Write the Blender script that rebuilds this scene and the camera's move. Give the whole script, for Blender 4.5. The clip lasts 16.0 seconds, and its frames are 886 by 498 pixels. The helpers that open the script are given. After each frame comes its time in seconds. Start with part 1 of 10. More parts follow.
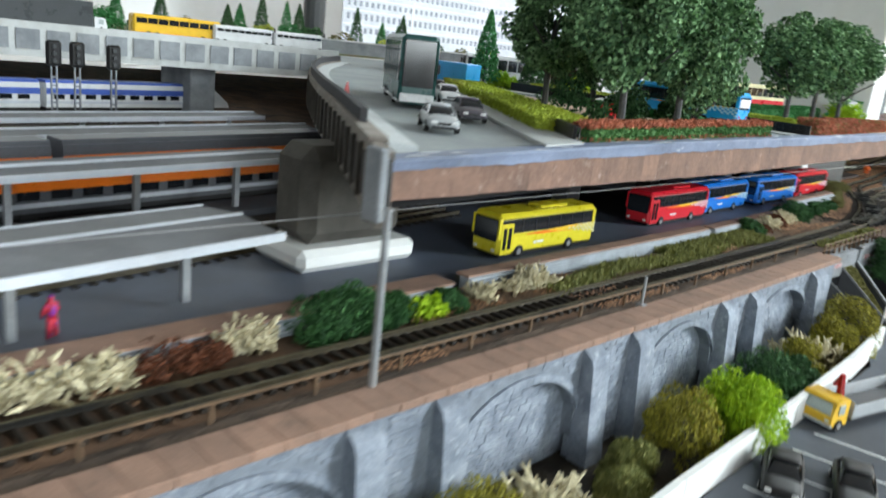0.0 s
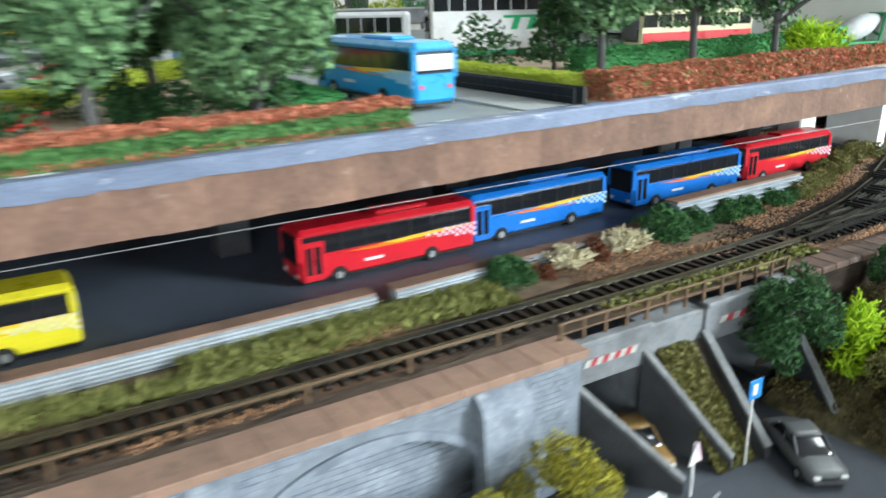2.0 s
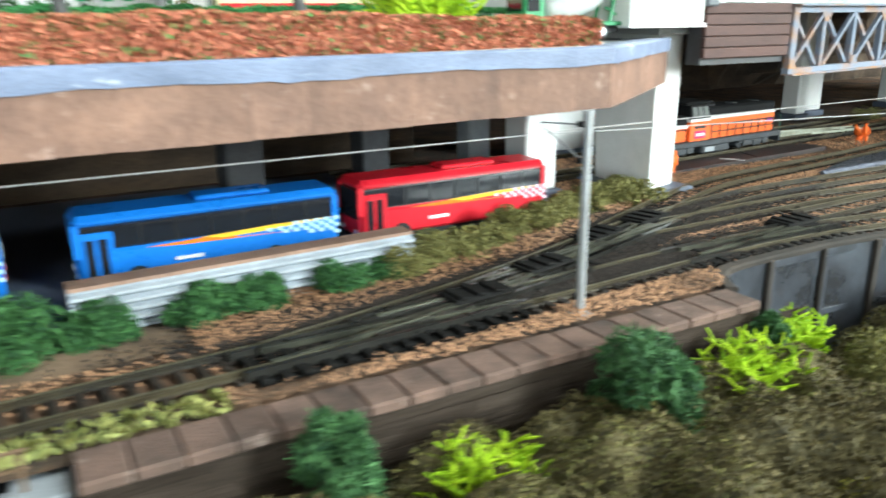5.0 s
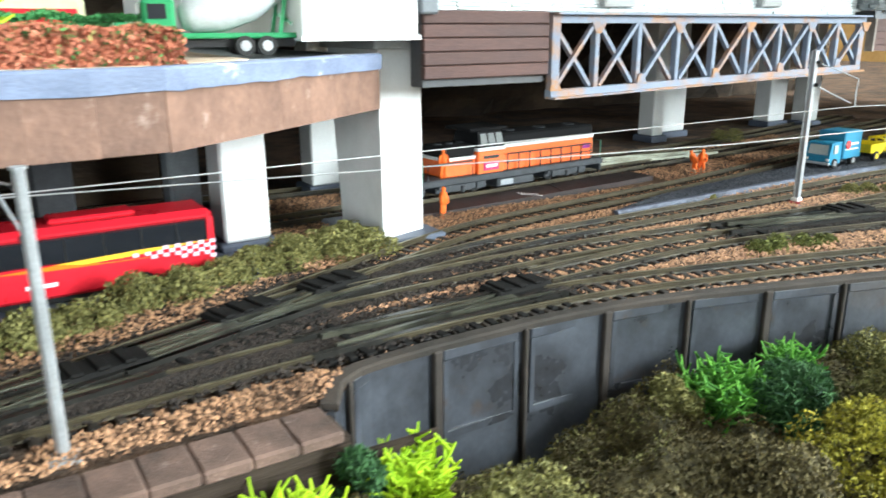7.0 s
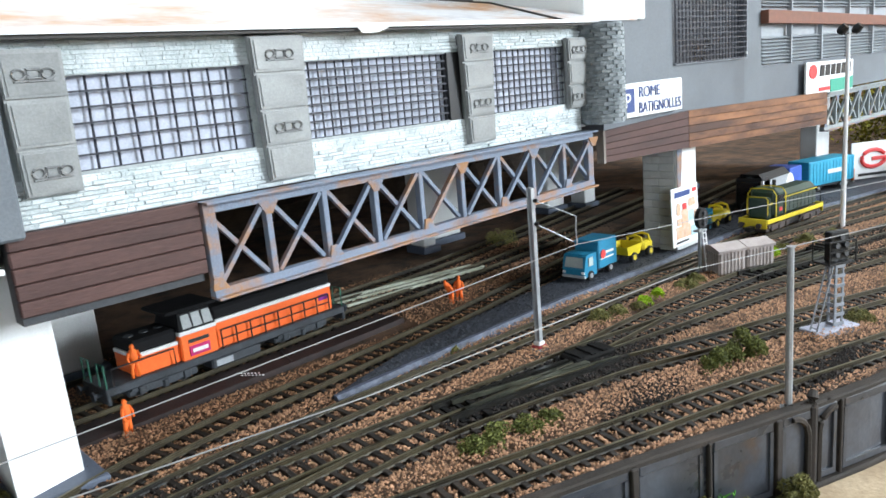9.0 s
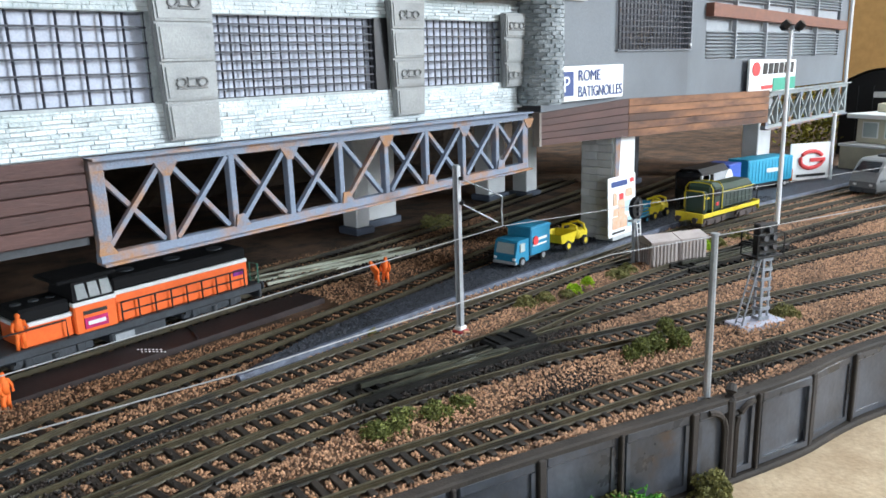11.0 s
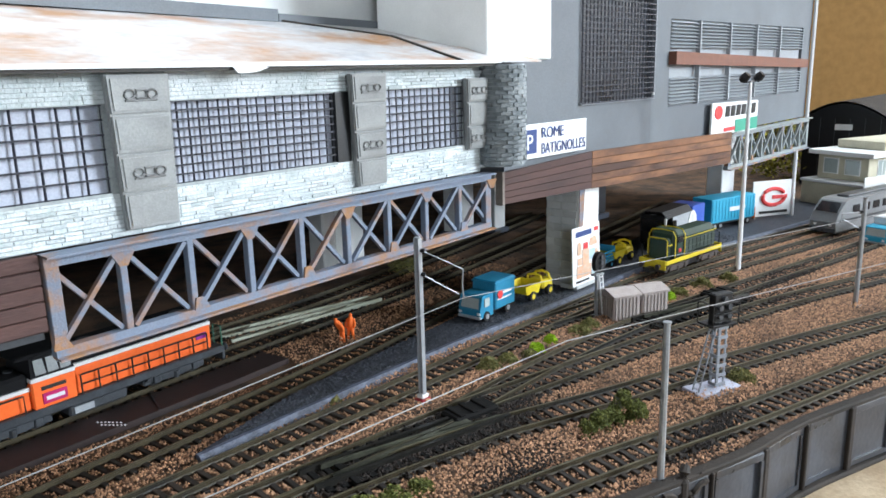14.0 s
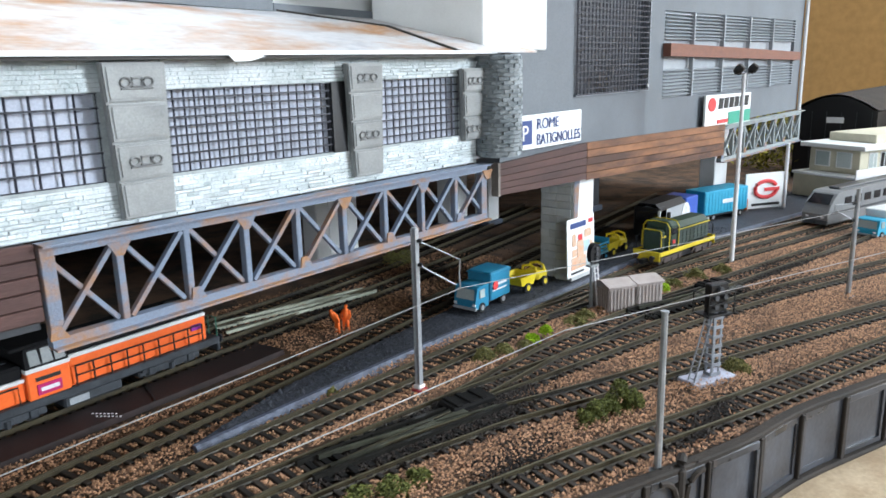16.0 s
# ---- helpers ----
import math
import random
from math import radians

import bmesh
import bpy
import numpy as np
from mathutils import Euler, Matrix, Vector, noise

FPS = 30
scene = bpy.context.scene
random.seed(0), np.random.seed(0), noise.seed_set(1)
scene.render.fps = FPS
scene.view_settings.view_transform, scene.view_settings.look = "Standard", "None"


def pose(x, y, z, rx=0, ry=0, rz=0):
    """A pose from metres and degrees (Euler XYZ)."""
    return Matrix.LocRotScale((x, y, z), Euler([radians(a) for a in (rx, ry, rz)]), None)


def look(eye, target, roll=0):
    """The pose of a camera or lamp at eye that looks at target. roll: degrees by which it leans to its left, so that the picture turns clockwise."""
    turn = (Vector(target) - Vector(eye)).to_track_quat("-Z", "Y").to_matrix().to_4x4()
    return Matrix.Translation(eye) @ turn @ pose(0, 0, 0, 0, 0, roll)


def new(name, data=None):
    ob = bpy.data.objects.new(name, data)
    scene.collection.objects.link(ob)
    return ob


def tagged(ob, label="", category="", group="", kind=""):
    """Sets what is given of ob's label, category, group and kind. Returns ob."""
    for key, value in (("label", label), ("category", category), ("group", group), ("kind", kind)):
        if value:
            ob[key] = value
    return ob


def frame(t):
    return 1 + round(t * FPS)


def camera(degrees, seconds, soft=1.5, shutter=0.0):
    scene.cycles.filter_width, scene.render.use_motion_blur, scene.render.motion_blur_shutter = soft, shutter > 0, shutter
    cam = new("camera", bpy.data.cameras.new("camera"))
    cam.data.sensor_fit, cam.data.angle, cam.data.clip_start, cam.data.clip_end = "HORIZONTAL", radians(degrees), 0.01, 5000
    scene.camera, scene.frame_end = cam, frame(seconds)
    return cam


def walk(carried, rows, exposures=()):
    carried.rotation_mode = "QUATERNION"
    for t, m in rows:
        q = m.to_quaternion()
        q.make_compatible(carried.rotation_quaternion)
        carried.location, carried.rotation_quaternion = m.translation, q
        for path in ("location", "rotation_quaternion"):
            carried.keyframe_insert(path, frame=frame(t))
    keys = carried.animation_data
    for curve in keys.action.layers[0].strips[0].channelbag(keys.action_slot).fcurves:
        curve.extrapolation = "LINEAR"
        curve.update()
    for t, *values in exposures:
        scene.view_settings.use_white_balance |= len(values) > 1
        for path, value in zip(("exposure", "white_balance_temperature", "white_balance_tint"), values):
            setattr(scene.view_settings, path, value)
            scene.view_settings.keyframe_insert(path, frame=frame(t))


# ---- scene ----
cam = camera(60.57, 16.0, soft=1.6, shutter=0.5)
PATH = [
    (0.0, look((-0.8845, -0.1868, 0.0851), (-0.6757, 0.0144, 0.0079), 6.48)),
    (0.5, look((-0.8168, -0.1988, 0.1013), (-0.6307, 0.0224, 0.0210), 4.47)),
    (1.0, look((-0.7388, -0.2153, 0.1108), (-0.5682, 0.0086, 0.0071), 2.21)),
    (1.5, look((-0.6708, -0.2180, 0.1056), (-0.5193, 0.0214, 0.0068), -0.49)),
    (2.0, look((-0.5914, -0.2037, 0.0916), (-0.4451, 0.0402, -0.0039), -1.17)),
    (2.5, look((-0.5210, -0.1961, 0.0851), (-0.3909, 0.0589, -0.0045), -3.64)),
    (3.0, look((-0.4699, -0.1868, 0.0849), (-0.3430, 0.0690, -0.0073), -2.47)),
    (3.5, look((-0.4379, -0.1872, 0.0842), (-0.3110, 0.0681, -0.0092), -4.20)),
    (4.0, look((-0.4151, -0.1772, 0.0802), (-0.2877, 0.0777, -0.0135), -0.98)),
    (4.5, look((-0.3890, -0.1688, 0.0783), (-0.2558, 0.0860, -0.0072), -0.95)),
    (5.0, look((-0.3666, -0.1738, 0.0663), (-0.2258, 0.0763, -0.0211), -0.47)),
    (5.2, look((-0.3452, -0.1716, 0.0654), (-0.2023, 0.0774, -0.0215), 0.15)),
    (7.3, look((-0.2514, -0.1664, 0.0654), (-0.0933, 0.0752, -0.0161), -0.60)),
    (7.5, look((-0.2398, -0.1622, 0.0669), (-0.0654, 0.0703, -0.0074), -0.31)),
    (8.0, look((-0.2097, -0.1605, 0.0751), (-0.0170, 0.0604, 0.0111), -1.49)),
    (8.5, look((-0.1995, -0.1645, 0.0891), (-0.0045, 0.0531, 0.0213), -3.83)),
    (9.0, look((-0.1933, -0.1646, 0.0965), (0.0048, 0.0507, 0.0303), -4.98)),
    (9.5, look((-0.1869, -0.1650, 0.0877), (0.0164, 0.0449, 0.0198), -3.25)),
    (12.0, look((-0.1774, -0.1633, 0.0945), (0.0351, 0.0360, 0.0232), -1.94)),
    (12.5, look((-0.1762, -0.1651, 0.0994), (0.0377, 0.0332, 0.0293), -1.90)),
    (13.0, look((-0.1735, -0.1663, 0.1013), (0.0415, 0.0311, 0.0318), -1.72)),
    (13.5, look((-0.1725, -0.1677, 0.1038), (0.0430, 0.0296, 0.0359), -1.67)),
    (14.0, look((-0.1728, -0.1659, 0.1103), (0.0446, 0.0290, 0.0413), -1.49)),
    (14.5, look((-0.1691, -0.1671, 0.1074), (0.0493, 0.0262, 0.0370), -1.45)),
    (15.0, look((-0.1709, -0.1668, 0.1099), (0.0485, 0.0251, 0.0389), -1.32)),
    (15.5, look((-0.1700, -0.1669, 0.1102), (0.0501, 0.0241, 0.0391), -1.40)),
    (16.0, look((-0.1740, -0.1644, 0.1092), (0.0453, 0.0275, 0.0377), -1.35)),
]
walk(cam, PATH, [(0.0, 0.0, 6500, 5), (1.0, 0.0, 6500, 3), (2.5, 0.34, 6450, 3), (4.5, 0.48, 6500, 0), (5.0, 0.6, 6550, 0), (7.5, 0.62, 6450, 5), (8.5, 0.14, 6300, 8), (9.5, -0.20, 6250, 9), (12.0, -0.14, 6200, 10), (14.0, -0.26, 6200, 10), (16.0, -0.29, 6200, 10)])

# ---- light, unseen lamps standing in for room daylight ----
world = bpy.data.worlds.new("world")
scene.world = world
world.use_nodes = True
wn = world.node_tree.nodes
sky = wn.new("ShaderNodeTexSky")
sky.sky_type, sky.sun_disc, sky.sun_elevation, sky.sun_rotation = "NISHITA", False, radians(35), radians(140)
wn["Background"].inputs[1].default_value = 0.1
world.node_tree.links.new(sky.outputs[0], wn["Background"].inputs[0])


def unseen_area_light(eye, target, sx, sy, power, colour):
    lamp = bpy.data.lights.new("unseen_daylight", "AREA")
    lamp.shape, lamp.size, lamp.size_y, lamp.energy, lamp.color = "RECTANGLE", sx, sy, power, colour
    ob = new("unseen_daylight", lamp)
    ob.matrix_world = look(eye, target)
    return ob


# Unseen main lamp from the south-east; its direction follows the buttress shadows.
unseen_area_light((1.72, -2.45, 0.85), (-0.1, 0.0, 0.05), 1.0, 1.0, 225, (0.86, 0.94, 1.0))
# West fill lamp, added to brighten west-facing sides.
unseen_area_light((-1.7, -2.85, 0.55), (-0.3, 0.1, 0.05), 1.2, 1.0, 50, (0.88, 0.95, 1.0))
# Overhead fill lamp, added under the closed ceiling to brighten level surfaces.
unseen_area_light((0.75, -0.25, 1.57), (0.35, -0.1, 0.0), 1.0, 0.9, 54, (0.86, 0.94, 1.0))
# East fill lamp, added to lift the deck end; that wall is solid.
unseen_area_light((1.85, -0.75, 0.55), (0.0, 0.0, 0.05), 0.9, 0.9, 16, (0.9, 0.96, 1.0))
scene.view_settings.exposure = 0.0

# ---- materials ----


def mat(name, base, rough=0.6, metal=0.0, dark=None, var=0.3, scale=250, fine=1800, bump=0.15, spec=0.4, mix=(0.35, 0.65), rnd=0.0, trans=0.0, emit=0.0, stretch=None, spots=None):
    """Two-scale paint or surface: base and a second tone by noise, fine grain in bump and roughness."""
    m = bpy.data.materials.new(name)
    m.use_nodes = True
    nt = m.node_tree
    b = nt.nodes["Principled BSDF"]
    tc = nt.nodes.new("ShaderNodeTexCoord")
    n1 = nt.nodes.new("ShaderNodeTexNoise")
    n1.inputs["Scale"].default_value, n1.inputs["Detail"].default_value, n1.inputs["Roughness"].default_value = scale, 5, 0.65
    n2 = nt.nodes.new("ShaderNodeTexNoise")
    n2.inputs["Scale"].default_value, n2.inputs["Detail"].default_value = fine, 3
    info = nt.nodes.new("ShaderNodeObjectInfo")
    off = nt.nodes.new("ShaderNodeVectorMath")
    off.operation = "MULTIPLY_ADD"
    off.inputs[1].default_value = (3.1, 1.7, 2.3)
    nt.links.new(info.outputs["Random"], off.inputs[0])
    nt.links.new(tc.outputs["Object"], off.inputs[2])
    place = off.outputs[0]
    if stretch:
        run = nt.nodes.new("ShaderNodeVectorMath")
        run.operation = "MULTIPLY"
        run.inputs[1].default_value = stretch
        nt.links.new(place, run.inputs[0])
        place = run.outputs[0]
    for n in (n1, n2):
        nt.links.new(place, n.inputs["Vector"])
    dark = dark or tuple(c * (1 - var) for c in base)
    ramp = nt.nodes.new("ShaderNodeValToRGB")
    ramp.color_ramp.elements[0].position, ramp.color_ramp.elements[1].position = mix
    ramp.color_ramp.elements[0].color, ramp.color_ramp.elements[1].color = (*dark, 1), (*base, 1)
    nt.links.new(n1.outputs["Fac"], ramp.inputs[0])
    grain = nt.nodes.new("ShaderNodeMix")
    grain.data_type, grain.blend_type = "RGBA", "OVERLAY"
    grain.inputs[0].default_value = 0.25
    nt.links.new(ramp.outputs[0], grain.inputs[6])
    nt.links.new(n2.outputs["Fac"], grain.inputs[7])
    last = grain.outputs[2]
    if spots:
        tone, size, low, high = spots
        n3 = nt.nodes.new("ShaderNodeTexNoise")
        n3.inputs["Scale"].default_value, n3.inputs["Detail"].default_value, n3.inputs["Roughness"].default_value = size, 6, 0.7
        nt.links.new(place, n3.inputs["Vector"])
        cut = nt.nodes.new("ShaderNodeMapRange")
        cut.inputs[1].default_value, cut.inputs[2].default_value = low, high
        nt.links.new(n3.outputs["Fac"], cut.inputs[0])
        mark = nt.nodes.new("ShaderNodeMix")
        mark.data_type = "RGBA"
        mark.inputs[7].default_value = (*tone, 1)
        nt.links.new(cut.outputs[0], mark.inputs[0])
        nt.links.new(last, mark.inputs[6])
        last = mark.outputs[2]
    if rnd:
        hsv = nt.nodes.new("ShaderNodeHueSaturation")
        mr = nt.nodes.new("ShaderNodeMapRange")
        mr.inputs[3].default_value, mr.inputs[4].default_value = 1 - rnd, 1 + rnd
        nt.links.new(info.outputs["Random"], mr.inputs[0])
        nt.links.new(mr.outputs[0], hsv.inputs["Value"])
        nt.links.new(last, hsv.inputs["Color"])
        last = hsv.outputs[0]
    nt.links.new(last, b.inputs["Base Color"])
    rr = nt.nodes.new("ShaderNodeMapRange")
    rr.inputs[3].default_value, rr.inputs[4].default_value = max(0.02, rough - 0.12), min(1, rough + 0.12)
    nt.links.new(n1.outputs["Fac"], rr.inputs[0])
    nt.links.new(rr.outputs[0], b.inputs["Roughness"])
    b.inputs["Metallic"].default_value = metal
    b.inputs["Specular IOR Level"].default_value = spec
    if trans:
        b.inputs["Transmission Weight"].default_value = trans
    if bump:
        bp = nt.nodes.new("ShaderNodeBump")
        bp.inputs["Strength"].default_value, bp.inputs["Distance"].default_value = bump, 0.0006
        nt.links.new(n2.outputs["Fac"], bp.inputs["Height"])
        nt.links.new(bp.outputs[0], b.inputs["Normal"])
    if emit:
        nt.links.new(last, b.inputs["Emission Color"])
        b.inputs["Emission Strength"].default_value = emit
    return m


def leafy(name, base, dark, soot=None, rough=0.7):
    """Foliage: each small piece takes its own tone."""
    m = bpy.data.materials.new(name)
    m.use_nodes = True
    nt = m.node_tree
    b = nt.nodes["Principled BSDF"]
    geo = nt.nodes.new("ShaderNodeNewGeometry")
    ramp = nt.nodes.new("ShaderNodeValToRGB")
    ramp.color_ramp.elements[0].color, ramp.color_ramp.elements[1].color = (*dark, 1), (*base, 1)
    nt.links.new(geo.outputs["Random Per Island"], ramp.inputs[0])
    last = ramp.outputs[0]
    if soot:
        tc = nt.nodes.new("ShaderNodeTexCoord")
        n1 = nt.nodes.new("ShaderNodeTexNoise")
        n1.inputs["Scale"].default_value, n1.inputs["Detail"].default_value = 26, 4
        stain = nt.nodes.new("ShaderNodeMapRange")
        stain.inputs[1].default_value, stain.inputs[2].default_value, stain.inputs[4].default_value = 0.55, 0.68, 0.7
        mx = nt.nodes.new("ShaderNodeMix")
        mx.data_type = "RGBA"
        mx.inputs[7].default_value = (*soot, 1)
        nt.links.new(tc.outputs["Object"], n1.inputs["Vector"])
        nt.links.new(n1.outputs["Fac"], stain.inputs[0])
        nt.links.new(stain.outputs[0], mx.inputs[0])
        nt.links.new(last, mx.inputs[6])
        last = mx.outputs[2]
    nt.links.new(last, b.inputs["Base Color"])
    b.inputs["Roughness"].default_value = rough
    b.inputs["Specular IOR Level"].default_value = 0.25
    return m


BALLAST = mat("ballast_bed", (0.15, 0.085, 0.05), 0.9, dark=(0.04, 0.028, 0.02), scale=50, fine=1500, bump=1.0, mix=(0.38, 0.6))
STONES = leafy("ballast_stone", (0.64, 0.355, 0.20), (0.055, 0.029, 0.018), rough=0.6, soot=(0.03, 0.022, 0.017))
SLEEPER = mat("sleeper_plastic", (0.028, 0.02, 0.014), 0.65, var=0.5, scale=300, rnd=0.4)
RAIL = mat("weathered_rail", (0.064, 0.052, 0.027), 0.45, 0.2, dark=(0.034, 0.026, 0.014), scale=120, spec=0.45, spots=((0.014, 0.013, 0.011), 13, 0.50, 0.62))
RAILTOP = mat("worn_rail_head", (0.145, 0.128, 0.082), 0.42, 0.5, var=0.4, scale=120, bump=0.05)
BLACKP = mat("black_plastic", (0.012, 0.012, 0.013), 0.4, var=0.3)
DGREY = mat("dark_grey_plastic", (0.055, 0.058, 0.064), 0.5, var=0.3)
SOIL = mat("lower_soil", (0.045, 0.035, 0.022), 0.95, dark=(0.018, 0.014, 0.01), scale=60, fine=700, bump=0.9)
SAND = mat("pale_sand", (0.50, 0.39, 0.26), 0.95, dark=(0.36, 0.26, 0.16), scale=50, fine=700, bump=0.6)
ROADLOW = mat("lower_asphalt", (0.075, 0.085, 0.105), 0.75, var=0.3, scale=40, bump=0.25)
BUSROAD = mat("bus_road", (0.105, 0.125, 0.17), 0.55, var=0.3, scale=30, bump=0.1)
ROADTOP = mat("deck_asphalt", (0.30, 0.33, 0.33), 0.75, dark=(0.22, 0.24, 0.25), scale=35, bump=0.15)
DECKEDGE = mat("deck_edge_paint", (0.205, 0.250, 0.365), 0.5, dark=(0.11, 0.135, 0.20), scale=40, bump=0.2, mix=(0.36, 0.6), stretch=(0.35, 1.0, 1.0), spots=((0.55, 0.59, 0.66), 150, 0.61, 0.69))
CHIP = mat("chipped_white", (0.75, 0.78, 0.82), 0.6, var=0.2)
FASCIA = mat("rusty_fascia", (0.245, 0.142, 0.102), 0.75, dark=(0.105, 0.060, 0.045), scale=70, fine=600, bump=0.4, mix=(0.25, 0.72), rnd=0.13, spots=((0.34, 0.25, 0.215), 150, 0.60, 0.76))
FASCIALT = mat("grey_brown_parapet", (0.30, 0.275, 0.245), 0.8, dark=(0.17, 0.145, 0.125), scale=70, bump=0.3)
# Near-black: shade under deck and hall put into the colour; also cracks, black upstand.
UNDER = mat("shade_and_black_tone", (0.05, 0.05, 0.055), 0.9)
CAP = mat("pink_capstone", (0.33, 0.205, 0.150), 0.85, dark=(0.215, 0.138, 0.105), scale=60, bump=0.3, rnd=0.02, spots=((0.12, 0.085, 0.068), 50, 0.58, 0.74))
STONE = mat("blue_grey_stone", (0.29, 0.325, 0.385), 0.85, dark=(0.155, 0.18, 0.225), scale=120, fine=900, bump=0.5, rnd=0.10, spots=((0.44, 0.48, 0.54), 260, 0.58, 0.70))
MORTAR = mat("wall_mortar", (0.235, 0.265, 0.315), 0.95, bump=0.4)
CAP2 = mat("grey_brown_capstone", (0.165, 0.103, 0.080), 0.9, dark=(0.060, 0.040, 0.032), scale=70, bump=0.35, rnd=0.16, spots=((0.26, 0.20, 0.17), 160, 0.62, 0.74))
BROWNWALL = mat("dark_brown_wall", (0.066, 0.050, 0.039), 0.95, dark=(0.018, 0.013, 0.010), scale=110, bump=0.5, spec=0.1, rnd=0.05, stretch=(0.10, 1.0, 1.0))
CONC = mat("grey_concrete", (0.31, 0.33, 0.35), 0.8, dark=(0.20, 0.215, 0.235), scale=60, bump=0.25)
GIRDER = mat("pale_girder", (0.30, 0.32, 0.355), 0.6, dark=(0.19, 0.20, 0.22), scale=70)
# Wing wall sides near-black: the underpass's deep shade is in this colour.
WINGIN = mat("shade_dark_wing_wall", (0.06, 0.063, 0.07), 0.8, var=0.35, scale=60)
WHITE = mat("white_card", (0.80, 0.81, 0.80), 0.7, var=0.08, scale=30, bump=0.08)
DIRTYWHITE = mat("dirty_white_pier", (0.60, 0.62, 0.62), 0.75, dark=(0.44, 0.45, 0.44), scale=40, bump=0.25)
ROCK = mat("brown_rock", (0.085, 0.056, 0.036), 0.9, dark=(0.020, 0.014, 0.010), scale=30, fine=400, bump=0.8, stretch=(0.5, 1.0, 1.5))
PANELGREY = mat("weathered_grey_panel", (0.074, 0.083, 0.102), 0.30, dark=(0.020, 0.020, 0.022), scale=38, fine=700, bump=0.12, mix=(0.32, 0.66), spec=0.6, spots=((0.055, 0.032, 0.019), 60, 0.60, 0.74))
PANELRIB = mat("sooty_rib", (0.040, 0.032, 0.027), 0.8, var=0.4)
COPING = mat("dusty_coping", (0.044, 0.034, 0.027), 0.8, dark=(0.014, 0.011, 0.008), scale=45, bump=0.3)
PALESTONE = mat("pale_green_stone", (0.66, 0.70, 0.71), 0.85, dark=(0.36, 0.42, 0.42), scale=75, fine=1300, bump=0.8, rnd=0.13, mix=(0.28, 0.60), spots=((0.33, 0.29, 0.22), 45, 0.64, 0.78))
PALEMORTAR = mat("pale_mortar", (0.44, 0.48, 0.48), 0.9)
DARKSTONE = mat("dark_column_stone", (0.36, 0.39, 0.40), 0.85, dark=(0.13, 0.15, 0.16), scale=110, bump=0.6, rnd=0.3)
TRUSS = mat("blue_grey_steel", (0.175, 0.21, 0.275), 0.6, dark=(0.30, 0.16, 0.085), scale=60, bump=0.25, mix=(0.33, 0.50))
RUST = mat("rust_streak", (0.33, 0.18, 0.095), 0.8, dark=(0.18, 0.205, 0.26), scale=90, bump=0.3, mix=(0.42, 0.58))
PLANK = mat("maroon_planks", (0.092, 0.047, 0.04), 0.7, dark=(0.05, 0.026, 0.023), scale=90, bump=0.25, rnd=0.12, stretch=(0.2, 1.0, 1.0))
WOOD = mat("worn_orange_wood", (0.30, 0.135, 0.062), 0.7, dark=(0.075, 0.036, 0.024), scale=34, fine=500, bump=0.35, mix=(0.40, 0.62), rnd=0.15, stretch=(0.4, 1.0, 1.6))
BRIDGE = mat("bridge_girder", (0.24, 0.255, 0.275), 0.7, dark=(0.13, 0.135, 0.145), scale=70, bump=0.3, spots=((0.12, 0.085, 0.06), 70, 0.58, 0.72))
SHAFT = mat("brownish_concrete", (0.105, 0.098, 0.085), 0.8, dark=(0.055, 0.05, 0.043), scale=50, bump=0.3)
GREYWALL = mat("slate_grey_wall", (0.155, 0.172, 0.188), 0.6, dark=(0.115, 0.127, 0.142), scale=18, bump=0.1)
PILLAR = mat("moulded_grey_panel", (0.325, 0.335, 0.33), 0.42, dark=(0.215, 0.222, 0.22), scale=38, bump=0.1)
PILDARK = mat("sooty_pilaster_relief", (0.235, 0.24, 0.238), 0.5, dark=(0.15, 0.15, 0.15), scale=160, bump=0.3)
MESHW = mat("dark_grid_wire", (0.025, 0.027, 0.04), 0.5)
BACKPANE = mat("lilac_backing", (0.50, 0.53, 0.62), 0.6, var=0.18, scale=40)
ROOFM = mat("rust_stained_roof", (0.56, 0.555, 0.56), 0.4, dark=(0.42, 0.22, 0.10), scale=24, fine=300, bump=0.12, mix=(0.36, 0.54), stretch=(0.9, 1.5, 1.0), spots=((0.33, 0.34, 0.38), 26, 0.56, 0.70))
ROOFRIM = mat("dark_gutter", (0.05, 0.045, 0.04), 0.6)
OCHRE = mat("ochre_room_wall", (0.40, 0.225, 0.075), 0.9, var=0.1, scale=3, fine=60, bump=0.05)
ROOM = mat("white_room_wall", (0.85, 0.85, 0.84), 0.9, var=0.04, scale=3, fine=60, bump=0.05)
SIDEWALL = mat("grey_room_wall", (0.34, 0.33, 0.32), 0.9, var=0.05, scale=3, fine=60, bump=0.05)
FLOORM = mat("room_floor", (0.25, 0.19, 0.14), 0.6, scale=4, fine=80)
POLE = mat("galvanised_pole", (0.42, 0.44, 0.46), 0.4, 0.5, var=0.2, scale=200, bump=0.05)
WIRE = mat("bright_wire", (0.45, 0.45, 0.46), 0.35, 0.6, var=0.1, bump=0)
RED = mat("red_paint", (0.62, 0.02, 0.025), 0.35, var=0.2)
STRIPEW = mat("white_paint", (0.78, 0.78, 0.78), 0.45, var=0.08)

# ---- mesh helpers ----


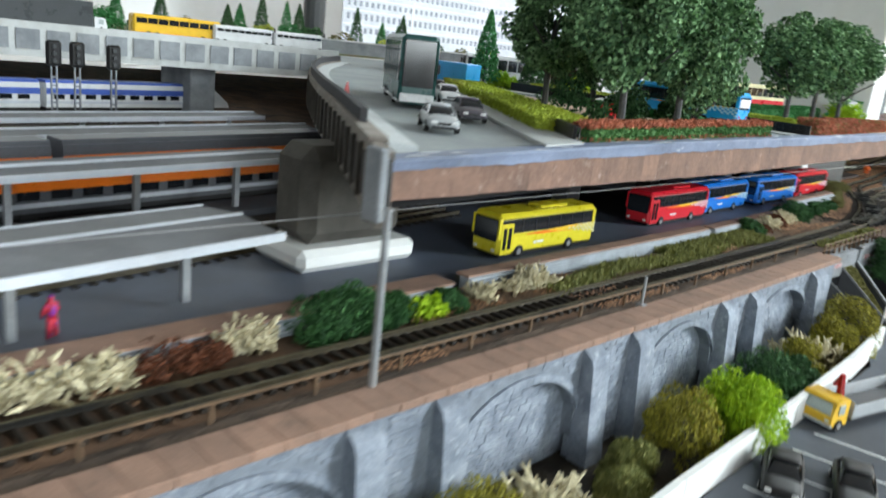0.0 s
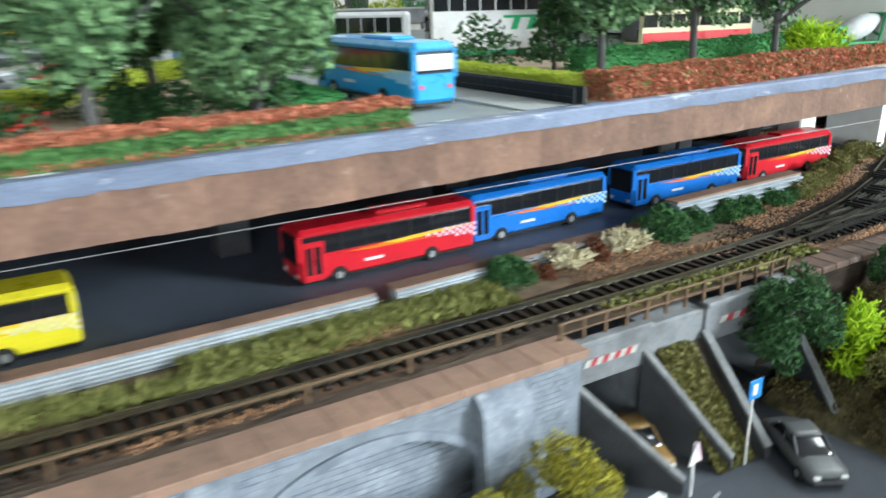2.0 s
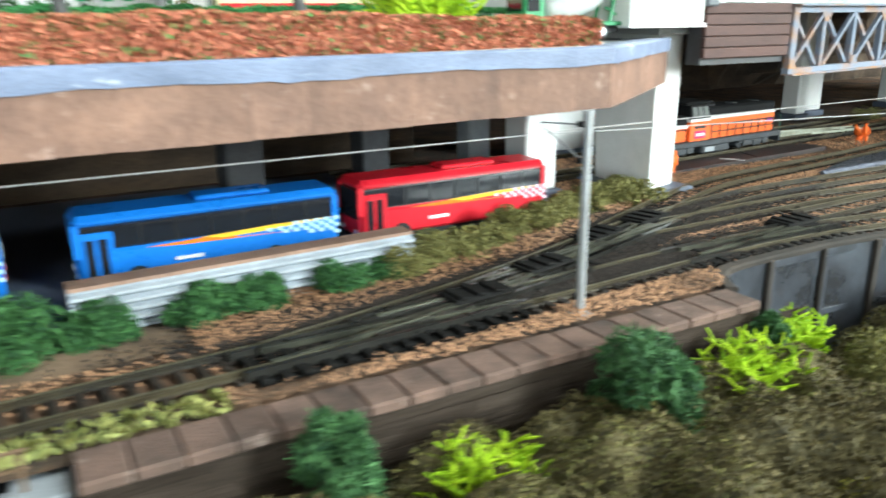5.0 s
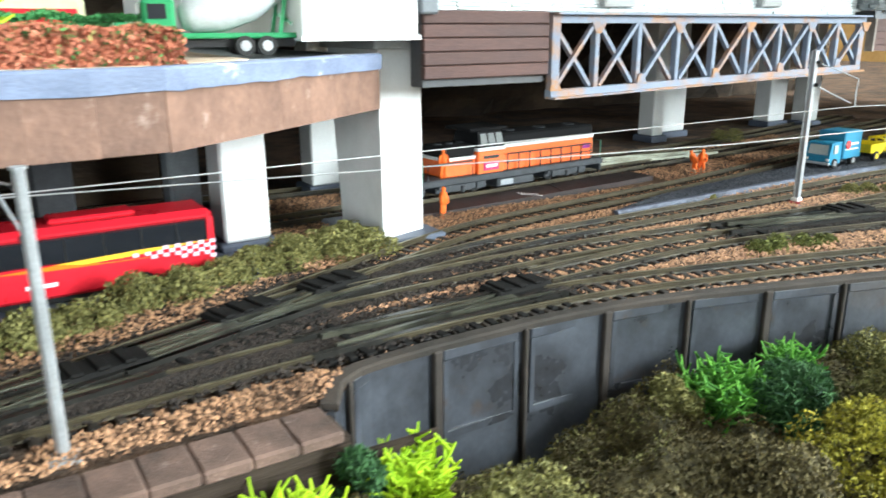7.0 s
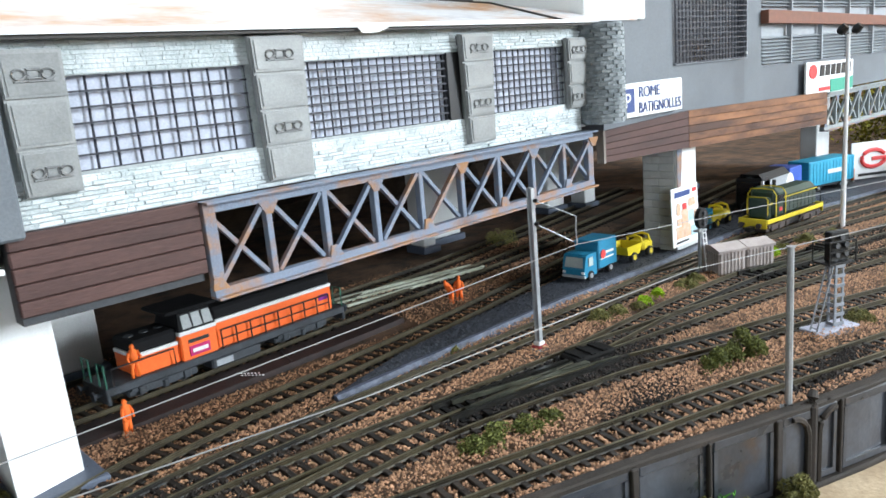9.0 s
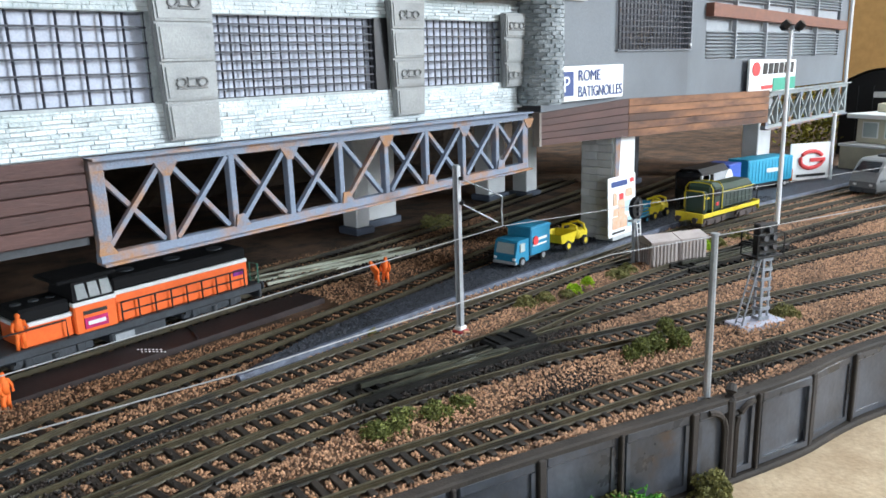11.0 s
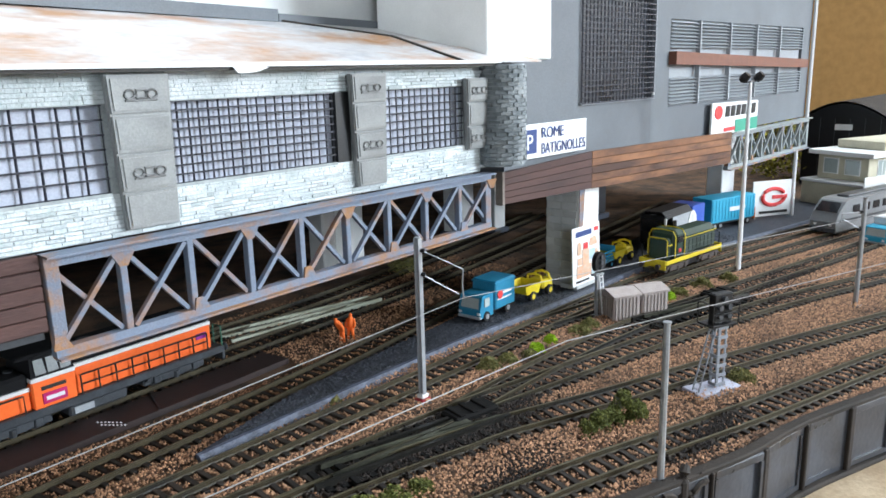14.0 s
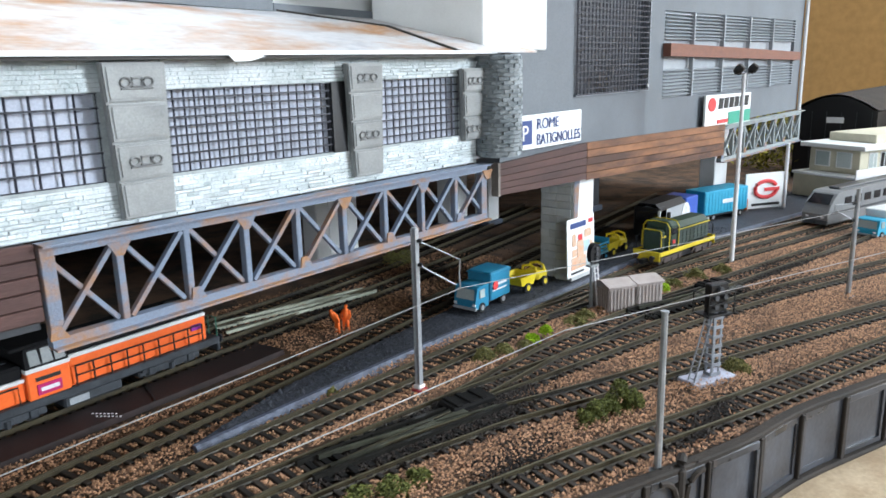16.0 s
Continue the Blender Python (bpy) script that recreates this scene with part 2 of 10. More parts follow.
class Shape:
    """Collects vertices and faces of one part."""

    def __init__(self):
        self.v, self.f = [], []

    def add(self, vs, fs):
        n = len(self.v)
        self.v.extend(tuple(p) for p in vs)
        self.f.extend(tuple(i + n for i in q) for q in fs)
        return self

    def box(self, x0, x1, y0, y1, z0, z1, bev=0.0):
        if bev <= 0:
            vs = [(x, y, z) for z in (z0, z1) for y in (y0, y1) for x in (x0, x1)]
            return self.add(vs, [(0, 2, 3, 1), (4, 5, 7, 6), (0, 1, 5, 4), (2, 6, 7, 3), (0, 4, 6, 2), (1, 3, 7, 5)])
        c = [(a + b) / 2 for a, b in ((x0, x1), (y0, y1), (z0, z1))]
        h = [(b - a) / 2 for a, b in ((x0, x1), (y0, y1), (z0, z1))]
        bev = min(bev, min(h) * 0.9)
        vs, ix = [], {}
        for sx in (-1, 1):
            for sy in (-1, 1):
                for sz in (-1, 1):
                    for ax in range(3):
                        p = [s * (hh - bev) for s, hh in zip((sx, sy, sz), h)]
                        p[ax] = (sx, sy, sz)[ax] * h[ax]
                        ix[sx, sy, sz, ax] = len(vs)
                        vs.append((p[0] + c[0], p[1] + c[1], p[2] + c[2]))
        fs = []
        for ax in range(3):
            o = [a for a in range(3) if a != ax]
            for s in (-1, 1):
                q = []
                for a, b in ((-1, -1), (1, -1), (1, 1), (-1, 1)):
                    k = [0, 0, 0]
                    k[ax], k[o[0]], k[o[1]] = s, a, b
                    q.append(ix[k[0], k[1], k[2], ax])
                fs.append(q if (s > 0) != (ax == 1) else q[::-1])
            for a in (-1, 1):
                for b in (-1, 1):
                    q = []
                    for s, w in ((-1, o[0]), (1, o[0]), (1, o[1]), (-1, o[1])):
                        k = [0, 0, 0]
                        k[ax], k[o[0]], k[o[1]] = s, a, b
                        q.append(ix[k[0], k[1], k[2], w])
                    fs.append(q)
        for sx in (-1, 1):
            for sy in (-1, 1):
                for sz in (-1, 1):
                    fs.append([ix[sx, sy, sz, 0], ix[sx, sy, sz, 1], ix[sx, sy, sz, 2]])
        return self.add(vs, fs)

    def prism(self, poly, lift):
        """A closed outline of 3D points pushed along the vector lift."""
        n, d = len(poly), Vector(lift)
        vs = [tuple(p) for p in poly] + [tuple(Vector(p) + d) for p in poly]
        fs = [tuple(range(n))[::-1], tuple(range(n, 2 * n))] + [(i, (i + 1) % n, n + (i + 1) % n, n + i) for i in range(n)]
        return self.add(vs, fs)

    def tube(self, pts, r, n=6, caps=True):
        pts = [Vector(p) for p in pts]
        rs = r if isinstance(r, (list, tuple)) else [r] * len(pts)
        vs, fs = [], []
        for i, p in enumerate(pts):
            d = (pts[min(i + 1, len(pts) - 1)] - pts[max(i - 1, 0)]).normalized()
            a = d.orthogonal().normalized() if abs(d.z) > 0.9 else d.cross(Vector((0, 0, 1))).normalized()
            b = d.cross(a)
            for k in range(n):
                w = 2 * math.pi * (k + 0.5) / n
                vs.append(p + rs[i] * (math.cos(w) * a + math.sin(w) * b))
        for i in range(len(pts) - 1):
            for k in range(n):
                fs.append((i * n + k, i * n + (k + 1) % n, (i + 1) * n + (k + 1) % n, (i + 1) * n + k))
        if caps:
            fs += [tuple(range(n))[::-1], tuple(range((len(pts) - 1) * n, len(pts) * n))]
        return self.add(vs, fs)

    def bar(self, a, b, w, h, up=(0, 0, 1)):
        """A square-cut bar from a to b, w across and h along up."""
        a, b = Vector(a), Vector(b)
        d = (b - a).normalized()
        s = d.cross(Vector(up)).normalized() * w / 2
        t = s.cross(d).normalized() * h / 2
        vs = [p + i * s + j * t for p in (a, b) for i, j in ((-1, -1), (1, -1), (1, 1), (-1, 1))]
        return self.add(vs, [(0, 1, 2, 3), (7, 6, 5, 4), (0, 4, 5, 1), (1, 5, 6, 2), (2, 6, 7, 3), (3, 7, 4, 0)])

    def sheet(self, rows):
        """A grid of points as a skin."""
        n = len(rows[0])
        vs = [p for r in rows for p in r]
        fs = [(i * n + k, i * n + k + 1, (i + 1) * n + k + 1, (i + 1) * n + k) for i in range(len(rows) - 1) for k in range(n - 1)]
        return self.add(vs, fs)

    def sweep(self, path, profile):
        """A closed profile of (across, up) carried along a level path; across is to the right of the way."""
        n, vs, fs = len(profile), [], []
        pts = [Vector(p) for p in path]
        for i, p in enumerate(pts):
            d = pts[min(i + 1, len(pts) - 1)] - pts[max(i - 1, 0)]
            s = Vector((d.y, -d.x, 0)).normalized()
            for u, w in profile:
                vs.append((p.x + s.x * u, p.y + s.y * u, p.z + w))
        for i in range(len(pts) - 1):
            for k in range(n):
                fs.append((i * n + k, i * n + (k + 1) % n, (i + 1) * n + (k + 1) % n, (i + 1) * n + k))
        fs += [tuple(range(n)), tuple(range((len(pts) - 1) * n, len(pts) * n))[::-1]]
        return self.add(vs, fs)

    def mesh(self, name, material, smooth=False):
        me = bpy.data.meshes.new(name)
        me.from_pydata(self.v, [], self.f)
        bm = bmesh.new()
        bm.from_mesh(me)
        bmesh.ops.recalc_face_normals(bm, faces=bm.faces)
        bm.to_mesh(me)
        bm.free()
        me.materials.append(material)
        if smooth:
            me.shade_smooth()
        return me


def part(name, shape, material, parent=None, label="", smooth=False):
    me = shape if isinstance(shape, bpy.types.Mesh) else shape.mesh(name, material, smooth)
    ob = new(name, me)
    if parent:
        ob.parent = parent
    if label:
        ob["label"] = label
    return ob


def thing(name, label, category, at=None, group="", kind=""):
    ob = new(name)
    ob.empty_display_size = 0.005
    if at is not None:
        ob.matrix_world = at
    return tagged(ob, label, category, group, kind)


def solid(name, shape, material, label="", category="", kind="", group="", smooth=False):
    return tagged(part(name, shape, material, None, "", smooth), label, category, group, kind)


def curve(points, step=0.01):
    """A smooth line through plan points (Catmull-Rom)."""
    p = [Vector(q) for q in points]
    p = [2 * p[0] - p[1]] + p + [2 * p[-1] - p[-2]]
    out = []
    for i in range(1, len(p) - 2):
        n = max(1, int((p[i + 1] - p[i]).length / step))
        for k in range(n):
            t = k / n
            out.append(0.5 * ((2 * p[i]) + (p[i + 1] - p[i - 1]) * t + (2 * p[i - 1] - 5 * p[i] + 4 * p[i + 1] - p[i + 2]) * t * t + (3 * p[i] - p[i - 1] - 3 * p[i + 1] + p[i + 2]) * t ** 3))
    out.append(p[-2])
    return out


def along(line, gap):
    """Places and headings at even gaps on a line of vectors."""
    out, rest = [], gap / 2
    for a, b in zip(line, line[1:]):
        d = b - a
        length = d.length
        while rest <= length:
            q = a + d * (rest / length)
            out.append((q, math.atan2(d.y, d.x)))
            rest += gap
        rest -= length
    return out


# ---- the room ----
def room():
    s = Shape().box(-3.0, 2.0, -3.1, 1.75, -0.95, -0.9)
    solid("floor", s, FLOORM, "brown room floor under the layout table", "floor", "structure")
    # Ceiling and side walls are unseen; their grey is set to limit bounce.
    solid("ceiling", Shape().box(-3.0, 2.0, -3.1, 1.75, 1.6, 1.65), SIDEWALL, "plain pale grey room ceiling", "ceiling", "structure")
    solid("wall_north", Shape().box(-3.0, 2.0, 1.65, 1.75, -0.9, 1.6), ROOM, "plain white room wall behind the layout", "wall", "structure")
    solid("wall_east", Shape().box(1.9, 2.0, -3.0, 1.65, -0.9, 1.6), OCHRE, "ochre painted room wall beyond the layout", "wall", "structure")
    solid("wall_west", Shape().box(-3.0, -2.9, -3.0, 1.65, -0.9, 1.6), SIDEWALL, "plain pale grey room wall", "wall", "structure")
    solid("wall_south", Shape().box(-2.9, 1.9, -3.1, -3.0, -0.9, 1.6), SIDEWALL, "plain pale grey solid room wall behind the added lamps", "wall", "structure")


room()

# ---- ground ----
# front edge of the upper level, from west to east
EDGE = [(-1.3, -0.052), (-0.75, -0.052), (-0.467, -0.054), (-0.36, -0.055), (-0.2165, -0.054), (-0.206, -0.0425), (-0.168, -0.0410), (-0.141, -0.0430), (-0.118, -0.0478), (-0.095, -0.0545), (-0.048, -0.0692),
        (-0.006, -0.0845), (0.016, -0.0922), (0.035, -0.098), (0.064, -0.104), (0.107, -0.119), (0.2, -0.152), (0.32, -0.20), (0.5, -0.28)]


def ground():
    s = Shape()
    rows = []
    for x, y in EDGE:
        rows.append([(x, y + (1.0 - y) * k / 24, 0.0) for k in range(25)])
    rows.append([(1.3, -0.55 + 1.55 * k / 24, 0.0) for k in range(25)])
    s.sheet(rows)
    solid("ground", s, BALLAST, "brown ballast-covered yard ground", "ground", "structure")
    low = Shape()
    low.sheet([[(-1.5 + 2.9 * i / 40, -0.7 + 0.75 * k / 16, -0.04 + 0.0012 * noise.noise((i * 0.7, k * 0.7, 0)) ) for k in range(17)] for i in range(41)])
    solid("lower_ground", low, SOIL, "dark earth at the foot of the retaining walls", "ground", "structure")
    solid("sand_verge", Shape().sheet([[(-0.046 + 0.946 * i / 12, -0.5 + 0.44 * k / 8, -0.023 + 0.001 * noise.noise((i * 1.3, k * 1.1, 4))) for k in range(9)] for i in range(13)]), SAND, "pale sandy verge below the grey wall", "ground", "structure")
    solid("table", Shape().box(-1.5, 1.4, -0.72, 1.05, -0.12, -0.05), WHITE, "board table carrying the model railway", "table", "structure")
    solid("parking_road", Shape().prism([(-1.3, -0.40, -0.0385), (-0.38, -0.40, -0.0385), (-0.36, -0.09, -0.0385), (-0.46, -0.088, -0.0385), (-0.50, -0.102, -0.0385), (-1.3, -0.125, -0.0385)], (0, 0, 0.0012)), ROADLOW, "dark grey lower road and parking area", "road", "structure")


ground()


# ---- stone courses ----
def courses(parent, x0, x1, z0, z1, y, w, h, material, inside=lambda x, z: True, proud=0.0006, near=None, name="stone", gap=0.0002, uneven=0.0, limit=300, ragged=0.0):
    """Running-bond stones on a wall that faces -y; those in the stretch near become parts, the rest one mesh."""
    rng = random.Random(int(abs(x0 * 1e4)) + int(abs(z1 * 1e5)))
    shared, rest, count = [], Shape(), 0
    for k in range(6):
        ww = w * (1 + uneven * (k - 2.5) / 2.5)
        s = Shape().box(-ww / 2 + gap, ww / 2 - gap, -proud * (0.6 + 0.15 * k), proud, -h / 2 + gap * 0.9, h / 2 - gap * 0.9, min(0.0002, gap * 1.5))
        shared.append(s)
    meshes = [s.mesh(name, material) for s in shared]
    z, row = z0 + h / 2, 0
    while z < z1:
        x = x0 + (w / 2 if row % 2 else 0) + rng.uniform(-0.2, 0.2) * w
        last = 3
        while x < x1:
            k = rng.randrange(6)
            x += uneven * w * ((k - 2.5) + (last - 2.5)) / 5.0
            last = k
            if inside(x, z) and inside(x - w * 0.4, z) and inside(x + w * 0.4, z):
                if near and near[0] < x < near[1] and count < limit:
                    ob = part(name, meshes[k], None, parent)
                    ob.location = (x, y, z)
                    ob.rotation_euler = (rng.uniform(-0.05, 0.05), rng.uniform(-0.02, 0.02) * (ragged > 0), rng.uniform(-0.04, 0.04))
                    ob.scale = (1, 1 + 2.2 * ragged * rng.random(), 1 + ragged * rng.uniform(-1.0, 0.3))
                    count += 1
                else:
                    q = shared[k]
                    rest.add([(a + x, b + y, c + z) for a, b, c in q.v], q.f)
            x += w
        z += h
        row += 1
    if rest.v:
        tagged(part(name + "_masonry", rest, material, parent), kind="stuff")


# ---- arched retaining wall ----
BUTTS = [-0.9665, -0.9395, -0.8730, -0.8455, -0.7800, -0.7520, -0.6867, -0.6590, -0.5928, -0.5660, -0.4938]
ARCHES = [(-0.9065, 0.029), (-0.8128, 0.029), (-0.7195, 0.029), (-0.626, 0.029), (-0.530, 0.0315)]
WALLY = -0.0665


def arch_top(x):
    for cx, r in ARCHES:
        if abs(x - cx) < r:
            return -0.027 + 0.0205 * math.sqrt(max(0, 1 - ((x - cx) / r) ** 2))
    return -1


def arched_wall():
    w = thing("retaining_wall", "blue-grey stone arched retaining wall with buttresses beside the track", "retaining wall", kind="structure")
    s = Shape()
    xs = sorted(set([-1.1 + 0.003 * i for i in range(212)] + [c + sg * r for c, r in ARCHES for sg in (-1, 1)] + [-0.467]))
    for a, b in zip(xs, xs[1:]):
        m = (a + b) / 2
        za, zb = (max(arch_top(a), arch_top(m) - 0.01), max(arch_top(b), arch_top(m) - 0.01)) if arch_top(m) > -0.5 else (-0.05, -0.05)
        s.add([(a, WALLY, za), (b, WALLY, zb), (b, WALLY, 0.0), (a, WALLY, 0.0), (a, WALLY + 0.0045, za), (b, WALLY + 0.0045, zb)],
              [(0, 1, 2, 3), (0, 4, 5, 1)])
    s.box(-1.1, -0.467, WALLY + 0.0045, -0.0535, -0.05, 0.0)
    part("wall_core", s, MORTAR, w)
    for cx, r in ARCHES:
        v = Shape()
        n = 30
        for i in range(n):
            a0, a1 = math.pi * (i + 0.02) / n, math.pi * (i + 0.98) / n
            q = []
            for a in (a0, a1):
                q.append((cx + (r + 0.0002) * math.cos(a), -0.027 + 0.0207 * math.sin(a)))
                q.append((cx + (r + 0.0024) * math.cos(a), -0.027 + 0.0230 * math.sin(a)))
            poly = [(q[0][0], WALLY - 0.0009, q[0][1]), (q[1][0], WALLY - 0.0009, q[1][1]), (q[3][0], WALLY - 0.0009, q[3][1]), (q[2][0], WALLY - 0.0009, q[2][1])]
            v.prism(poly, (0, 0.004, 0))
        for sg in (-1, 1):
            v.box(cx + sg * (r + 0.0017) - 0.0017, cx + sg * (r + 0.0017) + 0.0017, WALLY - 0.0012, WALLY + 0.003, -0.05, -0.027, 0.0003)
        part("arch_ring", v, STONE, w)
    for bx in BUTTS:
        b = Shape()
        wd = 0.0046 if bx != BUTTS[-1] else 0.0075
        prof = [(bx - wd, WALLY, -0.05), (bx - wd, WALLY - 0.0085, -0.05), (bx - wd, WALLY - 0.0045, -0.006), (bx - wd, WALLY - 0.0035, -0.0035), (bx - wd, WALLY, -0.0008)]
        b.prism(prof, (2 * wd, 0, 0))
        part("buttress", b, STONE, w)

    def inside(x, z):
        at = max(arch_top(x - 0.003), arch_top(x), arch_top(x + 0.003))
        return (at < -0.5 or z > at + 0.0042) and all(abs(x - q) > 0.006 for q in BUTTS) and x < -0.47 and not any(abs(x - c) < r + 0.005 and z < -0.026 for c, r in ARCHES)

    courses(w, -1.0, -0.469, -0.045, -0.0008, WALLY, 0.0046, 0.0016, STONE, inside, 0.00025, (-0.72, -0.52), gap=0.00006, uneven=0.2)
    courses(w, -1.0, -0.469, -0.045, -0.004, WALLY + 0.0045, 0.0046, 0.0016, STONE, lambda x, z: arch_top(x) > -0.5 and z < arch_top(x) - 0.001, 0.0003, gap=0.00008, uneven=0.3)
    # coping in single stones
    m = [Shape().box(-0.00399, 0.00399, -0.0058, 0.0058, -0.0012, 0.0012 + 0.00003 * k, 0.0002).mesh("capstone", CAP) for k in range(3)]
    rng = random.Random(3)
    for i in range(79):
        o = part("capstone", m[rng.randrange(3)], None, w)
        o.location = (-1.094 + 0.0080 * i, -0.0628 + rng.uniform(-0.00008, 0.00008), 0.0012)
        o.rotation_euler = (rng.uniform(-0.003, 0.003), rng.uniform(-0.0015, 0.0015), rng.uniform(-0.002, 0.002))
    rows = [[(-1.1 + 0.633 * i / 120, -0.0590 + 0.0095 * k / 6, 0.0004 + 0.0012 * math.sin(math.pi * (k + 0.6) / 7.2) * (1 + 0.7 * noise.noise((i * 0.45, k * 0.6, 8)))) for k in range(7)] for i in range(121)]
    solid("track_shoulder", Shape().sheet(rows), mat("shoulder_dirt", (0.115, 0.082, 0.060), 0.95, dark=(0.045, 0.032, 0.024), scale=70, fine=900, bump=0.9), "brown dirt shoulder between the track and the capped wall", "ground", "structure")
    h = thing("handrail", "thin weathered handrail on short posts beside the track", "handrail")
    part("top_rail", Shape().tube([(-1.06, -0.0520, 0.0062), (-0.475, -0.0525, 0.0062)], 0.00036, 5), HANDRAIL, h)
    for i in range(22):
        x = -1.055 + 0.0272 * i
        part("rail_post", Shape().box(x - 0.0004, x + 0.0004, -0.0525, -0.0517, 0.0, 0.0064), HANDRAIL, h)
    p = thing("marker_post", "short pale metal post standing on the wall coping", "post", pose(-0.643, -0.0570, 0.0006))
    part("foot", Shape().box(-0.0016, 0.0016, -0.0016, 0.0016, 0, 0.0022, 0.0003), CONC, p)
    part("post", Shape().tube([(0, 0, 0.002), (0, 0, 0.0125)], 0.0006, 6), POLE, p)


HANDRAIL = mat("brown_handrail", (0.17, 0.105, 0.06), 0.7, var=0.4, scale=200)

arched_wall()


# ---- road bridge with striped girders, wing walls ----
COPE = mat("wing_wall_coping", (0.20, 0.205, 0.215), 0.85, dark=(0.12, 0.125, 0.13), scale=90, bump=0.3)

HAZRED = mat("faded_hazard_red", (0.42, 0.045, 0.06), 0.6, var=0.4, scale=150)
HAZWHITE = mat("dull_hazard_white", (0.50, 0.49, 0.47), 0.7, var=0.3, scale=150)


def underpass():
    b = thing("bridge", "pale grey rail bridge with red and white hazard stripes", "bridge", kind="structure")
    for x0, x1 in ((-0.4685, -0.437), (-0.4135, -0.374)):
        g = part("girder", Shape().box(x0, x1, -0.0625, -0.0595, -0.0125, 0.0005, 0.0004).box(x0, x1, -0.0632, -0.0595, -0.0008, 0.0010, 0.0003), BRIDGE, b)
        n = 9
        for i in range(n):
            a = x0 + 0.006 + (x1 - x0 - 0.012) * i / n
            w = (x1 - x0 - 0.012) / n
            part("stripe", Shape().prism([(a, -0.0628, -0.0070), (a + w, -0.0628, -0.0070), (a + w + 0.0010, -0.0628, -0.0049), (a + 0.0010, -0.0628, -0.0049)], (0, 0.0003, 0)), HAZRED if i % 2 else HAZWHITE, g)
    part("abutment", Shape().box(-0.4375, -0.413, -0.0615, 0.0, -0.042, -0.001, 0.0005), BRIDGE, b)
    part("abutment", Shape().box(-0.474, -0.4675, -0.0615, 0.0, -0.042, -0.001, 0.0005), CONC, b)
    part("abutment", Shape().box(-0.3755, -0.366, -0.0615, 0.0, -0.042, -0.001, 0.0005), CONC, b)
    # Dark sheet closes the underpass; its shade is in the colour.
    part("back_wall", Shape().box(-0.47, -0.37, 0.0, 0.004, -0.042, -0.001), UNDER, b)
    part("road", Shape().box(-0.47, -0.37, -0.10, 0.0, -0.0395, -0.0374), ROADLOW, b)
    rail = part("handrail", Shape().tube([(-0.47, -0.0605, 0.0072), (-0.372, -0.0600, 0.0072)], 0.00035).tube([(-0.47, -0.0605, 0.0042), (-0.372, -0.0600, 0.0042)], 0.0003), HANDRAIL, b)
    for i in range(13):
        x = -0.469 + 0.008 * i
        part("rail_post", Shape().box(x - 0.0004, x + 0.0004, -0.0608, -0.0600, 0.0008, 0.0074), HANDRAIL, rail)
    # wing walls fall from the bridge to the road
    for (xa, ya), (xb, yb) in (((-0.4685, -0.0625), (-0.4480, -0.0880)), ((-0.4385, -0.0620), (-0.4285, -0.0880)), ((-0.4130, -0.0620), (-0.4155, -0.0900)), ((-0.3740, -0.0620), (-0.3830, -0.0900))):
        w = thing("wing_wall", "sloping grey concrete wing wall beside the underpass road", "retaining wall", kind="structure", group="wing walls of the underpass")
        d = Vector((xb - xa, yb - ya, 0))
        s = Vector((d.y, -d.x, 0)).normalized() * 0.0011
        a, e = Vector((xa, ya, 0)), Vector((xb, yb, 0))
        sh = Shape().prism([a - s + Vector((0, 0, -0.042)), e - s + Vector((0, 0, -0.042)), e - s + Vector((0, 0, -0.034)), a - s + Vector((0, 0, -0.0085))], 2 * s)
        # Body in the shade-darkened colour; only the coping keeps a lighter grey.
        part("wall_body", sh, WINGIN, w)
        for i in range(8):
            t0, t1 = i / 8 + 0.001, (i + 1) / 8 - 0.001
            p, q = a + d * t0, a + d * t1
            p.z, q.z = -0.0080 - 0.0255 * t0, -0.0080 - 0.0255 * t1
            part("coping_stone", Shape().bar(p, q, 0.0027, 0.0010), COPE, w)


underpass()


def brown_wall():
    w = thing("brown_retaining_wall", "dark brown retaining wall with grey-brown cap slabs", "retaining wall", kind="structure")
    part("wall_core", Shape().box(-0.3665, -0.2165, -0.0625, -0.0535, -0.05, -0.0006), BROWNWALL, w)
    courses(w, -0.366, -0.219, -0.04, -0.001, -0.0625, 0.049, 0.0028, BROWNWALL, proud=0.00010, near=(-0.40, -0.2), name="board", gap=0.00005, limit=160)
    m = [Shape().box(-0.00388, 0.00388, -0.0053, 0.0053, -0.0018, 0.0005 + 0.00004 * k, 0.00045).mesh("capstone", CAP2) for k in range(3)]
    rng = random.Random(14)
    for i in range(19):
        o = part("capstone", m[rng.randrange(3)], None, w)
        o.location = (-0.3625 + 0.0078 * i, -0.0588 + rng.uniform(-0.0002, 0.0002), 0.0010)
        o.rotation_euler = (rng.uniform(-0.012, 0.012), 0, rng.uniform(-0.012, 0.012))


brown_wall()


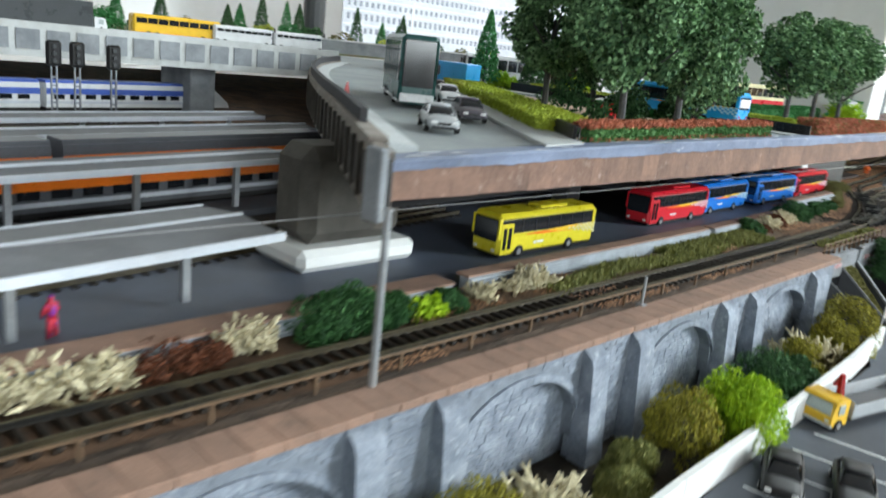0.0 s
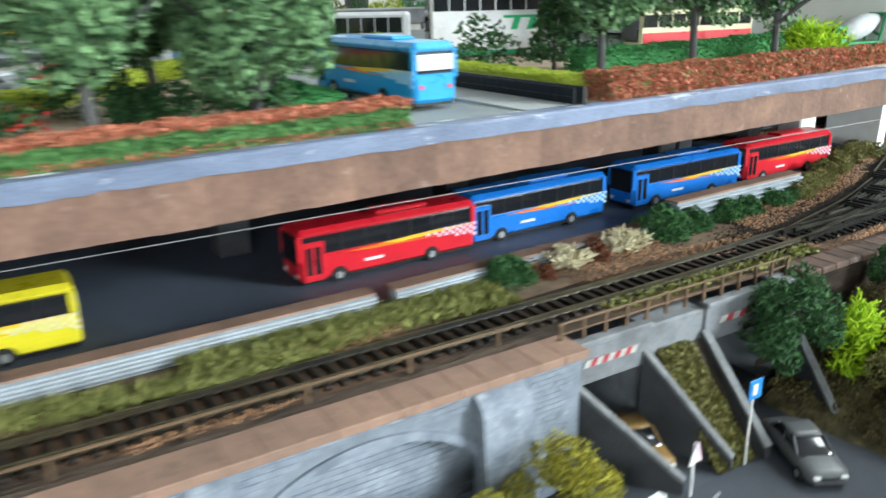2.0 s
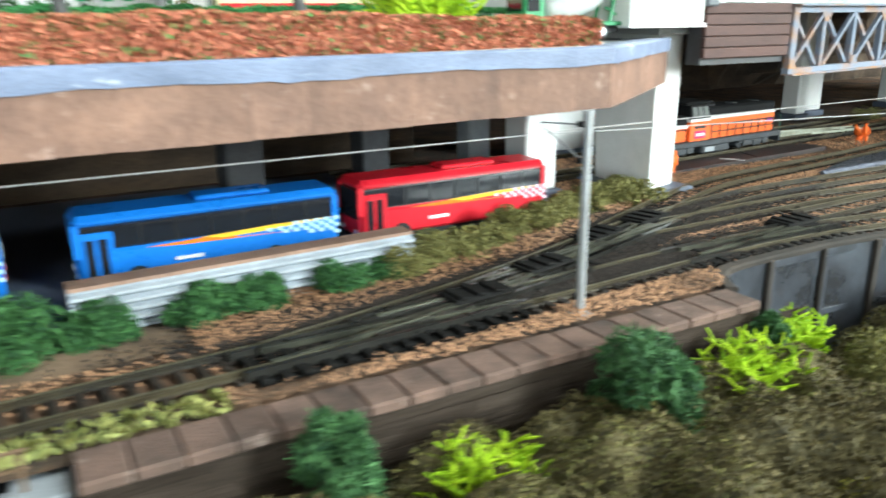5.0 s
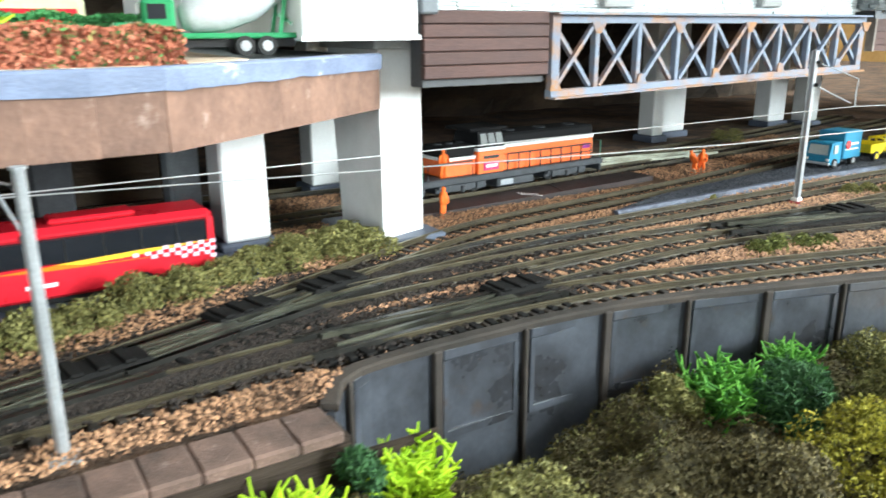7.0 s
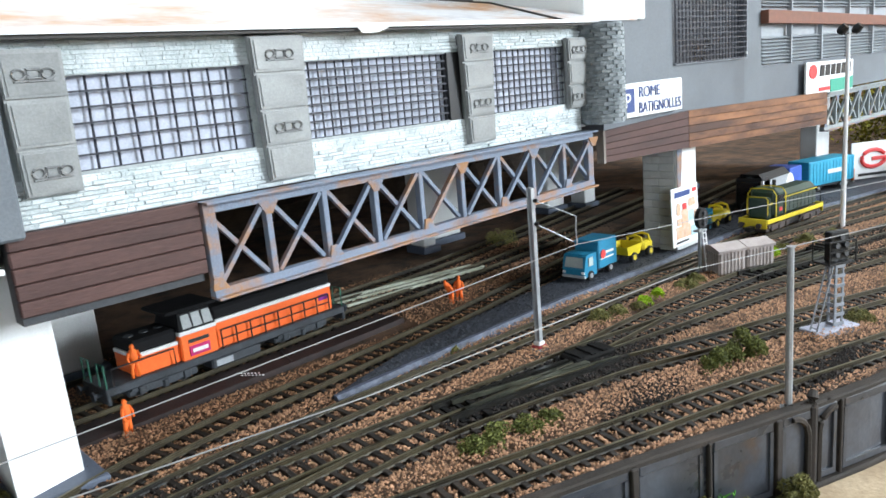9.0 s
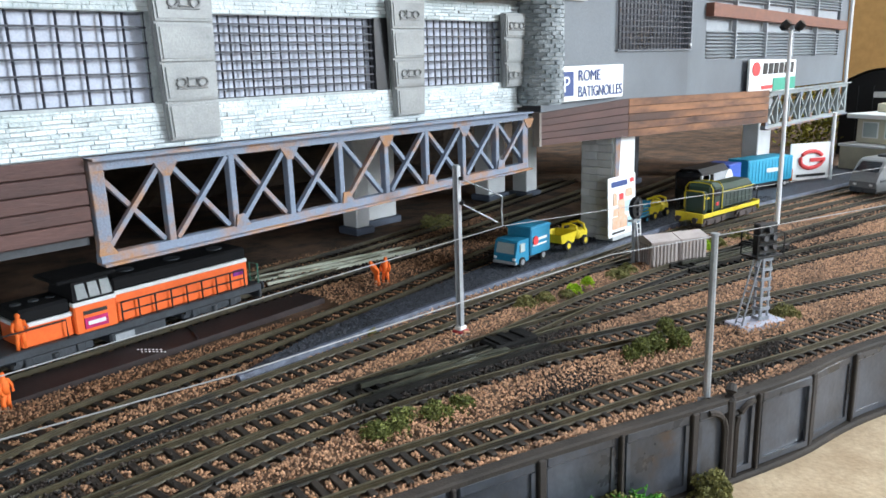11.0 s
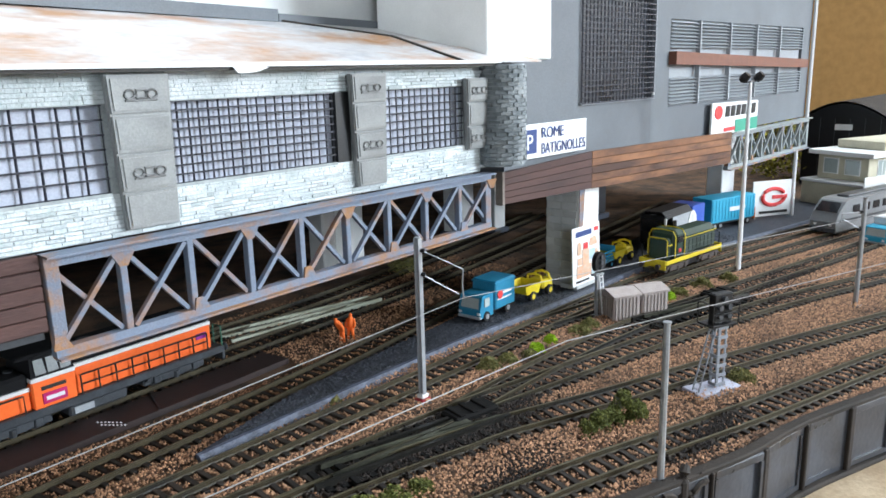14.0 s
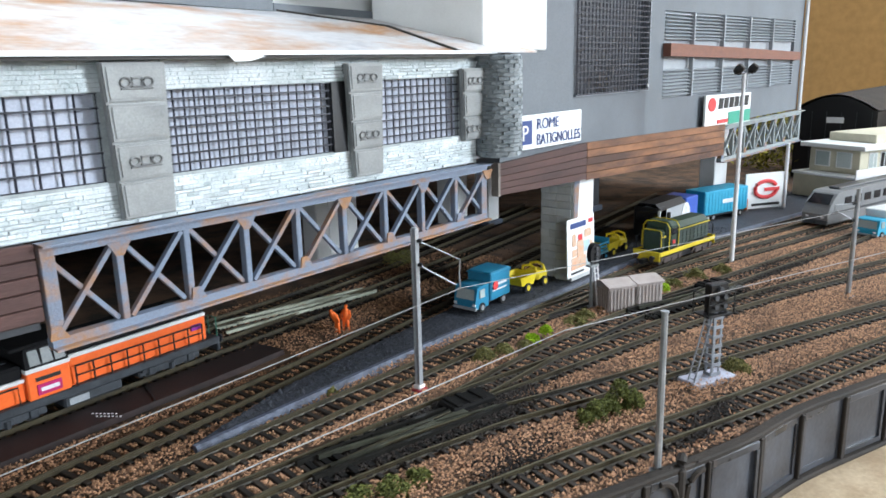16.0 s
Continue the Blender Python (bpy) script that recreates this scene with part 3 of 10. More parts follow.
def panel_wall():
    w = thing("panel_wall", "weathered grey panel retaining wall with dark ribs and coping", "retaining wall", kind="structure")
    line = curve([(x, y, 0) for x, y in EDGE[4:]], 0.004)
    part("wall_skin", Shape().sweep(line, [(0.001, -0.05), (0.001, 0.0005), (-0.002, 0.0005), (-0.002, -0.05)]), PANELGREY, w)
    part("coping", Shape().sweep(line, [(0.0016, 0.0), (0.0016, 0.0012), (0.0012, 0.0016), (-0.0016, 0.0016), (-0.0016, 0.0)]), COPING, w)
    part("plinth", Shape().sweep([p for p in line if p.x > -0.02], [(0.0034, -0.05), (0.0034, -0.0222), (0.0028, -0.0216), (0.0, -0.0216), (0.0, -0.05)]), COPING, w)
    for i, (p, a) in enumerate(along(line, 0.0235)):
        wide = 0.0011 if i % 2 else 0.0006
        s = Shape().box(-wide, wide, -0.0024, -0.0008, -0.045, 0.0005, 0.0003)
        o = part("rib", s, PANELRIB, w)
        o.location, o.rotation_euler = p, (0, 0, a)
        # raised margin round every bay
        f = Shape().box(0.0016, 0.0219, -0.0017, -0.0008, -0.0024, 0.0003, 0.0003).box(0.0016, 0.0028, -0.0017, -0.0008, -0.0195, -0.0024).box(0.0207, 0.0219, -0.0017, -0.0008, -0.0195, -0.0024).box(0.0016, 0.0219, -0.0017, -0.0008, -0.0212, -0.0195)
        o = part("bay_margin", f, PANELGREY, w)
        o.location, o.rotation_euler = p, (0, 0, a)

    e = part("end_post", Shape().tube([(JOINT[0], JOINT[1], -0.05), (JOINT[0], JOINT[1], 0.0008), (JOINT[0] + 0.0006, JOINT[1], 0.0030), (JOINT[0] + 0.0022, JOINT[1] + 0.0004, 0.0042)], [0.0017, 0.0017, 0.0016, 0.0012], 10), PANELRIB, w, "dark rounded end post between the wall sections")
    # rounded section ends on both sides of the joint
    for way in (-1, 1):
        pts = []
        for k in range(8):
            u = way * (0.0020 + 0.0062 * (1 - math.sin(math.pi / 2 * k / 7)))
            pts.append((JOINT[0] + 0.94 * u - 0.0005, JOINT[1] - 0.34 * u - 0.0010, -0.0008 - 0.0062 * (1 - math.cos(math.pi / 2 * k / 7))))
        pts.append((pts[-1][0], pts[-1][1], -0.0225))
        part("end_trim", Shape().tube(pts, 0.0009, 6), COPING, w, "brown rounded end trim")


JOINT = (0.0065, -0.0898)
panel_wall()


# ---- deck over the bus road ----
def dz(x):
    return 0.057 + 0.0015 * min(1.0, max(0.0, (x + 0.766) / 0.16))


def low(x):
    """Underside of the fascia along the deck."""
    return 0.0438 + 0.0035 * min(1.0, max(0.0, (-0.56 - x) / 0.2))


FRONT = [(-0.766, -0.051), (-0.60, -0.0410), (-0.42, -0.0315), (-0.2325, -0.023)]
# bowed west edge of the deck, from the front corner to the far bridge
WEST = [(p.x, p.y) for p in curve([(-0.766, -0.051, 0), (-0.708, 0.044, 0), (-0.658, 0.128, 0), (-0.594, 0.226, 0), (-0.515, 0.328, 0), (-0.4263, 0.4216, 0)], 0.0158)]
DECK = FRONT + [(-0.1636, 0.026), (-0.15, 0.30), (-0.25, 0.62), (-0.42, 0.62)] + WEST[:0:-1]


DECKKERB = mat("pale_deck_kerb", (0.52, 0.55, 0.56), 0.8, var=0.2, scale=60)


def deck():
    d = thing("deck", "grey road deck with a rusty brown fascia over the bus road", "road deck", kind="structure")
    top = [(x, y, dz(x)) for x, y in DECK]
    part("roadway", Shape().add(top, [tuple(range(len(top)))]), ROADTOP, d)
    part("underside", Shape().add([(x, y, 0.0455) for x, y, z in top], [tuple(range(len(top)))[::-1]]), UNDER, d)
    edge = [Vector((x, y, dz(x))) for x, y in FRONT + [(-0.1636, 0.026), (-0.16, 0.10)]]
    for a, b in zip(edge, edge[1:]):
        n = max(1, int((b - a).length / 0.0115))
        for i in range(n):
            p, q = a + (b - a) * (i / n), a + (b - a) * ((i + 1) / n)
            up = Vector((0, 0, 1))
            out = Vector(((b - a).y, -(b - a).x, 0)).normalized()
            k = 0.0001 * math.sin(7 * p.x * 100)
            poly = [Vector((p.x, p.y, low(p.x) - k)), Vector((q.x, q.y, low(q.x) - k)), q - up * 0.0006, p - up * 0.0006]
            part("fascia_panel", Shape().prism([v + out * 0.0003 for v in (poly[0] + (b - a).normalized() * 0.00002, poly[1] - (b - a).normalized() * 0.00002, poly[2] - (b - a).normalized() * 0.00002, poly[3] + (b - a).normalized() * 0.00002)], -out * 0.004), FASCIA, d)
    # painted lip along the edge
    lip = Shape()
    line = curve([(x, y, dz(x)) for x, y in FRONT], 0.004) + curve([(-0.2325, -0.023, dz(0)), (-0.1636, 0.026, dz(0))], 0.004)[1:]
    rows = []
    for i, p in enumerate(line):
        q = line[min(i + 1, len(line) - 1)] - line[max(i - 1, 0)]
        out = Vector((q.y, -q.x, 0)).normalized()
        wob = 0.0006 * noise.noise((p.x * 120, 0, 0))
        inn = 0.0075 + 0.0016 * noise.noise((p.x * 60, 3, 0))
        rows.append([p + out * (0.0010 + 0.3 * wob) - Vector((0, 0, p.z - 0.0549 + 0.0005 * noise.noise((p.x * 30, 5, 0)) + 0.0007 * noise.noise((p.x * 420, 7, 0)))), p + out * (0.0013 + wob) + Vector((0, 0, 0.0002)), p + out * 0.0005 + Vector((0, 0, 0.0007)), p - out * inn + Vector((0, 0, 0.0005))])
    lip.sheet(rows)
    part("edge_lip", lip, DECKEDGE, d, "blue-grey painted edge strip with chips")
    rng = random.Random(8)
    chips = Shape()
    for i in range(46):
        p = line[rng.randrange(len(line))]
        r = rng.uniform(0.0006, 0.003)
        c = Vector((p.x, p.y + rng.uniform(-0.0005, 0.006), p.z + 0.0008))
        chips.add([c + Vector((r * 2.2 * math.cos(k), 0.35 * r * math.sin(k), 0)) * rng.uniform(0.6, 1.2) for k in range(6)], [(0, 1, 2, 3, 4, 5)])
    tagged(part("paint_chip", chips, CHIP, d, "bare white chips along the edge"), kind="stuff")
    for x0, x1, dy in ((-0.395, -0.372, 0.0062), (-0.262, -0.236, 0.0055), (-0.455, -0.428, 0.0035), (-0.71, -0.688, 0.0055)):
        crack = Shape()
        k = 8
        crack.sheet([[(x0 + (x1 - x0) * i / k, float(np.interp(x0 + (x1 - x0) * i / k, [q[0] for q in FRONT], [q[1] for q in FRONT])) + dy + 0.0006 * math.sin(3.1 * i) + j * 0.0011 * math.sin(math.pi * (i + 0.3) / (k + 0.6)), dz(x0) + 0.0011) for j in (0, 1)] for i in range(k + 1)])
        part("crack", crack, UNDER, d, "dark crack in the painted edge")
    # west parapet beam with panels, ribs, a black upstand and a pale kerb
    beam = new("parapet_beam", Shape().sweep([(x, y, 0.0) for x, y in WEST], [(0.0018, 0.0405), (0.0018, 0.0595), (-0.0018, 0.0595), (-0.0018, 0.0405)]).mesh("parapet_beam", FASCIALT))
    beam.parent, beam["label"] = d, "grey-brown panelled parapet beam"
    for (xa, ya), (xb, yb) in zip(WEST, WEST[1:]):
        a, b = Vector((xa, ya, 0.0)), Vector((xb, yb, 0.0))
        u = (b - a).normalized()
        c = a + Vector((-u.y, u.x, 0)) * 0.0019
        up = Vector((0, 0, 0.0497))
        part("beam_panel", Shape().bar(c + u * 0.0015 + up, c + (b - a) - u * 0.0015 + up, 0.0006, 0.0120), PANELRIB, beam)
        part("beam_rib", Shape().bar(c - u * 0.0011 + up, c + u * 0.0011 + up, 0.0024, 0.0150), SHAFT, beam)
    part("beam_cap", Shape().sweep([(x, y, 0.0) for x, y in WEST[1:]], [(0.0026, 0.0596), (0.0026, 0.0608), (-0.0026, 0.0608), (-0.0026, 0.0596)]), FASCIALT, beam)
    x0, y0 = WEST[0]
    part("end_post", Shape().box(x0 - 0.0036, x0 - 0.0008, y0 - 0.0020, y0 + 0.0042, 0.0425, 0.0605, 0.0005), CONC, d, "pale concrete end post")
    part("end_joint", Shape().box(x0 - 0.0009, x0 + 0.0006, y0 - 0.0016, y0 + 0.004, 0.0450, 0.0580), BLACKP, d)
    part("parapet_wall", Shape().sweep([(x, y, 0.0) for x, y in WEST[3:]], [(0.0012, 0.0608), (0.0012, 0.0650), (-0.0012, 0.0650), (-0.0012, 0.0608)]), UNDER, d)
    part("kerb_strip", Shape().sweep([(x, y, 0.0) for x, y in WEST[1:]], [(0.0105, 0.0570), (0.0105, 0.0592), (0.0028, 0.0596), (0.0028, 0.0570)]), DECKKERB, d, "pale grey kerb strip")



deck()


def far_bridge():
    b = thing("far_bridge", "pale concrete road bridge with panelled sides crossing the station tracks", "bridge", kind="structure")
    a, e = Vector((-0.43, 0.42, 0)), Vector((-0.93, 0.50, 0))
    u = (e - a).normalized()
    n = Vector((u.y, -u.x, 0))
    if n.y > 0:
        n = -n
    part("roadway", Shape().prism([a + Vector((0, 0, 0.061)), e + Vector((0, 0, 0.061)), e - n * 0.1 + Vector((0, 0, 0.061)), a - n * 0.1 + Vector((0, 0, 0.061))], (0, 0, 0.003)), ROADTOP, b)
    part("side_beam", Shape().bar(a + Vector((0, 0, 0.056)), e + Vector((0, 0, 0.056)), 0.005, 0.026), DIRTYWHITE, b)
    for i in range(24):
        c = a + (e - a) * (i / 24 + 0.005) + n * 0.003
        part("side_panel", Shape().bar(c + Vector((0, 0, 0.056)), c + u * 0.016 + Vector((0, 0, 0.056)), 0.001, 0.015), CONC, b)
    for k in (0.25, 0.6, 0.9):
        c = a + (e - a) * k - n * 0.05
        part("pier", Shape().box(c.x - 0.012, c.x + 0.012, c.y - 0.03, c.y + 0.03, 0, 0.045, 0.001), CONC, b)


far_bridge()

# ---- bus road, kerbs, station side ----


KERBFACE = mat("pale_corrugated_kerb", (0.46, 0.51, 0.57), 0.7, dark=(0.27, 0.30, 0.33), scale=60, bump=0.25)


def bus_road():
    solid("bus_road", Shape().prism([(-1.3, -0.012, 0.0004), (-0.70, -0.006, 0.0004), (-0.45, -0.004, 0.0004), (-0.36, 0.004, 0.0004), (-0.205, 0.012, 0.0004), (-0.17, 0.14, 0.0004), (-0.62, 0.14, 0.0004), (-0.66, 0.06, 0.0004), (-1.3, 0.045, 0.0004)], (0, 0, 0.0006)), BUSROAD, "dark blue-grey bus road under the deck", "road", "structure")
    solid("wall_under_deck", Shape().box(-0.62, -0.20, 0.15, 0.156, 0, 0.046), ROCK, "dark brown wall far under the deck", "wall", "structure")
    for x0, y0, x1, y1, zt in ((-1.20, -0.0165, -0.70, -0.0125, 0.0068), (-0.690, -0.0115, -0.5, -0.0090, 0.0068), (-0.493, -0.0085, -0.375, -0.0035, 0.0062), (-0.362, -0.0005, -0.2775, 0.0035, 0.0116)):
        k = thing("kerb_wall", "corrugated grey kerb wall with a flat pinkish top beside the bus road", "kerb", kind="structure", group="kerb walls of the bus road")
        prof = [(0.0015, 0.0)]
        for i in range(5):
            z = zt * (i + 0.5) / 5.5
            prof += [(0.0034, z - 0.0004), (0.0034, z + 0.0002), (0.0018, z + 0.0007)]
        prof += [(0.0022, zt - 0.0008), (-0.002, zt - 0.0008), (-0.002, 0.0)]
        a, b = (x0, y0, 0), (x1, y1, 0)
        part("corrugated_face", Shape().sweep([a, b], prof), KERBFACE, k)
        wide = 0.0045 if x0 > -1.0 else 0.0075
        part("kerb_top", Shape().bar((x0, y0 + 0.001, zt - 0.0004), (x1, y1 + 0.001, zt - 0.0004), wide * 1.4, 0.0009), CAP, k)


bus_road()


PIERWHITE = mat("white_painted_pier", (0.80, 0.81, 0.81), 0.7, dark=(0.68, 0.69, 0.68), scale=40, bump=0.2)


def piers():
    p = thing("deck_pier", "grey concrete deck pier on a white plinth", "pier", pose(-0.7065, 0.0425, 0.001))
    part("plinth", Shape().box(-0.028, 0.028, -0.016, 0.016, 0, 0.0085, 0.0025), WHITE, p)
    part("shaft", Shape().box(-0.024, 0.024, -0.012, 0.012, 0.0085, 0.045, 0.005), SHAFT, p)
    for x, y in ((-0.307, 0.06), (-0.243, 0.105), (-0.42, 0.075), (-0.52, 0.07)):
        q = thing("deck_column", "square column under the road deck, darkened for shade", "column", pose(x, y, 0.001), group="columns under the deck")
        # Columns take the same shade-dark colour as the deck's underside.
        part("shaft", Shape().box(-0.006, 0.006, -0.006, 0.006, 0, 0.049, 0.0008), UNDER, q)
    for x, y, w, m in ((-0.195, 0.062, 0.0072, PIERWHITE), (-0.2065, 0.085, 0.005, CONC)):
        q = thing("white_column", "pale concrete column with a dark foot under the deck end", "column", pose(x, y, 0.0), group="pale columns")
        part("foot", Shape().box(-w - 0.002, w + 0.002, -w - 0.002, w + 0.002, 0, 0.003, 0.0006), BUSROAD, q)
        part("shaft", Shape().box(-w, w, -w, w, 0.003, 0.044, 0.0008), m, q)
        part("head", Shape().box(-w - 0.004, w + 0.004, -w - 0.002, w + 0.002, 0.044, 0.049, 0.0006), CONC, q)
    q = thing("big_pier", "large white painted pier carrying the building corner", "pier", pose(-0.1505, 0.052, 0.0))
    part("foot", Shape().box(-0.0135, 0.0135, -0.0195, 0.0195, 0, 0.0025, 0.0005), BUSROAD, q)
    part("cap", Shape().box(-0.0112, 0.0112, -0.0200, 0.0190, 0.0600, 0.0626, 0.0004), DIRTYWHITE, q)
    part("shaft", Shape().add([(-0.0078, -0.0165, 0), (0.0096, -0.0110, 0), (0.0105, 0.0150, 0), (-0.0070, 0.0150, 0), (-0.0095, -0.0185, 0.0625), (0.0082, -0.013, 0.0625), (0.010, 0.016, 0.0625), (-0.010, 0.016, 0.0625)],
                              [(0, 1, 5, 4), (1, 2, 6, 5), (2, 3, 7, 6), (3, 0, 4, 7), (4, 5, 6, 7), (3, 2, 1, 0)]), PIERWHITE, q)


piers()


# ---- large building over the tracks ----
FY = 0.0235


def grille(parent, x0, x1, z0, z1, nx, nz, r=0.00035):
    part("backing", Shape().box(x0, x1, FY + 0.0024, FY + 0.0034, z0, z1), BACKPANE, parent)
    g = Shape()
    rng = random.Random(nx)
    for i in range(nx + 1):
        x = x0 + (x1 - x0) * i / nx
        g.tube([(x + rng.uniform(-1, 1) * 0.0002, FY + 0.001, z0 - 0.0005), (x + rng.uniform(-1, 1) * 0.0002, FY + 0.001, z1)], r, 4)
    for i in range(nz + 1):
        z = z0 + (z1 - z0) * i / nz
        g.tube([(x0, FY + 0.0004, z), ((x0 + x1) / 2, FY + 0.0004, z + 0.0001), (x1, FY + 0.0004, z)], r, 4)
    part("grille", g, MESHW, parent, "dark woven wire grille")


def moulded_panel(x0, x1, z0, z1, inset, blocks):
    """A leaning moulded slab, prouder at its head than at its foot; its west edge draws in by inset towards the foot."""
    p = thing("pilaster", "grey moulded plastic pilaster with raised block pattern on the stone front", "pilaster", group="pilasters of the building")

    def face(z, proud):
        """West edge, east edge and front plane of the slab at height z."""
        k = (z1 - z) / (z1 - z0)
        return x0 + inset * k, x1, FY - 0.0038 + 0.0018 * k - proud

    def slab(za, zb, margin, proud, deep):
        vs = []
        for z in (za, zb):
            a, b, y = face(z, proud)
            vs += [(a + margin, y, z), (b - margin, y, z), (b - margin, y + deep, z), (a + margin, y + deep, z)]
        return Shape().add(vs, [(0, 1, 2, 3), (4, 5, 6, 7), (0, 1, 5, 4), (1, 2, 6, 5), (2, 3, 7, 6), (3, 0, 4, 7)])

    part("backing", slab(z0, z1, 0.0, 0.0, 0.0016), PILLAR, p)
    part("core", slab(z0 + 0.0004, z1 - 0.0004, 0.0012, -0.0016, 0.0026), PILDARK, p)
    h = (z1 - z0) / blocks
    for i in range(blocks):
        a, b = z0 + h * i + 0.00035, z0 + h * (i + 1) - 0.00035
        k = part("block", slab(a, b, 0.0003, 0.0007, 0.0008), PILLAR, p)
        part("block_field", slab(a + 0.0007, b - 0.0007, 0.0010, 0.0010, 0.0004), PILLAR, k)
        if (blocks - i) % 2:
            m = (a + b) / 2
            xa, xb, y = face(m, 0.0012)
            c = (xa + xb) / 2
            s = Shape()
            for dx in (-0.0030, 0.0030):
                s.tube([(c + dx + 0.0013 * math.cos(t), y, m + 0.0011 * math.sin(t)) for t in [q * math.pi / 6 for q in range(13)]], 0.00035, 5)
            s.tube([(c - 0.0013, y, m - 0.0010), (c - 0.0013, y, m + 0.0010), (c + 0.0013, y, m + 0.0010), (c + 0.0013, y, m - 0.0010), (c - 0.0013, y, m - 0.0010)], 0.00042, 5)
            s.tube([(c - 0.0042, y + 0.0001, m - 0.0015), (c + 0.0042, y + 0.0001, m - 0.0015)], 0.0003, 5)
            part("relief", s, PILDARK, k, "sooty raised rings")
    return p


def stone_hall():
    b = thing("hall", "pale stone hall with grille windows above the tracks", "building")
    part("wall", Shape().box(-0.150, 0.062, FY, FY + 0.010, 0.0705, 0.0818).box(-0.150, 0.062, FY, FY + 0.010, 0.1040, 0.1130).box(-0.150, -0.1335, FY, FY + 0.01, 0.0818, 0.104).box(-0.0865, -0.069, FY, FY + 0.01, 0.0818, 0.104).box(-0.0092, 0.0075, FY, FY + 0.01, 0.0818, 0.104).box(0.052, 0.062, FY, FY + 0.01, 0.0818, 0.104), PALEMORTAR, b)
    part("dark_gap", Shape().box(-0.0117, -0.0060, FY - 0.0006, FY + 0.0040, 0.0818, 0.1042), BLACKP, b)
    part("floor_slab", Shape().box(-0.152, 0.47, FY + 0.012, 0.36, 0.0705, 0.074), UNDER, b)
    for x0, x1, nx, nz in ((-0.1335, -0.0865, 9, 6), (-0.069, -0.0118, 18, 9), (0.0075, 0.052, 14, 8)):
        w = part("window_sill", Shape().box(x0, x1, FY - 0.0004, FY + 0.001, 0.0812, 0.0820), PALEMORTAR, b)
        grille(w, x0, x1, 0.082, 0.104, nx, nz)
    courses(b, -0.150, 0.061, 0.0707, 0.0817, FY, 0.0050, 0.0011, PALESTONE, proud=0.0003, near=(-0.15, 0.06), gap=0.00005, uneven=0.6, ragged=0.35)
    courses(b, -0.150, 0.061, 0.1042, 0.1129, FY, 0.0050, 0.0011, PALESTONE, proud=0.0003, near=(-0.02, 0.06), gap=0.00005, uneven=0.6, ragged=0.35, limit=60)
    # hipped metal roof
    r = part("roof", Shape().add([(-0.20, 0.0175, 0.1136), (0.044, 0.0170, 0.1130), (0.041, 0.050, 0.1232), (0.0145, 0.085, 0.1302), (-0.20, 0.085, 0.1345)], [(0, 1, 2, 3, 4)]), ROOFM, b, "pale metal roof with rust stains")
    part("gutter", Shape().bar((-0.2, 0.0188, 0.1126), (0.064, 0.0180, 0.1119), 0.0018, 0.0012), ROOFRIM, r)
    part("eave_rim", Shape().bar((-0.2, 0.0173, 0.1135), (0.0665, 0.0165, 0.1128), 0.0012, 0.0012), STRIPEW, r)
    part("hip_sheet", Shape().prism([(0.046, 0.0164, 0.1127), (0.0905, 0.0140, 0.1124), (0.098, 0.085, 0.1272), (0.016, 0.085, 0.1296), (0.043, 0.050, 0.1226)], (0, 0, 0.0007)), ROOFM, r, "second roof sheet lapped under the first")
    part("hip_flashing", Shape().bar((0.0450, 0.0168, 0.1132), (0.0420, 0.050, 0.1234), 0.0016, 0.0008).bar((0.0420, 0.050, 0.1234), (0.0155, 0.085, 0.1305), 0.0016, 0.0008), ROOFRIM, r)
    part("ridge_beam", Shape().bar((-0.19, 0.0860, 0.1375), (0.0135, 0.0860, 0.1322), 0.006, 0.0046), GREYWALL, r)
    part("ridge_beam", Shape().bar((0.0145, 0.0868, 0.1312), (0.1000, 0.0868, 0.1288), 0.006, 0.0036), GREYWALL, r)
    part("torn_flashing", Shape().add([(-0.054, 0.0166, 0.1137), (-0.044, 0.0165, 0.1135), (-0.041, 0.0163, 0.1121), (-0.046, 0.0161, 0.1109), (-0.051, 0.0161, 0.1108)], [(0, 1, 2, 3, 4)]), STRIPEW, r)
    part("back_block", Shape().box(-0.155, 0.08, 0.095, 0.36, 0.0745, 0.22), WHITE, b)
    part("white_gable", Shape().box(0.066, 0.1105, FY - 0.001, FY + 0.06, 0.1135, 0.22, 0.0005), WHITE, b)
    for a in ((-0.1475, -0.1337, 0.0778, 0.1100, 0.0014, 3), (-0.0868, -0.0700, 0.0722, 0.1112, 0.0024, 4), (-0.0078, 0.0078, 0.0730, 0.1098, 0.0030, 4), (0.0496, 0.0625, 0.0800, 0.1070, 0.0026, 3)):
        moulded_panel(*a)
    c = thing("stone_column", "dark grey stone corner column", "column")
    part("shaft", Shape().tube([(0.0715, 0.020, 0.0725), (0.0715, 0.020, 0.1118)], 0.0093, 10), DARKSTONE, c)
    s = Shape()
    rng = random.Random(5)
    for j in range(24):
        for k in range(14):
            a = 2 * math.pi * (k + 0.5 * (j % 2) + rng.uniform(-0.14, 0.14)) / 14
            x, y = 0.0715 + 0.0088 * math.cos(a), 0.020 + 0.0088 * math.sin(a)
            if y > 0.024:
                continue
            w = rng.uniform(0.0018, 0.0024)
            d, n = Vector((-math.sin(a), math.cos(a), 0)), Vector((math.cos(a), math.sin(a), 0))
            p = Vector((x, y, 0.0733 + 0.00159 * j + 0.0008))
            g = rng.uniform(0.0001, 0.0004)
            s.bar(p - d * w + n * g, p + d * w + n * g, 0.0014, rng.uniform(0.0011, 0.0015))
    part("stone_facing", s, DARKSTONE, c)
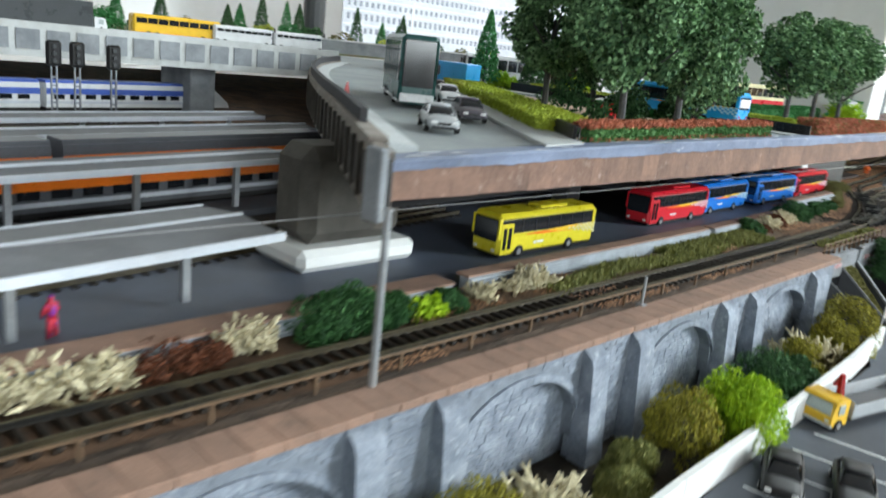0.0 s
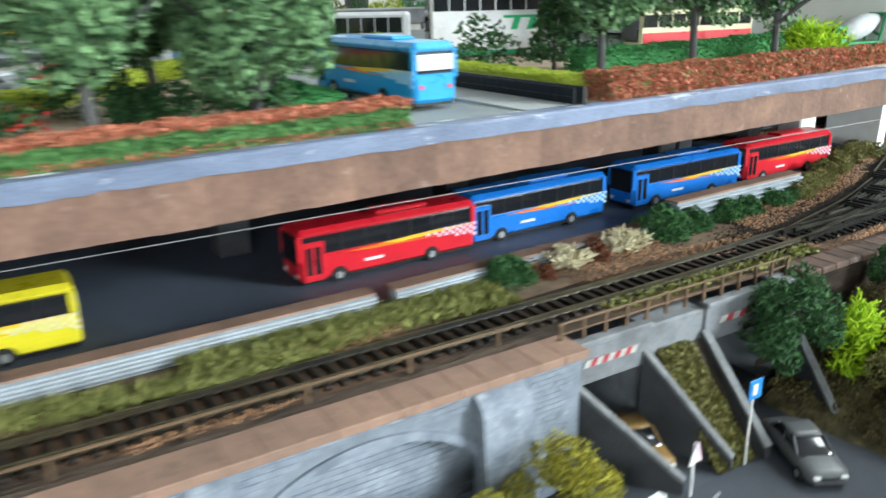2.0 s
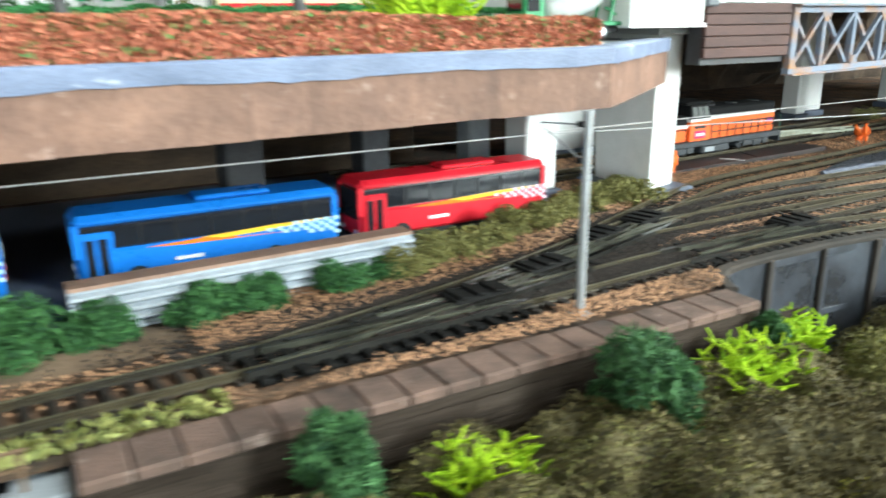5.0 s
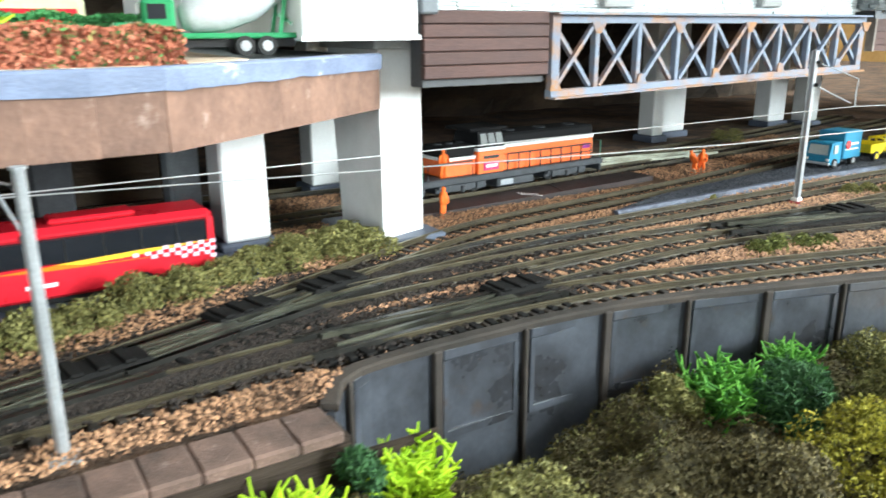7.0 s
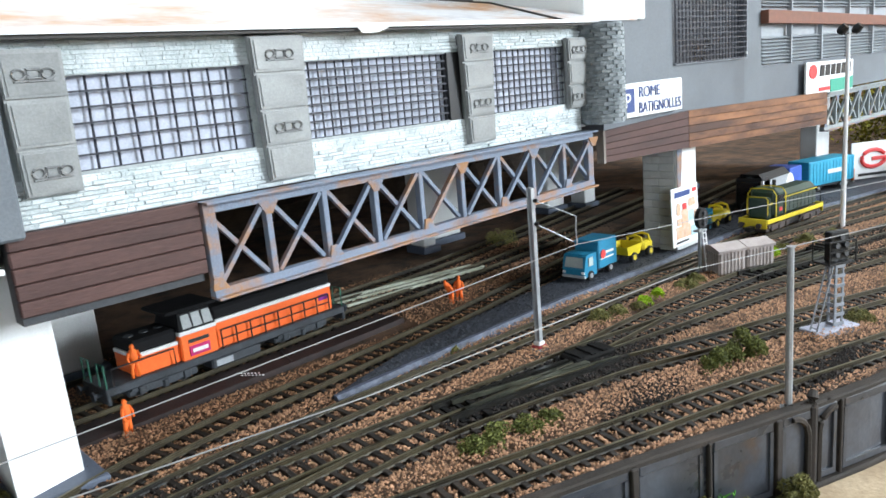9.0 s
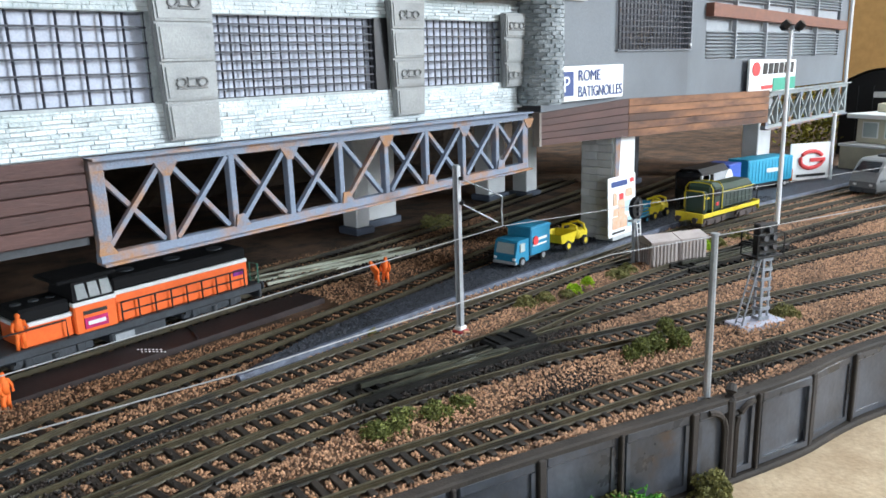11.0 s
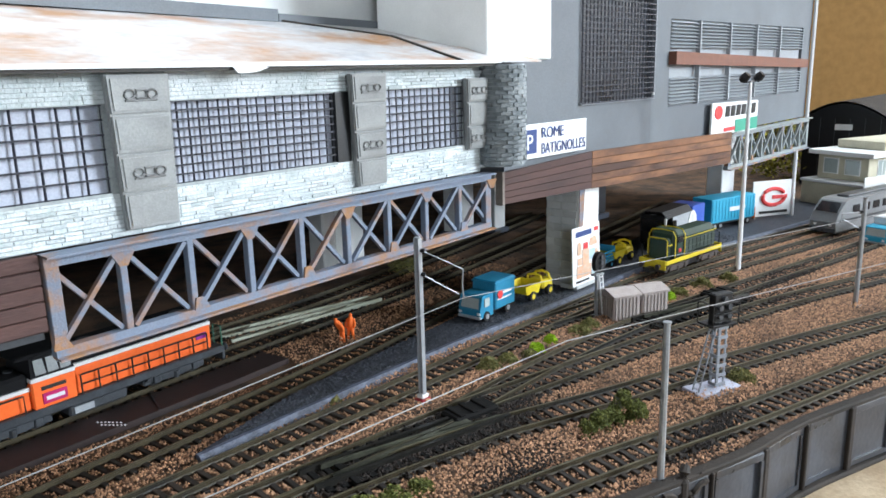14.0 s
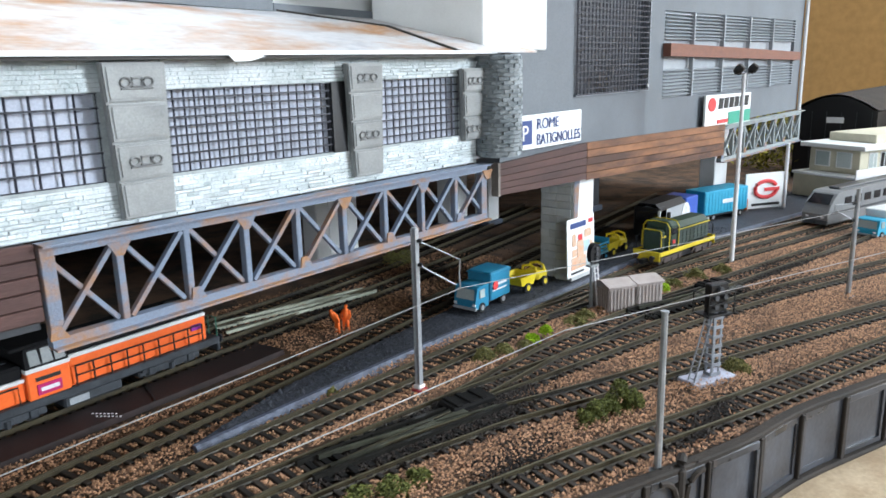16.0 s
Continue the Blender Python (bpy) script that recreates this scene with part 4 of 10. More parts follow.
    part("corner_post", Shape().box(-0.1545, -0.1487, FY - 0.006, FY + 0.004, 0.0695, 0.16, 0.0006), GREYWALL, b)
    # planked panel under the hall
    p = thing("plank_panel", "maroon horizontal plank panel under the hall", "panel")
    for i in range(5):
        z = 0.0518 + 0.0038 * i
        part("plank", Shape().box(-0.1525, -0.1075, 0.0195, 0.0215, z, z + 0.0036, 0.0003), PLANK, p)
    part("back_beam", Shape().box(-0.152, -0.108, 0.0216, 0.028, 0.0495, 0.0700), DGREY, p)


stone_hall()


PALESTEEL = mat("grey_green_steel", (0.27, 0.30, 0.30), 0.6, dark=(0.17, 0.13, 0.10), scale=60, bump=0.25, mix=(0.28, 0.44))


def truss(x0, x1, zb0, zb1, zt, n, y, label, deep=0.003, steel=None):
    steel = steel or TRUSS
    t = thing("truss", label, "truss girder", group="truss girders")
    part("top_chord", Shape().bar((x0, y, zt - 0.0015), (x1, y, zt - 0.0015), deep, 0.003), steel, t)
    part("bottom_chord", Shape().bar((x0, y, zb0 + 0.0013), (x1, y, zb1 + 0.0013), deep, 0.0026), steel, t)
    part("flange", Shape().bar((x0, y - 0.0012, zt - 0.0002), (x1, y - 0.0012, zt - 0.0002), deep + 0.003, 0.0006), steel, t)
    part("flange", Shape().bar((x0, y - 0.0012, zb0 + 0.0002), (x1, y - 0.0012, zb1 + 0.0002), deep + 0.002, 0.0006), RUST, t)
    for i in range(n + 1):
        x = x0 + (x1 - x0) * i / n
        zb = zb0 + (zb1 - zb0) * i / n
        wide = 0.0034 if i in (0, n) else 0.0019
        x = min(max(x, x0 + wide / 2), x1 - wide / 2)
        part("upright", Shape().box(x - wide / 2, x + wide / 2, y - 0.0014, y + 0.0012, zb + 0.0024, zt - 0.0028, 0.0002), RUST if i == 0 else steel, t)
        if i < n:
            xa, xb, zc = x0 + (x1 - x0) * i / n, x0 + (x1 - x0) * (i + 1) / n, zb0 + (zb1 - zb0) * (i + 1) / n
            part("brace", Shape().bar((xa + 0.0015, y - 0.0007, zb + 0.003), (xb - 0.0015, y - 0.0007, zt - 0.0032), 0.0012, 0.0017, (0, 1, 0)), steel, t)
            part("brace", Shape().bar((xa + 0.0015, y + 0.0005, zt - 0.0032), (xb - 0.0015, y + 0.0005, zc + 0.003), 0.0012, 0.0017, (0, 1, 0)), steel, t)
            if i % 2 == 0:
                part("gusset", Shape().prism([(xb - 0.0032, y - 0.0019, zt - 0.0026), (xb + 0.0032, y - 0.0019, zt - 0.0026), (xb + 0.001, y - 0.0019, zt - 0.0062), (xb - 0.001, y - 0.0019, zt - 0.0062)], (0, 0.0005, 0)), RUST, t)
                part("gusset", Shape().prism([(xa - 0.0006, y - 0.0019, zb + 0.0024), (xa + 0.0042, y - 0.0019, zb + 0.0024), (xa + 0.0022, y - 0.0019, zb + 0.0058), (xa, y - 0.0019, zb + 0.0058)], (0, 0.0005, 0)), RUST, t)
    return t


truss(-0.1068, 0.0632, 0.0443, 0.0478, 0.0702, 9, 0.0205, "blue-grey steel truss girder with rust patches")
truss(0.312, 0.474, 0.0425, 0.0425, 0.0662, 8, 0.0225, "pale grey-green truss girder with rust patches under the grey building", 0.003, PALESTEEL)


def letters(text, size, at, material, name="lettering", parent=None):
    cu = bpy.data.curves.new("words", "FONT")
    cu.body, cu.size, cu.extrude, cu.align_x = text, size, 0.00008, "LEFT"
    tmp = bpy.data.objects.new("words", cu)
    scene.collection.objects.link(tmp)
    me = bpy.data.meshes.new_from_object(tmp.evaluated_get(bpy.context.evaluated_depsgraph_get()))
    bpy.data.objects.remove(tmp)
    me.materials.clear()
    me.materials.append(material)
    ob = new(name, me)
    ob.matrix_world = Matrix.Translation(at) @ Matrix.Rotation(math.pi / 2, 4, "X")
    if parent:
        ob.parent = parent
    return ob


NAVY = mat("navy_print", (0.03, 0.06, 0.20), 0.5, var=0.1)
GREENP = mat("green_print", (0.05, 0.32, 0.22), 0.5, var=0.1)
REDP = mat("red_print", (0.65, 0.05, 0.05), 0.5, var=0.1)
BLACKPR = mat("black_print", (0.02, 0.02, 0.02), 0.5)
PRINTBLUE = mat("pale_blue_print", (0.45, 0.62, 0.68), 0.5)
PRINTORANGE = mat("orange_print", (0.72, 0.36, 0.20), 0.5, dark=(0.60, 0.47, 0.36), scale=330)


LOUVRE = mat("blue_grey_louvre", (0.36, 0.385, 0.41), 0.6, var=0.2, scale=60, bump=0.1)


def grey_building():
    b = thing("grey_building", "slate-grey building with grille window, louvres and a wooden fascia", "building")
    for x0, x1, z0, z1 in ((0.079, 0.137, 0.0672, 0.26), (0.209, 0.229, 0.0672, 0.26), (0.453, 0.472, 0.0672, 0.26), (0.137, 0.209, 0.0672, 0.0932), (0.229, 0.453, 0.0672, 0.0872), (0.137, 0.209, 0.143, 0.26), (0.229, 0.453, 0.134, 0.26)):
        part("wall_panel", Shape().box(x0, x1, FY + 0.001, 0.08, z0, z1), GREYWALL, b)
    part("back_wall", Shape().box(0.08, 0.472, 0.082, 0.30, 0.0745, 0.24), GREYWALL, b)
    w = part("window_frame", Shape().box(0.1363, 0.2097, FY - 0.0004, FY + 0.001, 0.0925, 0.0935).box(0.2088, 0.2098, FY - 0.0004, FY + 0.001, 0.0935, 0.143), CONC, b)
    part("backing", Shape().box(0.137, 0.209, FY + 0.004, FY + 0.005, 0.0932, 0.143), PANELGREY, w)
    g = Shape()
    for i in range(23):
        x = 0.137 + 0.072 * i / 22
        g.tube([(x, FY, 0.093), (x, FY, 0.143)], 0.0004, 4)
    for i in range(20):
        z = 0.0932 + 0.0498 * i / 19
        g.tube([(0.137, FY - 0.0003, z), (0.209, FY - 0.0003, z)], 0.0004, 4)
    part("grille", g, MESHW, w, "dark woven wire grille")
    lv = part("louvre_panel", Shape().box(0.229, 0.453, FY + 0.003, FY + 0.004, 0.0872, 0.134), LOUVRE, b, "grey louvred panel")
    for z0, n in ((0.0880, 8), (0.1185, 8)):
        for i in range(n):
            part("slat", Shape().add([(0.2295, FY + 0.0022, z0 + 0.0019 * i), (0.4525, FY + 0.0022, z0 + 0.0019 * i), (0.4525, FY - 0.0002, z0 + 0.0004 + 0.0019 * i), (0.2295, FY - 0.0002, z0 + 0.0004 + 0.0019 * i), (0.2295, FY + 0.0022, z0 + 0.0014 + 0.0019 * i), (0.4525, FY + 0.0022, z0 + 0.0014 + 0.0019 * i)], [(0, 1, 2, 3), (3, 2, 5, 4)]), LOUVRE, lv)
    for x in (0.265, 0.31, 0.355, 0.40):
        part("mullion", Shape().box(x - 0.0008, x + 0.0008, FY - 0.0008, FY + 0.002, 0.0872, 0.134), LOUVRE, lv)
    part("red_beam", Shape().prism([(0.228, FY - 0.0035, 0.1099), (0.457, FY - 0.0035, 0.1050), (0.457, FY - 0.0035, 0.1110), (0.228, FY - 0.0035, 0.1168)], (0, 0.0045, 0)), mat("terracotta_beam", (0.20, 0.082, 0.052), 0.6, var=0.25), b)
    part("down_pipe", Shape().tube([(0.4725, FY - 0.001, 0.066), (0.4725, FY - 0.001, 0.26)], 0.0016, 6), STRIPEW, b)
    part("bulb", Shape().tube([(0.2065, FY - 0.0012, 0.0945), (0.2065, FY - 0.0012, 0.0960)], 0.0007, 6), STRIPEW, b)
    for x0, x1, zb0, zb1, zt0, zt1, m in ((0.0727, 0.1415, 0.0558, 0.0535, 0.0690, 0.0712, PLANK), (0.1419, 0.3125, 0.0532, 0.0472, 0.0712, 0.0674, WOOD)):
        p = part("fascia", Shape().prism([(x0, 0.0212, zb0 + 0.001), (x1, 0.0212, zb1 + 0.001), (x1, 0.0212, zt1 - 0.001), (x0, 0.0212, zt0 - 0.001)], (0, 0.002, 0)), PLANK, b, "boarded wooden fascia")
        for i in range(5):
            f0, f1 = (i + 0.04) / 5, (i + 0.96) / 5
            q = [(x0, 0.0198, zb0 + (zt0 - zb0) * f0), (x1, 0.0198, zb1 + (zt1 - zb1) * f0), (x1, 0.0198, zb1 + (zt1 - zb1) * f1), (x0, 0.0198, zb0 + (zt0 - zb0) * f1)]
            part("plank", Shape().prism(q, (0, 0.0014, 0)), m, p)
    part("fascia_end", Shape().box(0.0712, 0.0726, 0.0194, 0.0230, 0.0556, 0.0692), FASCIALT, b)
    # name sign
    s = thing("sign", "white sign with navy lettering on the grey building", "sign")
    part("board", Shape().box(0.0855, 0.1383, 0.0212, 0.0222, 0.0722, 0.0868, 0.0003), WHITE, s)
    part("parking_square", Shape().box(0.0868, 0.0972, 0.0207, 0.0212, 0.0746, 0.0846), NAVY, s)
    letters("P", 0.0095, (0.0894, 0.0206, 0.0762), STRIPEW, "lettering", s)
    letters("ROME", 0.0066, (0.1008, 0.0209, 0.0805), NAVY, "lettering", s)
    letters("BATIGNOLLES", 0.0066, (0.1008, 0.0209, 0.0738), NAVY, "lettering", s).scale = (0.86, 1, 1)
    # freight sign
    s = thing("sign", "white and green freight company sign with a red disc", "sign")
    part("board", Shape().prism([(0.281, 0.0205, 0.0672), (0.357, 0.0205, 0.0660), (0.357, 0.0205, 0.0852), (0.281, 0.0205, 0.0864)], (0, 0.0012, 0)), WHITE, s)
    part("disc", Shape().prism([(0.2905 + 0.0058 * math.cos(a), 0.0200, 0.0805 + 0.0042 * math.sin(a)) for a in [k * math.pi / 8 for k in range(16)]], (0, 0.0005, 0)), REDP, s)
    for i in range(6):
        x = 0.301 + 0.0088 * i
        part("lettering_bar", Shape().prism([(x, 0.0200, 0.0772), (x + 0.0062, 0.0200, 0.0772), (x + 0.0072, 0.0200, 0.0838), (x + 0.001, 0.0200, 0.0838)], (0, 0.0005, 0)), BLACKPR, s)
    part("green_band", Shape().box(0.318, 0.356, 0.0200, 0.0205, 0.0668, 0.0745), GREENP, s)
    part("red_band", Shape().box(0.300, 0.317, 0.0200, 0.0205, 0.0682, 0.0705), REDP, s)


grey_building()


def white_block():
    b = thing("white_building", "plain white building above the deck end", "building")
    part("wall", Shape().box(-0.1885, -0.1548, 0.0185, 0.25, 0.0627, 0.26, 0.0005), WHITE, b)
    part("string_course", Shape().box(-0.189, -0.1543, 0.0180, 0.0186, 0.0627, 0.0640), STRIPEW, b)


white_block()


def under_building():
    solid("rock_backdrop", Shape().sheet([[(-0.2 + 0.75 * i / 50, 0.34 + 0.02 * noise.noise((i * 0.35, k * 0.8, 1)), 0.1 * k / 8) for k in range(9)] for i in range(51)]), ROCK, "dark brown rocky wall behind the covered tracks", "wall", "structure")
    spots = [(0.1095, 0.165, 0.011), (0.211, 0.163, 0.009), (0.232, 0.150, 0.006), (0.086, 0.155, 0.0045), (0.31, 0.12, 0.012), (-0.127, 0.125, 0.020), (0.40, 0.06, 0.012)]
    for i, (x, y, w) in enumerate(spots):
        q = thing("pier", "pale concrete pier with a dark foot under the building", "pier", pose(x, y, 0), group="piers under the building")
        part("foot", Shape().box(-w - 0.002, w + 0.002, -0.008, 0.008, 0, 0.004, 0.0006), BUSROAD, q)
        part("shaft", Shape().box(-w, w, -0.006, 0.006, 0.004, 0.0703, 0.0006), PIERWHITE if i != 4 else UNDER, q)
    q = thing("brick_pier", "whitewashed brick pier with a rust stain", "pier", pose(0.1495, 0.036, 0))
    part("shaft", Shape().box(-0.0088, 0.0088, -0.0088, 0.0088, 0, 0.0545), PALEMORTAR, q)
    part("plaster_face", Shape().box(-0.0088, 0.0095, -0.0100, -0.0092, 0.004, 0.0545), WHITE, q, "white plastered face")
    part("rust_stain", Shape().prism([(-0.0088, -0.0103, 0.012), (-0.0066, -0.0103, 0.014), (-0.0058, -0.0103, 0.030), (-0.0040, -0.0103, 0.0535), (-0.0088, -0.0103, 0.054)], (0, 0.0003, 0)), RUST, q, "orange rust stain")
    me = Shape().box(-0.00425, 0.00425, -0.0001, 0.0008, -0.00182, 0.00182, 0.0003).mesh("brick", DIRTYWHITE)
    for j in range(14):
        for k in (-1, 0, 1):
            x = k * 0.0086 + (0.0043 if j % 2 else 0)
            if abs(x) < 0.009:
                o = part("brick", me, None, q)
                o.location = (min(max(x, -0.0047), 0.0047), -0.0090, 0.003 + 0.0037 * j)
                o = part("brick", me, None, q)
                o.location, o.rotation_euler = (-0.0090, -min(max(x, -0.0047), 0.0047), 0.003 + 0.0037 * j), (0, 0, -math.pi / 2)


under_building()

# ---- tracks ----
TRACKS = {
    "front": [(-1.25, -0.036), (-0.95, -0.037), (-0.68, -0.038), (-0.55, -0.0395), (-0.42, -0.0385), (-0.33, -0.0355), (-0.25, -0.0325), (-0.2, -0.0300), (-0.14, -0.0325), (-0.085, -0.0448), (-0.035, -0.0595), (0.0, -0.0700), (0.06, -0.0905), (0.15, -0.1175), (0.3, -0.17)],
    "middle": [(-0.33, -0.0355), (-0.27, -0.022), (-0.22, -0.006), (-0.184, 0.004), (-0.13, 0.013), (-0.08, 0.0135), (-0.03, 0.0125), (0.03, 0.0115), (0.09, 0.012), (0.14, 0.0118), (0.19, 0.0085), (0.2155, 0.0062), (0.2359, 0.0035), (0.2576, 0.0), (0.2868, -0.006), (0.345, -0.017), (0.5, -0.048), (0.9, -0.12)],
    "back": [(-0.21, 0.0), (-0.14, 0.029), (-0.105, 0.037), (-0.068, 0.0408), (-0.038, 0.0438), (0.0, 0.048), (0.06, 0.057), (0.15, 0.07), (0.4, 0.10)],
    "depot": [(-0.30, 0.075), (-0.2, 0.0775), (-0.11, 0.0828), (-0.0715, 0.0855), (0.0, 0.0905), (0.1, 0.098), (0.3, 0.125)],
    "covered": [(-0.25, 0.13), (-0.1, 0.118), (0.0, 0.116), (0.1, 0.125), (0.3, 0.16)],
    "second": [(-0.14, -0.0185), (-0.08, -0.0175), (-0.04, -0.0235), (-0.014, -0.0300), (0.0, -0.0335), (0.024, -0.0428), (0.047, -0.0515), (0.0925, -0.067), (0.195, -0.106), (0.3, -0.148)],
    "third": [(-0.20, -0.004), (-0.12, -0.0035), (-0.06, -0.010), (0.0, -0.0165), (0.0375, -0.0235), (0.09, -0.034), (0.14, -0.046), (0.2, -0.064), (0.3, -0.10)],
    "fourth": [(0.0, -0.0165), (0.06, -0.0165), (0.12, -0.0215), (0.19, -0.034), (0.3, -0.055), (0.5, -0.09)],
    "siding": [(0.09, 0.012), (0.2, -0.0075), (0.3, -0.030), (0.5, -0.075), (0.9, -0.16)],
}
SLEEP = Shape().box(-0.0009, 0.0009, -0.0080, 0.0080, 0.0, 0.0011, 0.0002)
SLEEPMESH = SLEEP.mesh("sleeper", SLEEPER)
LINES = {k: curve([(x, y, 0) for x, y in v], 0.006) for k, v in TRACKS.items()}


def track(key):
    t = thing("track", "weathered model railway track with dark sleepers", "railway track", group="tracks of the yard")
    line = LINES[key]
    for side in (-0.0051, 0.0051):
        r = Shape().sweep(line, [(side - 0.0006, 0.0011), (side - 0.0002, 0.0014), (side - 0.0002, 0.0021), (side - 0.0004, 0.0023), (side - 0.0004, 0.0027), (side + 0.0004, 0.0027), (side + 0.0004, 0.0023), (side + 0.0002, 0.0021), (side + 0.0002, 0.0014), (side + 0.0006, 0.0011)])
        rail = part("rail", r, RAIL, t)
        part("rail_head", Shape().sweep(line, [(side - 0.00032, 0.0027), (side - 0.00032, 0.0028), (side + 0.00032, 0.0028), (side + 0.00032, 0.0027)]), RAILTOP, rail)
    rest, n = Shape(), 0
    rng = random.Random(len(line))
    for p, a in along(line, 0.0044):
        if n < 260 and -0.72 < p.x < 0.2:
            o = part("sleeper", SLEEPMESH, None, t)
            o.location, o.rotation_euler = (p.x, p.y, 0.0002), (0, 0, a + rng.uniform(-0.03, 0.03))
            n += 1
        else:
            m = Matrix.Translation((p.x, p.y, 0.0002)) @ Matrix.Rotation(a, 4, "Z")
            rest.add([m @ Vector(v) for v in SLEEP.v], SLEEP.f)
    if rest.v:
        tagged(part("sleeper_bed", rest, SLEEPER, t), kind="stuff")


for key in TRACKS:
    track(key)


TURNOUTS = [(-0.024, -0.0195, -12), (-0.272, -0.0275, 10), (-0.300, -0.0350, 4), (-0.238, -0.0150, 17), (-0.212, -0.0075, 17), (-0.176, -0.0290, 2), (0.150, -0.0300, -14)]
POINTBLACK = mat("tarry_black_plastic", (0.010, 0.0095, 0.009), 0.8, var=0.5, scale=300, spec=0.12)
BLACKRAIL = mat("oily_black_rail", (0.022, 0.021, 0.018), 0.3, 0.2, var=0.4, scale=120, spec=0.6)
POINTRAIL = mat("grey_green_point_rail", (0.105, 0.106, 0.078), 0.35, 0.4, dark=(0.025, 0.025, 0.02), scale=60, bump=0.1)


def turnout(x, y, a):
    """Points with black sleepers, closing blades and a motor box at the east end."""
    t = thing("turnout", "black plastic turnout with grey-green blades and a motor box", "turnout", pose(x, y, 0.0, 0, 0, a), group="turnouts")
    rng = random.Random(int(abs(x) * 9000))
    part("bed_plate", Shape().prism([(-0.034, -0.0075, 0.0003), (0.026, -0.0105, 0.0003), (0.034, -0.004, 0.0003), (0.032, 0.0105, 0.0003), (-0.010, 0.0105, 0.0003), (-0.034, 0.0060, 0.0003)], (0, 0, 0.0005)), POINTBLACK, t)
    for i in range(15):
        u = -0.033 + 0.0044 * i
        w = 0.0085 + 0.0022 * i / 14
        part("sleeper", Shape().box(u - 0.0010, u + 0.0010, -w + rng.uniform(-0.0004, 0.0004), w, 0.0006, 0.0018, 0.0002), POINTBLACK, t)
    for ya, yb in ((-0.0034, -0.0006), (0.0036, 0.0006)):
        part("blade", Shape().bar((-0.030, ya, 0.0025), (0.008, yb, 0.0025), 0.0010, 0.0013), POINTRAIL, t)
    for ya, yb in ((-0.0012, -0.0040), (0.0010, 0.0044)):
        part("wing_rail", Shape().bar((0.000, ya, 0.0024), (0.030, yb, 0.0024), 0.0009, 0.0012), POINTRAIL, t)
    for w in (-0.0051, 0.0051):
        part("stock_rail", Shape().bar((-0.036, w, 0.0020), (0.033, w, 0.0020), 0.0014, 0.0019), BLACKRAIL, t)
    part("frog", Shape().prism([(0.0075, 0.0, 0.0018), (0.020, -0.0018, 0.0018), (0.020, 0.0020, 0.0018)], (0, 0, 0.0010)), POINTRAIL, t)
    part("tie_bar", Shape().box(-0.0262, -0.0244, -0.0098, 0.0098, 0.0016, 0.0022, 0.0002), POINTBLACK, t)
    m = part("motor_box", Shape().box(0.016, 0.034, 0.0008, 0.0098, 0.0008, 0.0036, 0.0008), POINTBLACK, t)
    for k in range(3):
        part("motor_rib", Shape().box(0.018 + 0.005 * k, 0.0205 + 0.005 * k, 0.0012, 0.0094, 0.0034, 0.0042, 0.0003), POINTBLACK, m)


for spot in TURNOUTS:
    turnout(*spot)


